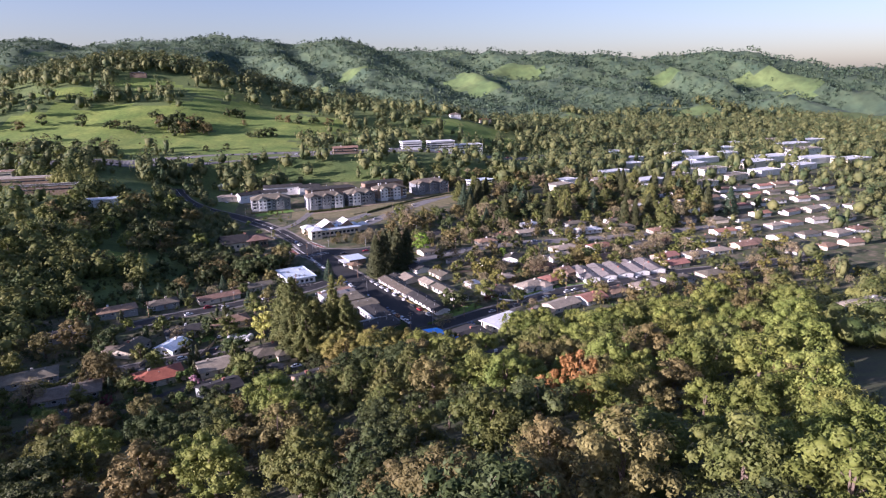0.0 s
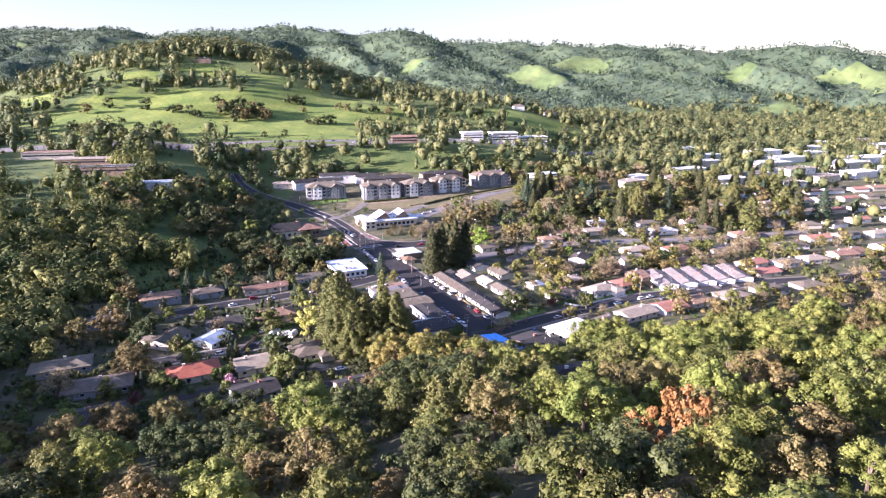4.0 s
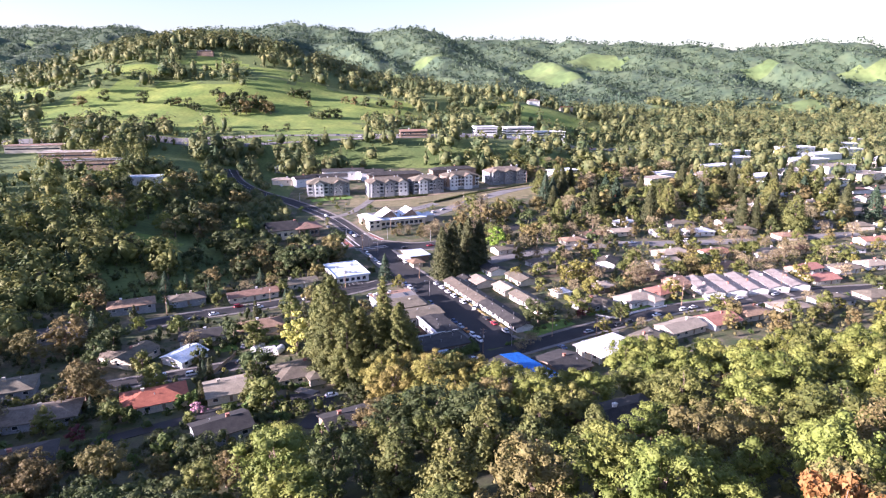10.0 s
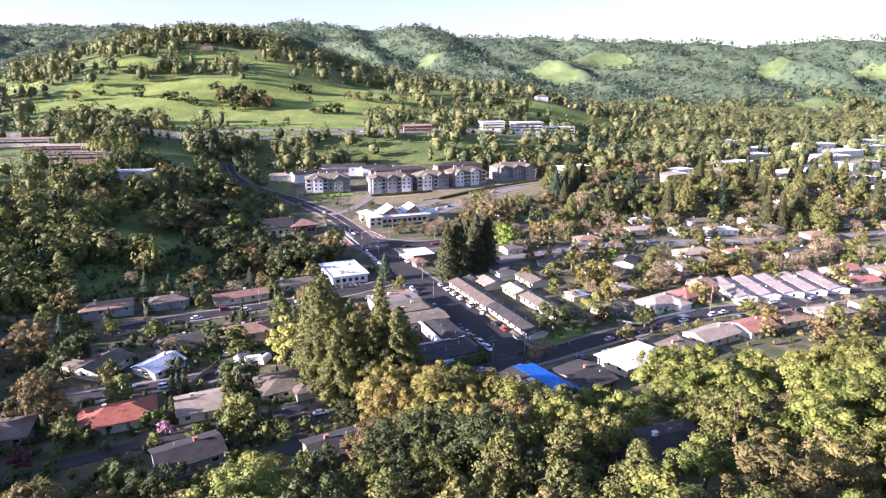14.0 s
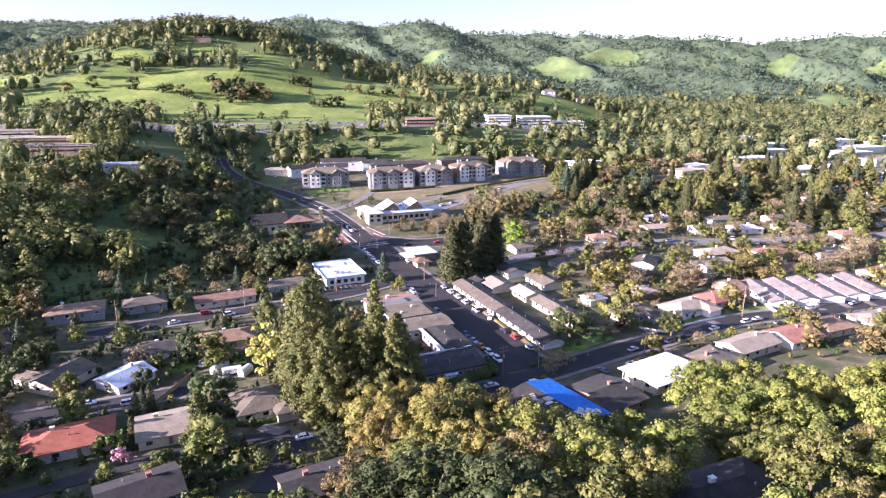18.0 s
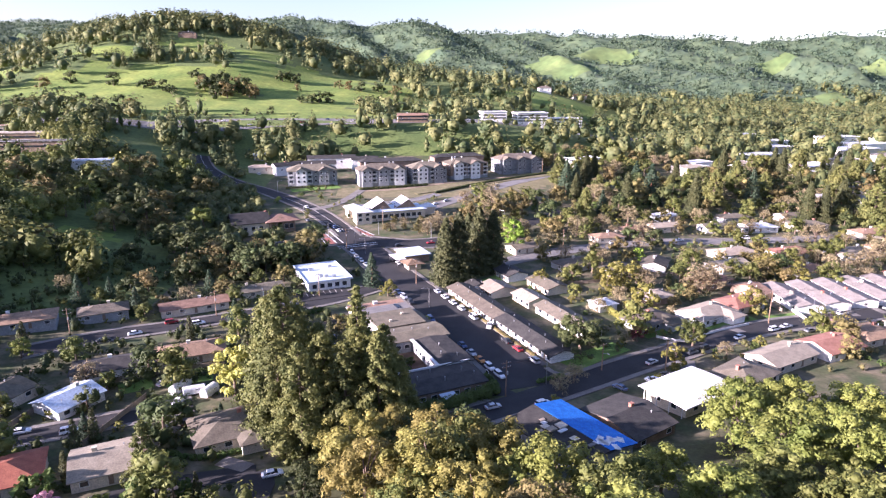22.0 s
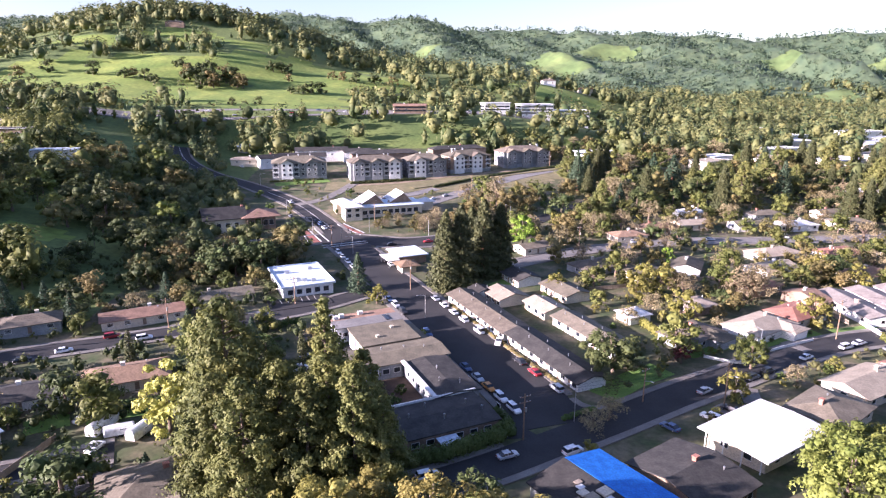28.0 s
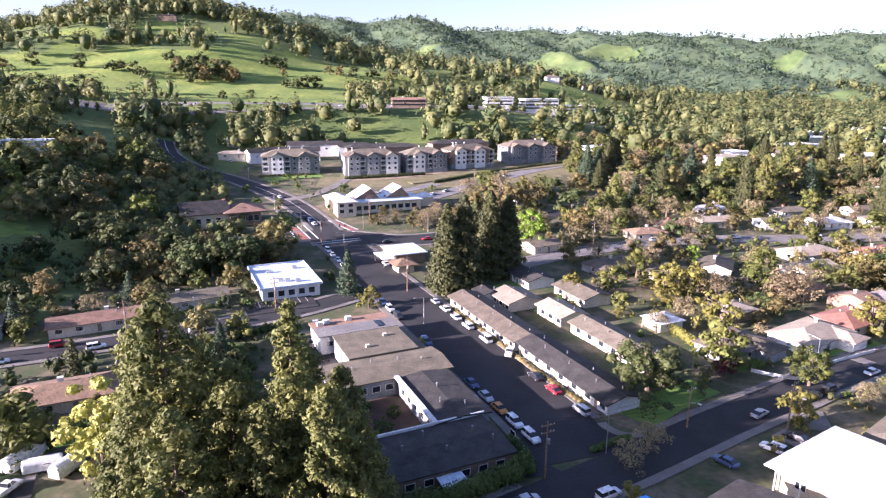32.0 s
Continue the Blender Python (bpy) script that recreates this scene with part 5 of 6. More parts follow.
ribbons(house(-335, 470, 46, 16, 8, "roof_brown", "wall_cream", "flat", h=4.5, name="office_building", cat="office", label="long low hillside office with a brown roof"), 46, 16, 4.5)
ribbons(house(-290, 440, 48, 15, 6, "roof_tan", "wall_brown", "flat", h=4.5, name="office_building", cat="office", label="long low hillside office with a tan roof"), 48, 15, 4.5)
ribbons(house(-258, 400, 50, 13, 6, "roof_dark", "wall_brown", "flat", h=5, name="office_building", cat="office", label="brown low hillside office building"), 50, 13, 5)
house(-205, 374, 24, 12, 8, "roof_blue_white", "wall_white", "flat", h=4, label="small white flat-roofed house in the trees")
house(-121, 496, 10, 7, 10, "roof_blue_white", "wall_sage", "gable", h=2.8, label="small pale blue cottage beside the hill road")
house(-112, 452, 18, 10, 10, "roof_tan", "wall_cream", "hip", h=3, label="small cream cottage beside the hill road")
house(210, 849, 18, 9, 5, "roof_grey", "wall_white", "hip", h=4, pitch=0.5, label="white villa on the grassy hilltop")
house(268, 872, 20, 10, 5, "roof_red", "wall_cream", "hip", h=5, label="villa with a red roof on the hillside")
house(-294, 905, 24, 10, 5, "roof_dark", "wall_brown", "hip", h=3, label="dark villa near the hill summit")
for k, (hx, hy, w, d, a, h) in enumerate([(243, 448, 40, 20, 28, 7), (262, 476, 34, 18, 28, 6), (337, 512, 56, 24, 24, 7), (352, 452, 54, 26, 24, 7), (300, 470, 36, 18, 24, 6), (502, 632, 64, 28, 18, 9), (454, 545, 76, 34, 20, 8), (503, 585, 70, 30, 20, 8),
                                          (461, 500, 60, 26, 20, 8), (545, 535, 84, 34, 18, 9), (606, 575, 84, 34, 16, 9), (650, 545, 76, 34, 16, 9), (464, 458, 50, 24, 20, 7), (418, 620, 44, 22, 22, 8), (541, 742, 60, 28, 15, 9), (661, 753, 74, 28, 14, 9),
                                          (749, 766, 84, 30, 12, 10), (790, 725, 74, 30, 12, 10), (385, 565, 50, 24, 22, 8), (560, 620, 60, 28, 18, 9), (690, 620, 84, 34, 15, 10), (720, 680, 90, 34, 14, 10), (420, 690, 44, 22, 20, 8), (600, 680, 60, 26, 16, 9),
                                          (400, 478, 44, 22, 22, 7), (520, 475, 50, 24, 18, 8), (590, 500, 60, 26, 18, 8), (690, 525, 70, 30, 15, 9), (410, 430, 40, 20, 20, 6), (330, 420, 34, 18, 22, 6)]):
    house(hx, hy, w * 0.72, d * 0.8, a, "roof_white" if k % 4 else "roof_tan", "wall_white" if k % 3 else "wall_cream", "flat", h=h * 0.75, name="commercial_building", cat="building", label="flat-roofed pale commercial building in the valley", vents=1, wins=k % 2 == 0)

# ---------------------------------------------------------------- single trees
fill_mask()
rng = random.Random(5)
for x, y, h in [(17, 198, 29), (23, 201, 31), (33, 211, 31), (40, 214, 29), (29, 217, 27)]:
    tree("redwood", x, y, h, w=1.05, label="tall dark redwood tree in the roadside clump")
for x, y, h, w in [(-33, 85, 37, 0.95), (-25, 90, 25, 1.0), (-23, 80, 26, 1.05), (-8, 84, 26, 0.9), (-33, 76, 26, 1.05), (-17, 73, 26, 1.0), (-38, 92, 32, 0.95), (-27, 70, 27, 1.0), (-9, 73, 28, 0.9), (-14, 88, 28, 0.95), (-4, 74, 21, 0.85)]:
    tree("pine", x, y, h, w=w, label="tall olive-green pine in the large clump")
tree("slim_pine", -14, 79, 38, w=0.95, label="tall slender olive-green pine in the large clump")
tree("willow", -49, 97, 19, w=0.95)
tree("lime", 56, 247, 17)
tree("spruce", -15, 196, 15)
tree("yellow", -8, 182, 7.5, label="round bright yellow-green roadside tree")
tree("oak_dark", 54, 120, 14, w=1.2, label="spreading dark tree in the shade at the street corner")
tree("oak_dark", 60, 126, 8)
tree("oak_lime", 79, 70, 13, label="open yellow-green tree beside the white roof")
tree("oak_lime", 88, 72, 11)
tree("oak", 93, 123, 10)
tree("twig", 46, 99, 7)
tree("twig_low", 41, 95, 5)
tree("yellow", 37, 84, 4.5)
tree("yellow", 57, 190, 8, label="open yellow-leaved street tree")
tree("small", 68, 174, 7)
tree("twig", 92, 214, 10)
tree("twig", 122, 178, 13, w=1.2, label="large leafless pale tree between the houses")
tree("twig", 130, 182, 12)
tree("lime", 112, 222, 8)
tree("maroon", 78, 133, 7)
tree("maroon", 76, 128, 5)
tree("pink", 150, 137, 5)
tree("pink", -74, 49, 5)
tree("maroon", -104, 34, 6)
tree("maroon", -118, 62, 5)
tree("slope_pine", -58, 58, 15, w=0.8, label="olive-green conifer before the low houses")
tree("olive", -141, 105, 15, w=1.2)
tree("olive", -150, 96, 13, w=1.1)
tree("cypress", -78, 78, 9)
tree("cypress", -80, 73, 9)
tree("oak_lime", -122, 128, 7)
tree("orange", 45, -77, 18, w=0.7)
tree("orange", 39, -70, 10)
tree("orange", 43, -88, 11)
tree("small_lime", 6, 148, 4)
tree("small", 11, 132, 4.5)
for x, y, h in [(-114, 61, 15), (-118, 70, 13), (-6, 58, 15), (12, 52, 13), (3, 50, 16), (-14, 52, 17), (12, 44, 17), (0, 36, 17)]:
    tree("gold" if x > -20 else "olive", x, y, h, w=1.1)
for x, y, h in [(-321, 703, 16), (-284, 690, 12), (-275, 692, 12), (-262, 686, 13), (-250, 678, 12), (-289, 584, 15), (-272, 588, 16), (-258, 585, 15), (-230, 714, 20), (-222, 705, 20), (-213, 698, 22), (-204, 712, 22), (-196, 690, 20), (-190, 679, 19),
                (-183, 705, 21), (-176, 699, 20), (-168, 690, 18), (-161, 686, 16), (-200, 670, 15), (-143, 769, 15), (-134, 774, 14), (-126, 770, 13), (-96, 670, 12), (-88, 675, 13), (-78, 677, 13), (-108, 668, 9), (-44, 750, 14), (-72, 762, 12), (-60, 756, 12),
                (-327, 567, 15), (-308, 568, 16), (-369, 599, 15), (-350, 590, 14), (-2, 755, 14), (-23, 756, 14), (-150, 590, 8), (-128, 600, 8), (-30, 700, 10), (-390, 690, 15), (-372, 712, 15), (-330, 640, 9), (-120, 735, 10)]:
    tree("far_dark" if (x + y) % 3 else "far_olive", x, y, h, w=1.05, label="round dark oak standing on the green hillside")

# ---------------------------------------------------------------- planting
PLACED = []
for kind, x, y, h in [("oak_lime", 26, -44, 16), ("oak_lime", -30, -36, 14), ("oak_lime", -36, -20, 17), ("oak_lime", 93, 22, 17), ("oak_lime", 104, -18, 16), ("oak", 63, 12, 14), ("oak_lime", -39, 2, 12), ("oak_lime", 76, -6, 15), ("gold", -11, 39, 15), ("gold", 8, 26, 15), ("olive", 15, 10, 15), ("oak_lime", 26, 8, 15), ("oak", 33, 1, 15), ("oak_lime", 46, 18, 13), ("oak", 60, 24, 13), ("oak_lime", 81, 33, 15), ("oak_lime", 98, 44, 14), ("oak_lime", 116, 56, 13)]:
    tree(kind, x, y, h, w=1.1)
    PLACED.append((x, y))
for x, y, h in [(10, -18, 17), (0, -38, 16), (24, -8, 15), (-10, -25, 15), (32, -24, 15), (16, -34, 16)]:
    tree("slope_pine", x, y, h, w=1.15)
    PLACED.append((x, y))
for x, y in [(46, -74), (37, -66), (43, -88), (79, 70), (88, 72)]:
    PLACED.append((x, y))


def scatter(keys, x0, x1, y0, y1, n, hmin, hmax, dist, where=None, pad=2.0, w=1.0):
    tries = 0
    while n > 0 and tries < 9000:
        tries += 1
        x, y = rng.uniform(x0, x1), rng.uniform(y0, y1)
        if where and not where(x, y):
            continue
        if not free(x, y, pad) or ((np.array(PLACED) - (x, y)) ** 2).sum(1).min() < dist * dist:
            continue
        PLACED.append((x, y))
        tree(rng.choice(keys), x, y, rng.uniform(hmin, hmax), w=w * rng.uniform(0.9, 1.15))
        n -= 1


def bank_zone(x, y):
    return 366 < y < 470 and -45 < x < 146


def foot_line(x):
    return 58 + (0.10 if x > 0 else 0.12) * x


def seen_slope(x, y):
    return y < foot_line(x) - (2 if x > -25 else 48) and abs(x + 8) < 62 + (y + 150) * 0.82 and not (10 < x < 66 and y > 34)


# the wooded slope below the camera: bright oaks to one side, darker trees in the dip
scatter(["oak_lime", "oak_lime", "oak_lime", "oak", "olive"], 40, 260, -170, 80, 112, 8, 19, 10.6, seen_slope, 2, 1.05)
scatter(["oak", "oak", "oak_dark", "oak_dark", "olive", "oak_lime"], -34, 45, -170, 70, 66, 8, 18, 10.6, seen_slope, 2, 1.05)
scatter(["oak_lime", "oak", "oak_dark", "olive", "olive"], -170, -34, -170, 40, 84, 7, 16, 10.6, seen_slope, 2, 1.05)
# gardens of the left-hand streets
scatter(["small", "far_oak", "far_olive", "twig", "far_dark", "far_oak", "cypress", "spruce"], -185, -22, 36, 205, 105, 5, 13, 6.0, None, 0.5)
scatter(["shrub", "shrub", "yellow_shrub", "small_lime"], -160, -22, 40, 200, 90, 1.5, 3, 2.6, None, 0)
# gardens of the right-hand streets
scatter(["small", "far_oak", "far_olive", "twig", "twig_low", "yellow", "far_oak", "far_dark", "twig", "far_olive"], 66, 330, 100, 330, 225, 4, 13, 6, None, 0.5)
scatter(["shrub", "shrub", "yellow_shrub", "small_lime"], 40, 260, 95, 260, 130, 1.4, 3, 2.6, None, 0)
scatter(["shrub", "small", "far_dark", "shrub", "far_oak"], -150, -25, 6, 64, 70, 2, 7, 3.2, None, 0.5)
# the dark bank of tall trees to the left
scatter(["far_tall", "far_dark", "far_olive", "far_oak", "far_lime"], -225, -92, 172, 420, 95, 9, 19, 8.5, lambda x, y: x < -78 - max(y - 200, 0) * 0.32 and ((x + 160) / 20) ** 2 + ((y - 250) / 20) ** 2 > 1, 2)
scatter(["far_dark", "far_olive", "far_dark"], -100, -45, 205, 262, 40, 8, 15, 6, None, 2)
# trees between the boulevard and the valley
scatter(["far_dark", "far_oak", "far_olive", "far_olive", "far_oak", "twig"], 40, 340, 262, 520, 165, 8, 17, 7.5, lambda x, y: (y > 280 or x < 110) and not bank_zone(x, y), 2)
scatter(["redwood", "spruce", "slope_pine"], 110, 360, 275, 430, 50, 17, 29, 8, None, 2)
scatter(["twig", "twig_low", "olive"], -12, 60, 268, 318, 36, 4, 7, 3.5, None, 1)
scatter(["small", "shrub"], -90, 140, 325, 400, 30, 2, 5, 3.5, lambda x, y: not bank_zone(x, y), 1)

# ---------------------------------------------------------------- woods of the hills
def wooded(x, y):
    ok = ~in_clear(x, y)
    for key in ("freeway", "main_far", "boulevard"):
        line, half = LINES[key]
        for c in line[::2]:
            ok &= (x - c.x) ** 2 + (y - c.y) ** 2 > (half + 3) ** 2
    for hx, hy, hr, hw, hd in TAKEN:
        if hy > 300 or hx > 300:
            u, v = (x - hx) * math.cos(hr) + (y - hy) * math.sin(hr), -(x - hx) * math.sin(hr) + (y - hy) * math.cos(hr)
            ok &= ~((np.abs(u) < hw / 2 + 3) & (v < hd / 2 + 3) & (v > -hd / 2 - (26 if hx < -150 else 24 if hx > 280 or 560 < hy < 700 else 9)))
    return ok


def woods(name, label, mat, n, x0, x1, y0, y1, where, h, size, k, seed, tall=0.0, mass=0.62):
    r = np.random.RandomState(seed)
    x, y = r.uniform(x0, x1, n), r.uniform(y0, y1, n)
    ok = where(x, y) & (x > -0.64 * (y + 212) - 60) & (x < 1.06 * (y + 212) + 60)
    x, y = x[ok], y[ok]
    z = ground(x, y)
    hh = h[0] + (h[1] - h[0]) * r.uniform(0, 1, len(x)) ** 1.7
    slim = np.where(r.uniform(0, 1, len(x)) < tall, 0.62, 1.0)
    d = r.normal(size=(len(x), k, 3))
    d /= np.linalg.norm(d, axis=2, keepdims=True)
    d[..., 2] = np.where(d[..., 2] < -0.7, -d[..., 2], d[..., 2])
    wide = np.stack([0.46 * slim, 0.46 * slim, 0.52 / slim ** 0.6], 1)
    rad = hh[:, None, None] * wide[:, None, :] * r.uniform(0.78, 1.05, (len(x), k, 1))
    turn = np.arctan2(d[..., 1], d[..., 0])
    phase = r.uniform(0, 6.283, (len(x), 1))
    rad = rad * (1 + 0.2 * np.sin(3 * turn + phase) * np.cos(4 * d[..., 2] + 2 * phase))[..., None]
    pos = np.stack([x, y, z + hh * 0.47], 1)[:, None] + d * rad
    v, f = quads(r, pos.reshape(-1, 3), d.reshape(-1, 3) + np.array([0, 0, 0.2]), 1.0, True, 0.22)
    s = np.repeat(hh * size, k * 3)[:, None]
    c = np.repeat(pos.reshape(-1, 3), 3, axis=0)
    v = c + (v - c) * s
    core = lumps(r, np.stack([x, y, z + hh * 0.45], 1), hh[:, None] * wide * mass)
    v, f = joined((v, f), core) if mass else (v, f)
    put(name, fast_mesh(name, v, f, [M[mat]]), label=label, category="woods", kind="stuff")


def gaps(x, y):
    return np.array([free(a, b, 0.0) for a, b in zip(x, y)])


def patchy(x, y, b):
    return wooded(x, y) & (waves(x, y, 150, 21) + 0.6 * waves(x, y, 47, 29) > b)


woods("hillside_woods", "mixed oak woods covering the hillsides", "far_wood", 11000, -850, 1250, 480, 1420, lambda x, y: patchy(x, y, -0.6), (8, 27), 0.118, 60, 1, 0.16, 0.62)
woods("bank_woods", "dark woods on the bank below the hill", "slope_wood", 2300, -620, -100, 200, 560, lambda x, y: patchy(x, y, -0.25) & (((x + 160) / 20) ** 2 + ((y - 250) / 20) ** 2 > 1) & (x < -95 - (y - 200) * 0.34), (5, 20), 0.1, 110, 4, 0.2, 0.6)
woods("verge_woods", "low trees and bushes beside the hill road", "far_wood", 1500, -190, -40, 262, 500, lambda x, y: wooded(x, y) & (x > -97 - (y - 200) * 0.34) & (x < -62 - (y - 270) * 0.36), (3.5, 9), 0.15, 40, 14, 0, 0.8)
woods("flank_woods", "woods on the shaded flank beside the valley", "slope_wood", 2600, -420, -165, 0, 215, lambda x, y: wooded(x, y) & gaps(x, y), (5, 15), 0.13, 60, 6, 0.1, 0.65)
woods("valley_woods", "street and garden trees across the valley town", "far_wood", 5200, 300, 1150, 60, 1050, lambda x, y: patchy(x, y, -0.7), (6, 21), 0.125, 50, 7, 0.14, 0.7)
woods("slope_woods", "oak woods on the outer slope", "slope_wood", 900, 150, 420, -90, 110, lambda x, y: (y < 52 + 0.1 * x) & ((np.abs(x + 8) > 60 + (y + 150) * 0.82) | (x > 228)), (8, 13), 0.1, 110, 9, 0, 0.8)
woods("slope_undergrowth", "low undergrowth beneath the oaks on the slope", "slope_wood", 1300, -150, 260, -170, 62, lambda x, y: (y < 50 + 0.1 * x) & ~((x > 10) & (x < 66) & (y > 30)) & (np.abs(x + 8) < 75 + (y + 150) * 0.82), (2, 5.5), 0.17, 40, 10)
woods("summit_conifers", "tall dark conifers on the hill summit", "far_wood", 480, -470, -180, 930, 1130, wooded, (13, 24), 0.2, 40, 11, 0.7)
woods("distant_woods", "distant woods on the far ranges", "hazed_range_wood", 52000, -2600, 2700, 1150, 3750, lambda x, y: wooded(x, y) & (y < crest_line(x) + 30) & (y > 1080 + 0.2 * np.abs(x)) & (waves(x, y, 330, 23) + 0.5 * waves(x, y, 110, 24) > -1.1), (9, 17), 0.42, 8, 2, 0.1, 0)


woods("garden_bushes_left", "bushes and low trees filling the left-hand gardens", "oak_dark", 2000, -175, -20, 36, 235, lambda x, y: gaps(x, y) & (waves(x, y, 25, 51) > -0.5), (1.0, 4.8), 0.2, 24, 21)
woods("garden_bushes_right", "bushes and low trees filling the right-hand gardens", "garden", 1900, 66, 340, 96, 330, lambda x, y: gaps(x, y) & (waves(x, y, 25, 52) > -0.75), (0.9, 4.2), 0.2, 24, 22)
woods("boulevard_bushes", "shrubs along the boulevard and terraced bank", "garden", 700, -60, 170, 262, 470, lambda x, y: gaps(x, y) & (waves(x, y, 20, 53) > -0.2) & ~((y > 366) & (y < 470) & (x > -45) & (x < 146)), (1.0, 4.0), 0.2, 14, 23)

import itertools

# ---------------------------------------------------------------- cars
def paint(name, c, rough=0.3):
    return shader(name, c, tuple(min(1, v * 1.08) for v in c), rough, 2, 1, spec=0.6)


PAINTS = {"white": paint("white_car_paint", (0.75, 0.76, 0.77)), "silver": paint("silver_car_paint", (0.42, 0.44, 0.46)), "black": paint("black_car_paint", (0.02, 0.02, 0.023)), "red": paint("red_car_paint", (0.30, 0.02, 0.025)),
          "orange": paint("orange_car_paint", (0.55, 0.22, 0.03)), "blue": paint("blue_car_paint", (0.06, 0.10, 0.20)), "grey": paint("grey_car_paint", (0.14, 0.15, 0.16))}
M["lamp_clear"] = shader("headlight_lens", (0.6, 0.62, 0.64), (0.7, 0.72, 0.74), 0.15, 1, 3)
M["lamp_red"] = shader("tail_light_lens", (0.35, 0.02, 0.02), (0.42, 0.03, 0.03), 0.2, 1, 3)
CARS = {}


def loft(sections, close=True):
    """A shell through rings of equal length."""
    g = Geo()
    n = len(sections[0])
    v = [p for s in sections for p in s]
    f = [(k * n + j, k * n + (j + 1) % n, (k + 1) * n + (j + 1) % n, (k + 1) * n + j) for k in range(len(sections) - 1) for j in range(n)]
    f += [tuple(range(n))[::-1], tuple(range((len(sections) - 1) * n, len(sections) * n))]
    g.add(v, f)
    return g


def car_parts(kind):
    if kind in CARS:
        return CARS[kind]
    tall = {"sedan": 1.42, "suv": 1.72, "van": 2.1, "pickup": 1.8}[kind]
    belt = {"sedan": 0.92, "suv": 1.05, "van": 1.15, "pickup": 1.08}[kind]
    ring = lambda x, w, top: [(x, -w, 0.32), (x, w, 0.32), (x, w * 1.03, 0.55), (x, w * 0.98, top - 0.08), (x, w * 0.88, top), (x, -w * 0.88, top), (x, -w * 0.98, top - 0.08), (x, -w * 1.03, 0.55)]
    body = loft([ring(-2.3, 0.74, belt - 0.2), ring(-2.15, 0.86, belt - 0.05), ring(-1.3, 0.9, belt), ring(0.9, 0.9, belt + 0.02), ring(1.9, 0.86, belt - 0.14), ring(2.3, 0.74, belt - 0.3)])
    back, front = {"sedan": (-1.85, 1.2), "suv": (-2.2, 1.2), "van": (-2.25, 1.7), "pickup": (-0.7, 1.2)}[kind]
    tb, tf = {"sedan": (-1.1, 0.35), "suv": (-1.95, 0.45), "van": (-2.15, 1.0), "pickup": (-0.5, 0.5)}[kind]
    cab = Geo()
    b, t = 0.82, 0.64
    v = [(back, -b, belt - 0.05), (front, -b, belt - 0.05), (front, b, belt - 0.05), (back, b, belt - 0.05), (tb, -t, tall - 0.05), (tf, -t, tall - 0.05), (tf, t, tall - 0.05), (tb, t, tall - 0.05)]
    cab.add(v, [(4, 5, 6, 7), (0, 1, 5, 4), (1, 2, 6, 5), (2, 3, 7, 6), (3, 0, 4, 7)])
    top = Geo()
    top.box(tb - 0.06, tf + 0.04, -t - 0.03, t + 0.03, tall - 0.055, tall, 0, 0.05)
    for px_ in ((tb + tf) / 2, ):
        for s in (-1, 1):
            top.add([(px_ - 0.05, s * (b + 0.01), belt - 0.02), (px_ + 0.05, s * (b + 0.01), belt - 0.02), (px_ + 0.05, s * (t + 0.01), tall - 0.05), (px_ - 0.05, s * (t + 0.01), tall - 0.05)], [(0, 1, 2, 3)])
    wheel = Geo()
    wheel.tube((0, -0.11, 0), (0, 0.11, 0), 0.33, 0.33, 12)
    wheel.tube((0, -0.125, 0), (0, 0.125, 0), 0.19, 0.19, 8, 1)
    four = Geo()
    four.box(-1.68, 1.7, -0.9, 0.9, 0.02, 0.4)
    lamp = Geo()
    lamp.box(-0.05, 0.05, -0.18, 0.18, -0.07, 0.07, 0, 0.015)
    meshes = {"cabin_glass": cab.make("cabin_glass", M["glass"]), "chassis": four.make("chassis", M["black"]), "wheel": wheel.make("wheel", [M["black"], M["steel"]]), "headlight": lamp.make("headlight", M["lamp_clear"]), "tail_light": lamp.make("tail_light", M["lamp_red"])}
    CARS[kind] = (body, top, meshes, belt)
    return CARS[kind]


BODIES = {}


def car(x, y, deg, colour="white", kind="sedan", label="", group="parked cars", z=None):
    body, top, ms, belt = car_parts(kind)
    if (kind, colour) not in BODIES:
        BODIES[kind, colour] = (body.make("body", PAINTS[colour]), top.make("roof_panel", PAINTS[colour]))
    bm_, tp = BODIES[kind, colour]
    e = new("van" if kind == "van" else "pickup_truck" if kind == "pickup" else "car")
    dz = gz(x + math.cos(radians(deg)), y + math.sin(radians(deg))) - gz(x - math.cos(radians(deg)), y - math.sin(radians(deg)))
    e.matrix_basis = Matrix.Translation((x, y, gz(x, y) + 0.2 if z is None else z)) @ Matrix.Rotation(radians(deg), 4, "Z") @ Matrix.Rotation(-math.atan2(dz, 2), 4, "Y")
    put("body", bm_, e), put("roof_panel", tp, e), put("cabin_glass", ms["cabin_glass"], e)
    near = math.hypot(x, y - 60) < 190
    for a, b in itertools.product((-1.35, 1.38), (-0.8, 0.8)) if near else ():
        put("wheel", ms["wheel"], e, at=Matrix.Translation((a, b, 0.33)))
    if not near:
        put("chassis", ms["chassis"], e)
    for b in (-0.6, 0.6) if math.hypot(x, y - 60) < 90 else ():
        put("headlight", ms["headlight"], e, at=Matrix.Translation((2.27, b, belt - 0.38)))
        put("tail_light", ms["tail_light"], e, at=Matrix.Translation((-2.29, b, belt - 0.3)))
    return tagged(e, label or f"{colour} {'van' if kind == 'van' else 'pickup truck' if kind == 'pickup' else 'car'} parked at the kerb", "car", group)


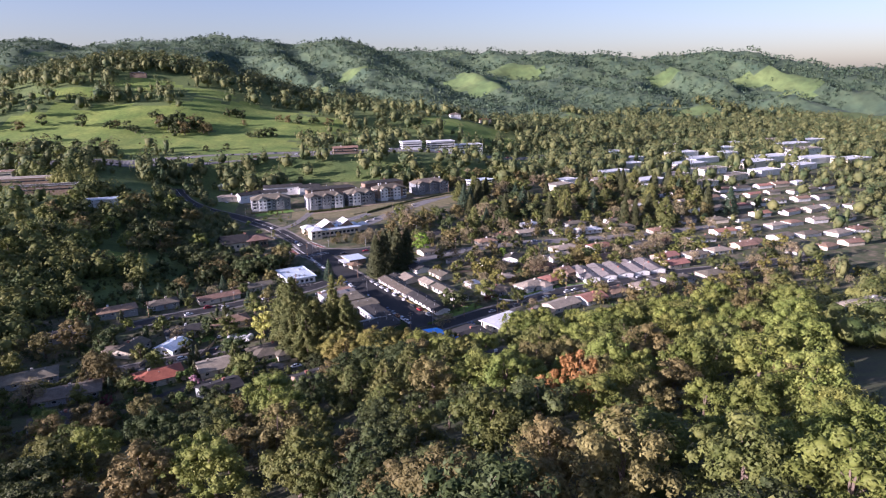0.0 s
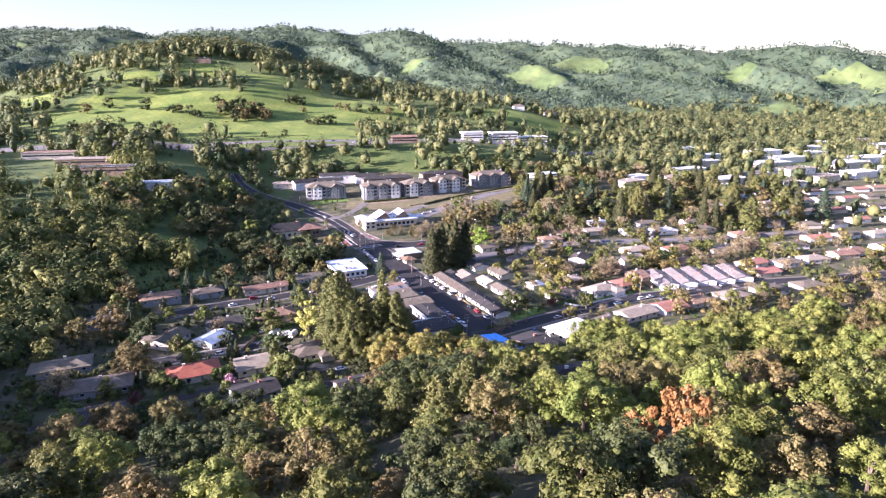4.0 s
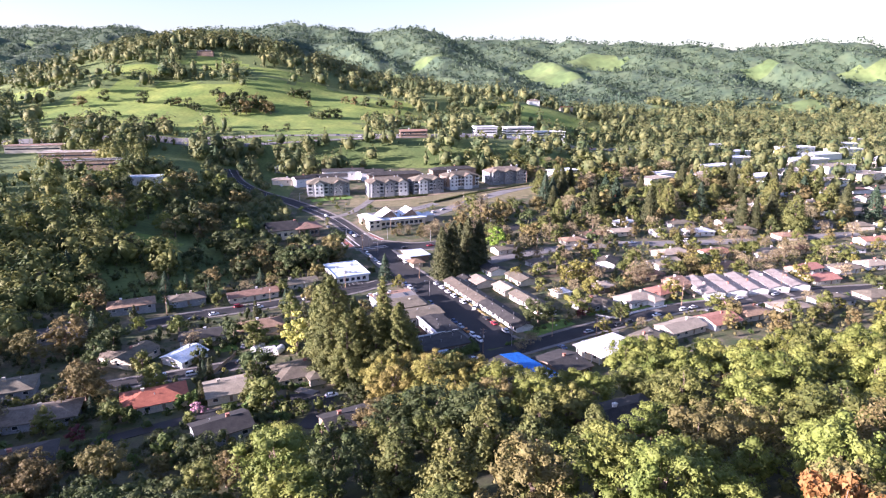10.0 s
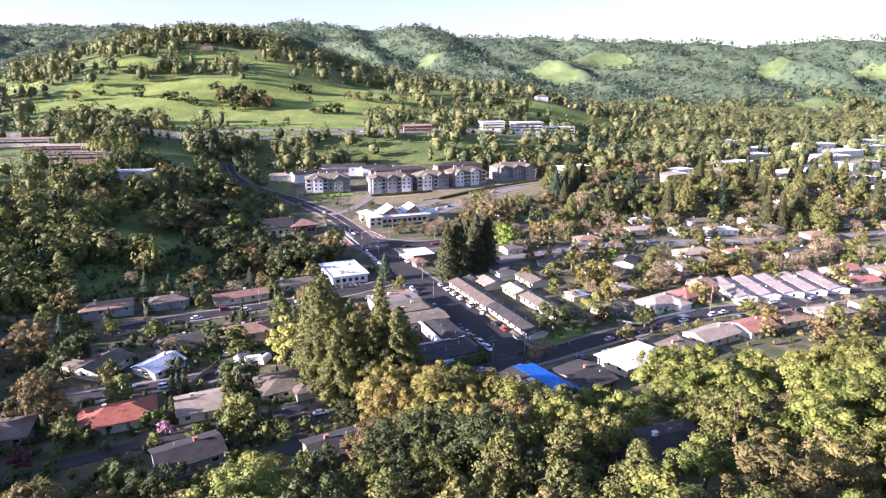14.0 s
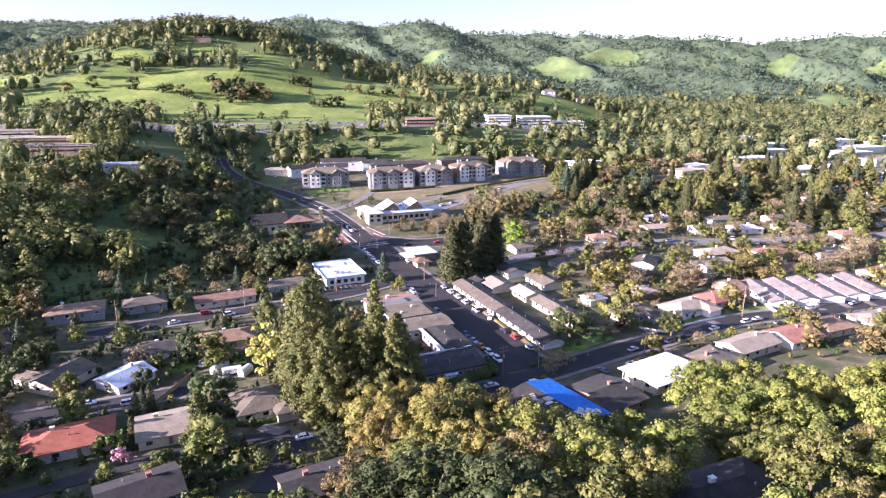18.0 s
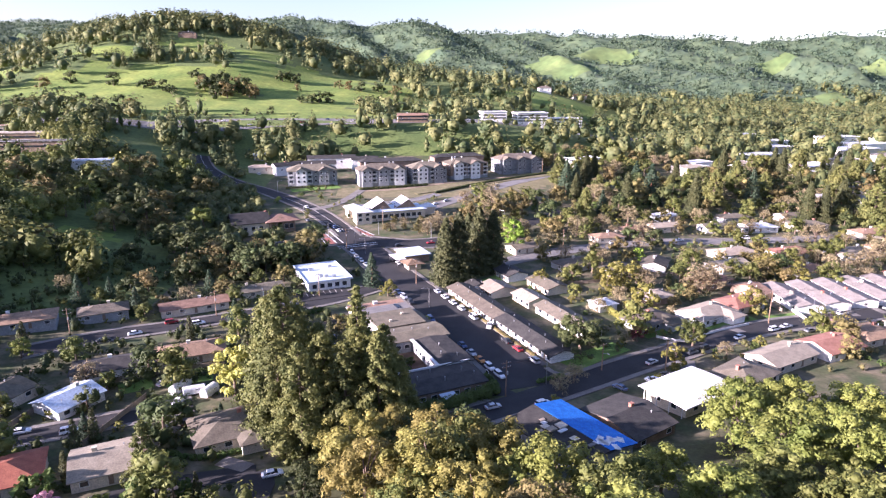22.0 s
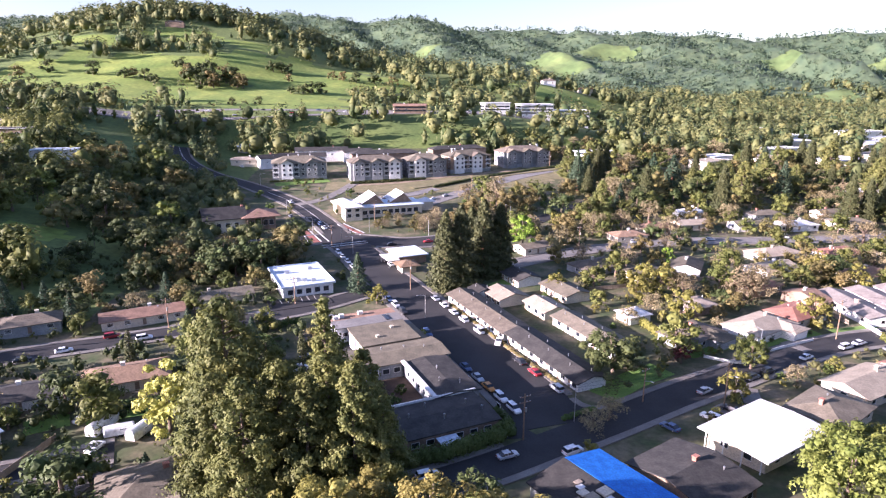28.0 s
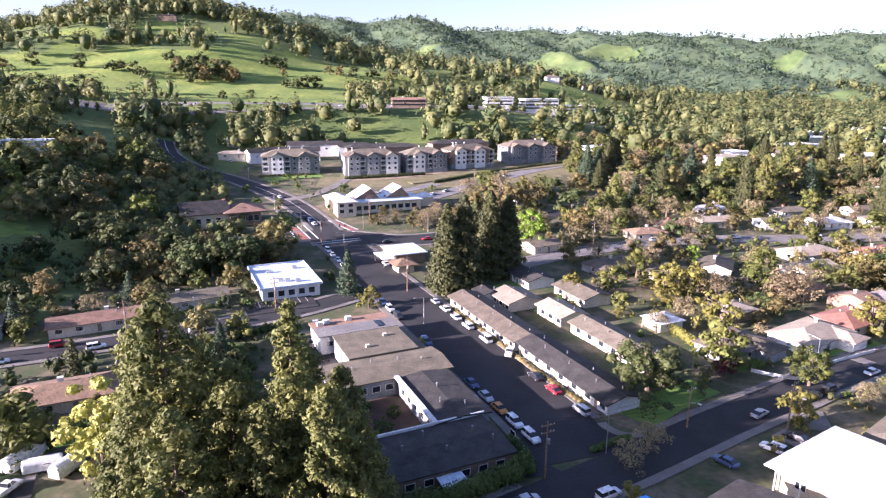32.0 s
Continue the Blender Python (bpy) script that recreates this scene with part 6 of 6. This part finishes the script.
for v, col, kind in [(-1.8, "blue", "sedan"), (-8.6, "silver", "sedan"), (-14.4, "orange", "sedan"), (-20.6, "white", "suv"), (-26.6, "white", "suv"), (24, "blue", "suv"), (44.5, "black", "suv"), (51.6, "silver", "suv"), (58, "blue", "sedan"),
                     (101.4, "white", "sedan"), (109.5, "white", "sedan"), (117, "silver", "sedan"), (124, "white", "suv")]:
    x, y = st(17.3, v)
    car(x, y, 110 + 180, col, kind)
for v, col, kind in [(52.5, "silver", "sedan"), (45.1, "white", "sedan"), (37.5, "white", "sedan"), (30, "white", "suv"), (19.5, "white", "van"), (-4.6, "black", "sedan"), (-11.8, "red", "sedan"), (-22, "silver", "suv"), (98, "white", "sedan"), (104.5, "black", "suv")]:
    x, y = st(32.4, v)
    car(x, y, 110, col, kind)
x, y = st(33.6, 9.5)
car(x, y, 75, "white", "pickup", "white pickup truck pulled in across the pavement")
for x, y, a, col, kind in [(74, 110.5, 30, "silver", "sedan"), (96, 120, 25, "black", "suv"), (90, 117, 27, "grey", "suv"), (69, 97.5, 125, "white", "suv"), (75.5, 101, 125, "black", "sedan"), (58, 94, 120, "blue", "sedan"), (20.5, 85.5, 20, "silver", "sedan"), (4, 79.5, 18, "white", "suv"),
                           (-76, 155, 25, "white", "suv"), (-95, 147, 28, "white", "sedan"), (-86, 157, 25, "red", "suv"), (-103, 141, 32, "black", "sedan"), (-54, 165.5, 25, "white", "sedan"), (-45, 172, 25, "grey", "sedan"), (-32, 106, 20, "silver", "sedan"),
                           (-86, 82.5, 22, "white", "suv"), (-98, 83, 20, "white", "sedan"), (-70, 92, 22, "black", "sedan"), (-57, 84, 20, "black", "suv"), (-72, 108, 60, "silver", "sedan"), (128, 134, 20, "white", "suv"), (134, 136.5, 18, "white", "sedan"), (140, 132, 16, "grey", "sedan"),
                           (163, 147.5, 12, "white", "suv"), (185, 152, 18, "silver", "sedan"), (112, 128, 25, "white", "sedan"), (-17, 162, 20, "red", "sedan"), (-22, 168, 20, "silver", "sedan"), (-26, 138, 20, "blue", "sedan"), (-27, 131, 20, "white", "suv"),
                           (-37, 289, 115, "white", "sedan"), (-40, 296, 115, "blue", "suv"), (-43, 301, 115, "black", "sedan"), (-57, 312, 115, "grey", "sedan"), (-3, 258, 20, "black", "sedan"), (14, 262, 195, "red", "sedan"), (-62, 345, 115, "white", "sedan"), (-112, 444, 125, "white", "sedan"),
                           (22, 350, 45, "white", "sedan"), (30, 358, 45, "silver", "sedan"), (52, 384, 45, "black", "sedan"), (72, 404, 45, "white", "suv"), (66, 250, 25, "white", "sedan"), (112, 256, 10, "silver", "suv"), (150, 259, 0, "white", "sedan"), (188, 260, 0, "white", "van"), (34, 86, 25, "white", "suv"),
                           (-60, 30.5, 30, "white", "sedan"), (-32, 58, 20, "white", "sedan")]:
    car(x, y, a, col, kind)
line, _ = LINES["freeway"]
for k in range(0, len(line) - 2, 6):
    d = (line[k + 1] - line[k]).normalized()
    s_ = 6 if k % 12 else -6
    x, y = line[k].x - d.y * s_, line[k].y + d.x * s_
    car(x, y, math.degrees(math.atan2(d.y, d.x)) + (180 if s_ > 0 else 0), ["white", "silver", "black", "red", "blue"][k % 5], ["sedan", "suv", "van"][k % 3], ["white", "silver", "black", "red", "blue"][k % 5] + " vehicle on the pale freeway", "freeway traffic", gz(x, y) + 0.55)


# trailers and tank in the side yard
def trailer(x, y, deg, length, w, h, label, name="camper_trailer"):
    e = new(name)
    e.matrix_basis = Matrix.Translation((x, y, gz(x, y) + 0.05)) @ Matrix.Rotation(radians(deg), 4, "Z")
    sec = []
    for xx, k in ((-length / 2, 0.9), (-length / 2 + 0.3, 1.0), (length / 2 - 0.3, 1.0), (length / 2, 0.9)):
        sec.append([(xx, w / 2 * k * math.cos(a) if a > -0.1 and a < 3.3 else 0, 0.6 + h * k * (0.55 + 0.45 * math.sin(a)) if a > -0.1 else 0.6) for a in [math.pi * q / 8 for q in range(9)]] + [(xx, -w / 2 * k, 0.55), (xx, w / 2 * k, 0.55)])
    put("body", loft(sec).make("body", M["roof_white"]), e)
    for a in (-0.5, 0.5):
        for b in (-1, 1):
            g = Geo()
            g.tube((a, b * (w / 2 - 0.25), 0.35), (a, b * (w / 2 - 0.05), 0.35), 0.35, 0.35, 10)
            put("wheel", g.make("wheel", M["black"]), e)
    window_part(e, 1.2, 0.6, Matrix.Translation((length * 0.15, -w / 2 * 0.99, 0.6 + h * 0.5)) @ Matrix.Rotation(math.pi, 4, "Z"))
    return tagged(e, label, "trailer")


trailer(-66, 104, 75, 8, 2.6, 2.5, "white rounded camper trailer in the side yard")
trailer(-61.5, 101.5, 20, 6, 2.4, 2.0, "pale blue-white covered trailer in the side yard")
trailer(-57, 100.5, 70, 5.5, 2.6, 2.3, "white dome-roofed trailer in the side yard")
car(-64, 95.5, 75, "white", "pickup", "white pickup truck beside the camper trailers", "parked cars")


# ---------------------------------------------------------------- poles and wires
def utility_pole(x, y, h, deg, arms=2, lamp=False, label="weathered wooden utility pole with crossarms"):
    z = gz(x, y)
    e = new("utility_pole")
    e.matrix_basis = Matrix.Translation((x, y, z - 0.4)) @ Matrix.Rotation(radians(deg), 4, "Z")
    g = Geo()
    g.tube((0, 0, 0), (0, 0, h + 0.4), 0.19, 0.12, 8)
    put("pole", g.make("pole", M["pole"]), e)
    for k in range(arms):
        zz = h - 0.3 - 1.3 * k
        g = Geo()
        g.box(-1.3, 1.3, -0.18, -0.06, zz, zz + 0.14)
        arm = put("crossarm", g.make("crossarm", M["pole"]), e)
        for q in (-1.2, 0.5, 1.2):
            if "insulator" not in CARS:
                g = Geo()
                g.tube((0, -0.12, 0.14), (0, -0.12, 0.36), 0.06, 0.04, 6)
                CARS["insulator"] = g.make("insulator", M["trim"])
            put("insulator", CARS["insulator"], arm, at=Matrix.Translation((q, 0, zz)))
    if lamp:
        g = Geo()
        g.tube((0, 0, h - 3), (0, -1.8, h - 2.4), 0.05, 0.04, 6)
        g.box(-0.14, 0.14, -2.5, -1.7, h - 2.46, h - 2.3)
        put("lamp_head", g.make("lamp_head", M["steel"]), e)
    else:
        g = Geo()
        g.tube((0.1, -0.4, h - 3.6), (0.1, -0.4, h - 2.6), 0.24, 0.24, 8)
        put("transformer", g.make("transformer", M["steel"]), e)
    tagged(e, label, "utility pole", "wooden poles along the streets")
    return Vector((x, y, z + h - 0.3))


def wire(a, b, sag=0.8, off=0.0):
    d = (b - a).normalized()
    n0 = Vector((-d.y, d.x, 0)).normalized()
    n = n0 * off
    g = Geo()
    pts = [a + n + (b - a) * (k / 12) - Vector((0, 0, sag * 4 * (k / 12) * (1 - k / 12))) for k in range(13)]
    v = [p + 0.022 * c for p in pts for c in (n0, Vector((0, 0, 1)), -n0, Vector((0, 0, -1)))]
    g.add(v, [(4 * k + j, 4 * k + (j + 1) % 4, 4 * k + 4 + (j + 1) % 4, 4 * k + 4 + j) for k in range(12) for j in range(4)])
    put("power_line", g.make("power_line", M["black"]), label="thin dark overhead power line between the poles", category="power line")


P1 = [utility_pole(25, 92, 11, 20), utility_pole(75, 103, 11.5, 30, 2, True), utility_pole(130, 141, 12.5, 25, 1, False, "tall sunlit wooden utility pole"), utility_pole(192, 159, 11, 15)]
P2 = [utility_pole(4, 196, 12, 20, 2), utility_pole(40, 228, 11, 30), utility_pole(82, 247, 11, 25), utility_pole(135, 262, 11, 5)]
P3 = [utility_pole(-116, 146, 10, 30), utility_pole(-72, 164, 10, 25), utility_pole(-36, 183, 10, 25), P2[0]]
P4 = [utility_pole(-30, 255, 11, 20), utility_pole(-12, 304, 11, 20), utility_pole(48, 372, 11, 40), utility_pole(118, 452, 12, 40)]
P5 = [utility_pole(57, 107, 9, 30, 1, True), utility_pole(-50, 50, 9, 25)]
for chain in (P1, P2, P3[:3], P4):
    for a, b in zip(chain, chain[1:]):
        for off in (-1.1, 0.0, 1.1):
            wire(a, b, 1.0, off)
wire(P3[2], P2[0], 0.8), wire(P1[0], P5[0], 0.5)


def street_lamp(x, y, h, deg, signal=False):
    e = new("traffic_light" if signal else "street_lamp")
    e.matrix_basis = Matrix.Translation((x, y, gz(x, y))) @ Matrix.Rotation(radians(deg), 4, "Z")
    g = Geo()
    g.tube((0, 0, -0.3), (0, 0, h), 0.12, 0.07, 8)
    put("pole", g.make("pole", M["steel"]), e)
    g = Geo()
    g.tube((0, 0, h - 0.1), (0, -2.4 if not signal else -5.5, h + 0.2), 0.06, 0.04, 6)
    put("arm", g.make("arm", M["steel"]), e)
    if signal:
        for q in (-3.2, -5.4):
            g = Geo()
            g.box(-0.18, 0.18, q - 0.18, q + 0.18, h - 0.75, h + 0.25)
            for k in range(3):
                g.tube((0.18, q, h + 0.08 - k * 0.33), (0.3, q, h + 0.08 - k * 0.33), 0.12, 0.12, 8)
            put("signal_head", g.make("signal_head", M["black"]), e)
    else:
        g = Geo()
        g.box(-0.16, 0.16, -3.1, -2.3, h + 0.1, h + 0.26)
        put("lamp_head", g.make("lamp_head", M["steel"]), e)
    tagged(e, "grey steel traffic light on a long arm" if signal else "grey steel street lamp with a single arm", "traffic light" if signal else "street lamp")


for x, y, a, sg in [(-26, 260, 100, True), (-42, 283, 280, True), (-14, 281, 190, True), (-52, 264, 20, True), (-20, 246, 290, False), (15, 274, 200, False), (-60, 318, 110, False), (-88, 390, 110, False), (60, 300, 230, False), (38, 99, 200, False), (8, 167, 290, False), (100, 131, 200, False), (-55, 168, 200, False), (150, 146, 190, False)]:
    street_lamp(x, y, 7.5 if sg else 8, a, sg)

# ---------------------------------------------------------------- crosswalks and lane paint
for a, b in [((-47, 281), (-41, 263)), ((-45, 288), (-36, 266)), ((-42, 289), (-32.5, 266)), ((-31, 296), (-18, 276)), ((-28, 298), (-16.5, 280)), ((-34, 256), (-14, 263)), ((-35, 259), (-15, 266))]:
    put("crosswalk_line", ribbon([a, ((a[0] + b[0]) / 2, (a[1] + b[1]) / 2), b], 0.3, -0.3, 0.20, 0.03).make("crosswalk_line", M["paint_white"]), label="white painted crosswalk line", category="road marking", kind="structure")
put("crosswalk", ribbon([(-46.2, 284), (-41.5, 274), (-37.8, 265)], 1.5, -1.5, 0.175, 0.02).make("crosswalk", M["brick_red"]), label="red brick crosswalk panel", category="road marking", kind="structure")
put("crosswalk", ribbon([(-29.6, 297), (-23.5, 287), (-17.4, 278)], 1.0, -1.0, 0.175, 0.02).make("crosswalk", M["brick_red"]), label="red brick crosswalk panel", category="road marking", kind="structure")
for off in (-0.15, 0.15):
    put("lane_line", ribbon([(-34, 290), (-38, 300), (-60, 344), (-95, 390), (-128, 415), (-150, 440), (-165, 475)], off + 0.06, off - 0.06, 0.15, 0.01).make("lane_line", M["paint_white"]), label="painted centre line", category="road marking", kind="structure")


# ---------------------------------------------------------------- hedges, lawns, fences, banks
def hedge(pts, w, h, mat="hedge", label="dense clipped green garden hedge", size=0.42, dens=20):
    line = smooth_line(pts, 1.5)
    r = np.random.RandomState(int(abs(pts[0][0] * 13 + pts[0][1])))
    c, nn = [], []
    for p, q in zip(line, line[1:]):
        d = (q - p)
        n = Vector((-d.y, d.x)).normalized()
        for k in range(int(d.length * dens * (h + w) / 2) + 1):
            t, a = r.uniform(), r.uniform(0, math.pi)
            u, z = math.cos(a) * w / 2 * r.uniform(0.7, 1.1), abs(math.sin(a)) ** 0.6 * h * r.uniform(0.75, 1.08)
            x, y = p.x + d.x * t + n.x * u, p.y + d.y * t + n.y * u
            c.append((x, y, gz(x, y) + z))
            nn.append((n.x * math.cos(a), n.y * math.cos(a), math.sin(a) + 0.1))
    v, f = quads(r, np.array(c), np.array(nn), size, True)
    mid = np.array([(p.x, p.y, gz(p.x, p.y) + 0.42 * h) for p in line[::1]])
    v, f = joined((v, f), lumps(r, mid, np.tile([[max(0.45 * w, 0.9), max(0.45 * w, 0.9), 0.5 * h]], (len(mid), 1))))
    put("hedge", fast_mesh("hedge", v, f, [M[mat]]), label=label, category="hedge")


hedge([st(-16, -36.5), st(-8, -38.6), st(0, -38), st(8, -36.6), st(11, -34.5)], 3.4, 4.0, label="tall green hedge along the street side")
hedge([st(11, -36), st(12.4, -32), st(12.6, -27)], 2.8, 2.6)
hedge([(76, 168), (76.5, 155), (78, 143)], 2.6, 2.6, "yellow", "yellow-green hedge beside the low terraces")
hedge([(-58, 70), (-50, 67), (-40, 70), (-33, 72)], 1.6, 1.4)
hedge([(-70, 112), (-58, 116), (-48, 121)], 2.4, 2.0)
hedge([(-48, 145), (-40, 150), (-36, 142), (-34, 134)], 2.8, 3.0, label="bulky green hedge round the yard")
hedge([(-42, 160), (-32, 165)], 2.2, 2.4)
hedge([(36, 100), (44, 104)], 1.6, 1.2)
hedge([st(34.8, -20), st(34.6, 0), st(34.9, 20), st(35, 45)], 0.9, 0.9, "olive", "low brown planting along the terrace front", 0.3)
hedge([(-30, 395), (0, 403), (20, 409)], 2.5, 2.0, "oak_dark", "dark planting along the retaining bank")
hedge([(25, 383), (60, 412), (100, 438), (128, 455)], 2.6, 1.8, "oak_dark", "dark planting along the retaining bank")
hedge([(-84, 402), (-66, 406), (-50, 409)], 1.8, 1.5, "oak_dark", "dark hedge below the apartments")


def patch(pts, left, right, mat, label, name="lawn", lift=0.09):
    put(name, ribbon(pts, left, right, lift, 0.3).make(name, M[mat]), label=label, category=name.replace("_", " "), kind="structure")


patch([(49, 110), (58, 117), (70, 124)], 5, -3, "lawn", "shaded green lawn at the street corner")
patch([(100, 137), (115, 143), (128, 146)], 2.5, -2.5, "lawn", "green front lawn")
patch([(133, 146), (150, 149), (175, 153), (205, 162)], 2.5, -2.5, "lawn", "bright green front lawns before the white houses")
patch([(80, 133), (94, 139)], 3.5, -2.5, "lawn", "green front lawn")
patch([(-72, 110), (-60, 114)], 4, -4, "lawn", "green back lawn")
patch([(-84, 106), (-76, 110)], 3, -4, "lawn", "green back lawn")
patch([(24, 190), (33, 196), (44, 205)], 3.5, -3, "lawn", "green verge under the redwoods")
patch([(46, 175), (52, 160), (57, 146)], 3, -1.5, "lawn", "narrow lawn between the terraces")
patch([st(34.6, -24), st(34.6, 10), st(34.6, 48)], 0.9, -1.2, "dirt", "brown mulch strip along the terrace", "planting_strip")
patch([(-80, 396), (-60, 403), (-46, 408)], 4, -6, "lawn", "shaded lawn below the apartments")
patch([(-33, 391), (0, 398), (38, 419), (80, 437), (122, 452)], 2, -2, "dirt", "pale dirt track on the terraced bank", "bank")
patch([(10, 382), (40, 400), (80, 424), (125, 446)], 3.2, -3.2, "straw", "dry grass on the terraced bank", "bank", 0.5)
patch([(-35, 340), (-20, 352), (6, 362), (26, 380)], 4, -4, "asphalt_pale", "pale access road behind the office", "access_road", 0.2)
patch([(-28, 398), (-36, 372), (-46, 350), (-58, 340)], 3.2, -3.2, "concrete", "pale concrete drive up to the apartments", "access_road", 0.24)
patch([(78, 97), (74, 104)], 2.4, -2.4, "concrete", "pale concrete driveway", "driveway", 0.2)
patch([(86, 112), (83, 104)], 2.2, -2.2, "concrete", "pale concrete driveway", "driveway", 0.2)
patch([(113, 140), (116, 133)], 1.8, -1.8, "concrete", "pale concrete driveway", "driveway", 0.2)
for hx, hy in ROWS:
    patch([(hx + 3, hy - 19.5), (hx + 3, hy - 14)], 1.5, -1.5, "concrete", "pale concrete driveway", "driveway", 0.2)
patch([(-45, 66), (-38, 62)], 2, -2, "concrete", "pale concrete driveway", "driveway", 0.2)
patch([(-64, 73), (-60, 90)], 2.2, -2.2, "concrete", "long pale driveway beside the grey house", "driveway", 0.2)
patch([(-28, 150), (-20, 155), (-13, 140), (-18, 128)], 5, -5, "asphalt", "dark asphalt yard behind the buildings", "parking_lot", 0.1)


def fence(pts, h, mat, label, step=2.4):
    """Posts, two rails and boards along a line; each a part."""
    line = smooth_line(pts, step)
    e = new("fence")
    e.location = (line[0].x, line[0].y, gz(line[0].x, line[0].y))
    o = e.location.copy()
    for p in line:
        g = Geo()
        z = gz(p.x, p.y)
        g.box(p.x - o.x - 0.07, p.x - o.x + 0.07, p.y - o.y - 0.07, p.y - o.y + 0.07, z - o.z - 0.3, z - o.z + h + 0.1)
        put("post", g.make("post", M[mat]), e)
    for p, q in zip(line, line[1:]):
        a, b = Vector((p.x, p.y, gz(p.x, p.y))) - o, Vector((q.x, q.y, gz(q.x, q.y))) - o
        n = Vector((-(q - p).y, (q - p).x, 0)).normalized() * 0.03
        g = Geo()
        v = []
        for c in (a, b):
            v += [c - n + Vector((0, 0, 0.1)), c + n + Vector((0, 0, 0.1)), c + n + Vector((0, 0, h)), c - n + Vector((0, 0, h))]
        g.add(v, [(0, 1, 2, 3)[::-1], (4, 5, 6, 7), (0, 4, 5, 1)[::-1], (1, 5, 6, 2)[::-1], (2, 6, 7, 3)[::-1], (3, 7, 4, 0)[::-1]])
        put("panel", g.make("panel", M[mat]), e)
    tagged(e, label, "fence")


fence([(84, 131), (92, 126), (101, 131)], 1.0, "trim", "low white fence round the front lawn")
fence([(101, 131.5), (110, 135.5), (122, 140)], 1.0, "trim", "low white fence along the pavement")
fence([(146, 150), (145.2, 142)], 1.5, "trim", "white wall beside the narrow white house")
fence([(-80, 74), (-74, 100)], 1.7, "fence", "weathered board fence between the yards")
fence([(-104, 78), (-99, 100), (-94, 112)], 1.7, "fence", "weathered board fence between the yards")
fence([(-54, 100), (-48, 118)], 1.7, "fence", "weathered board fence between the yards")
fence([(141, 176), (142, 152)], 1.6, "fence", "brown board fence beside the white house")
fence([(66, 190), (100, 196), (128, 202)], 1.6, "fence", "brown board fence behind the gardens")
fence([(150, 200), (180, 210), (215, 212)], 1.6, "fence", "brown board fence behind the gardens")
fence([(-96, 106), (-74, 116), (-56, 120)], 1.7, "fence", "weathered board fence behind the houses")
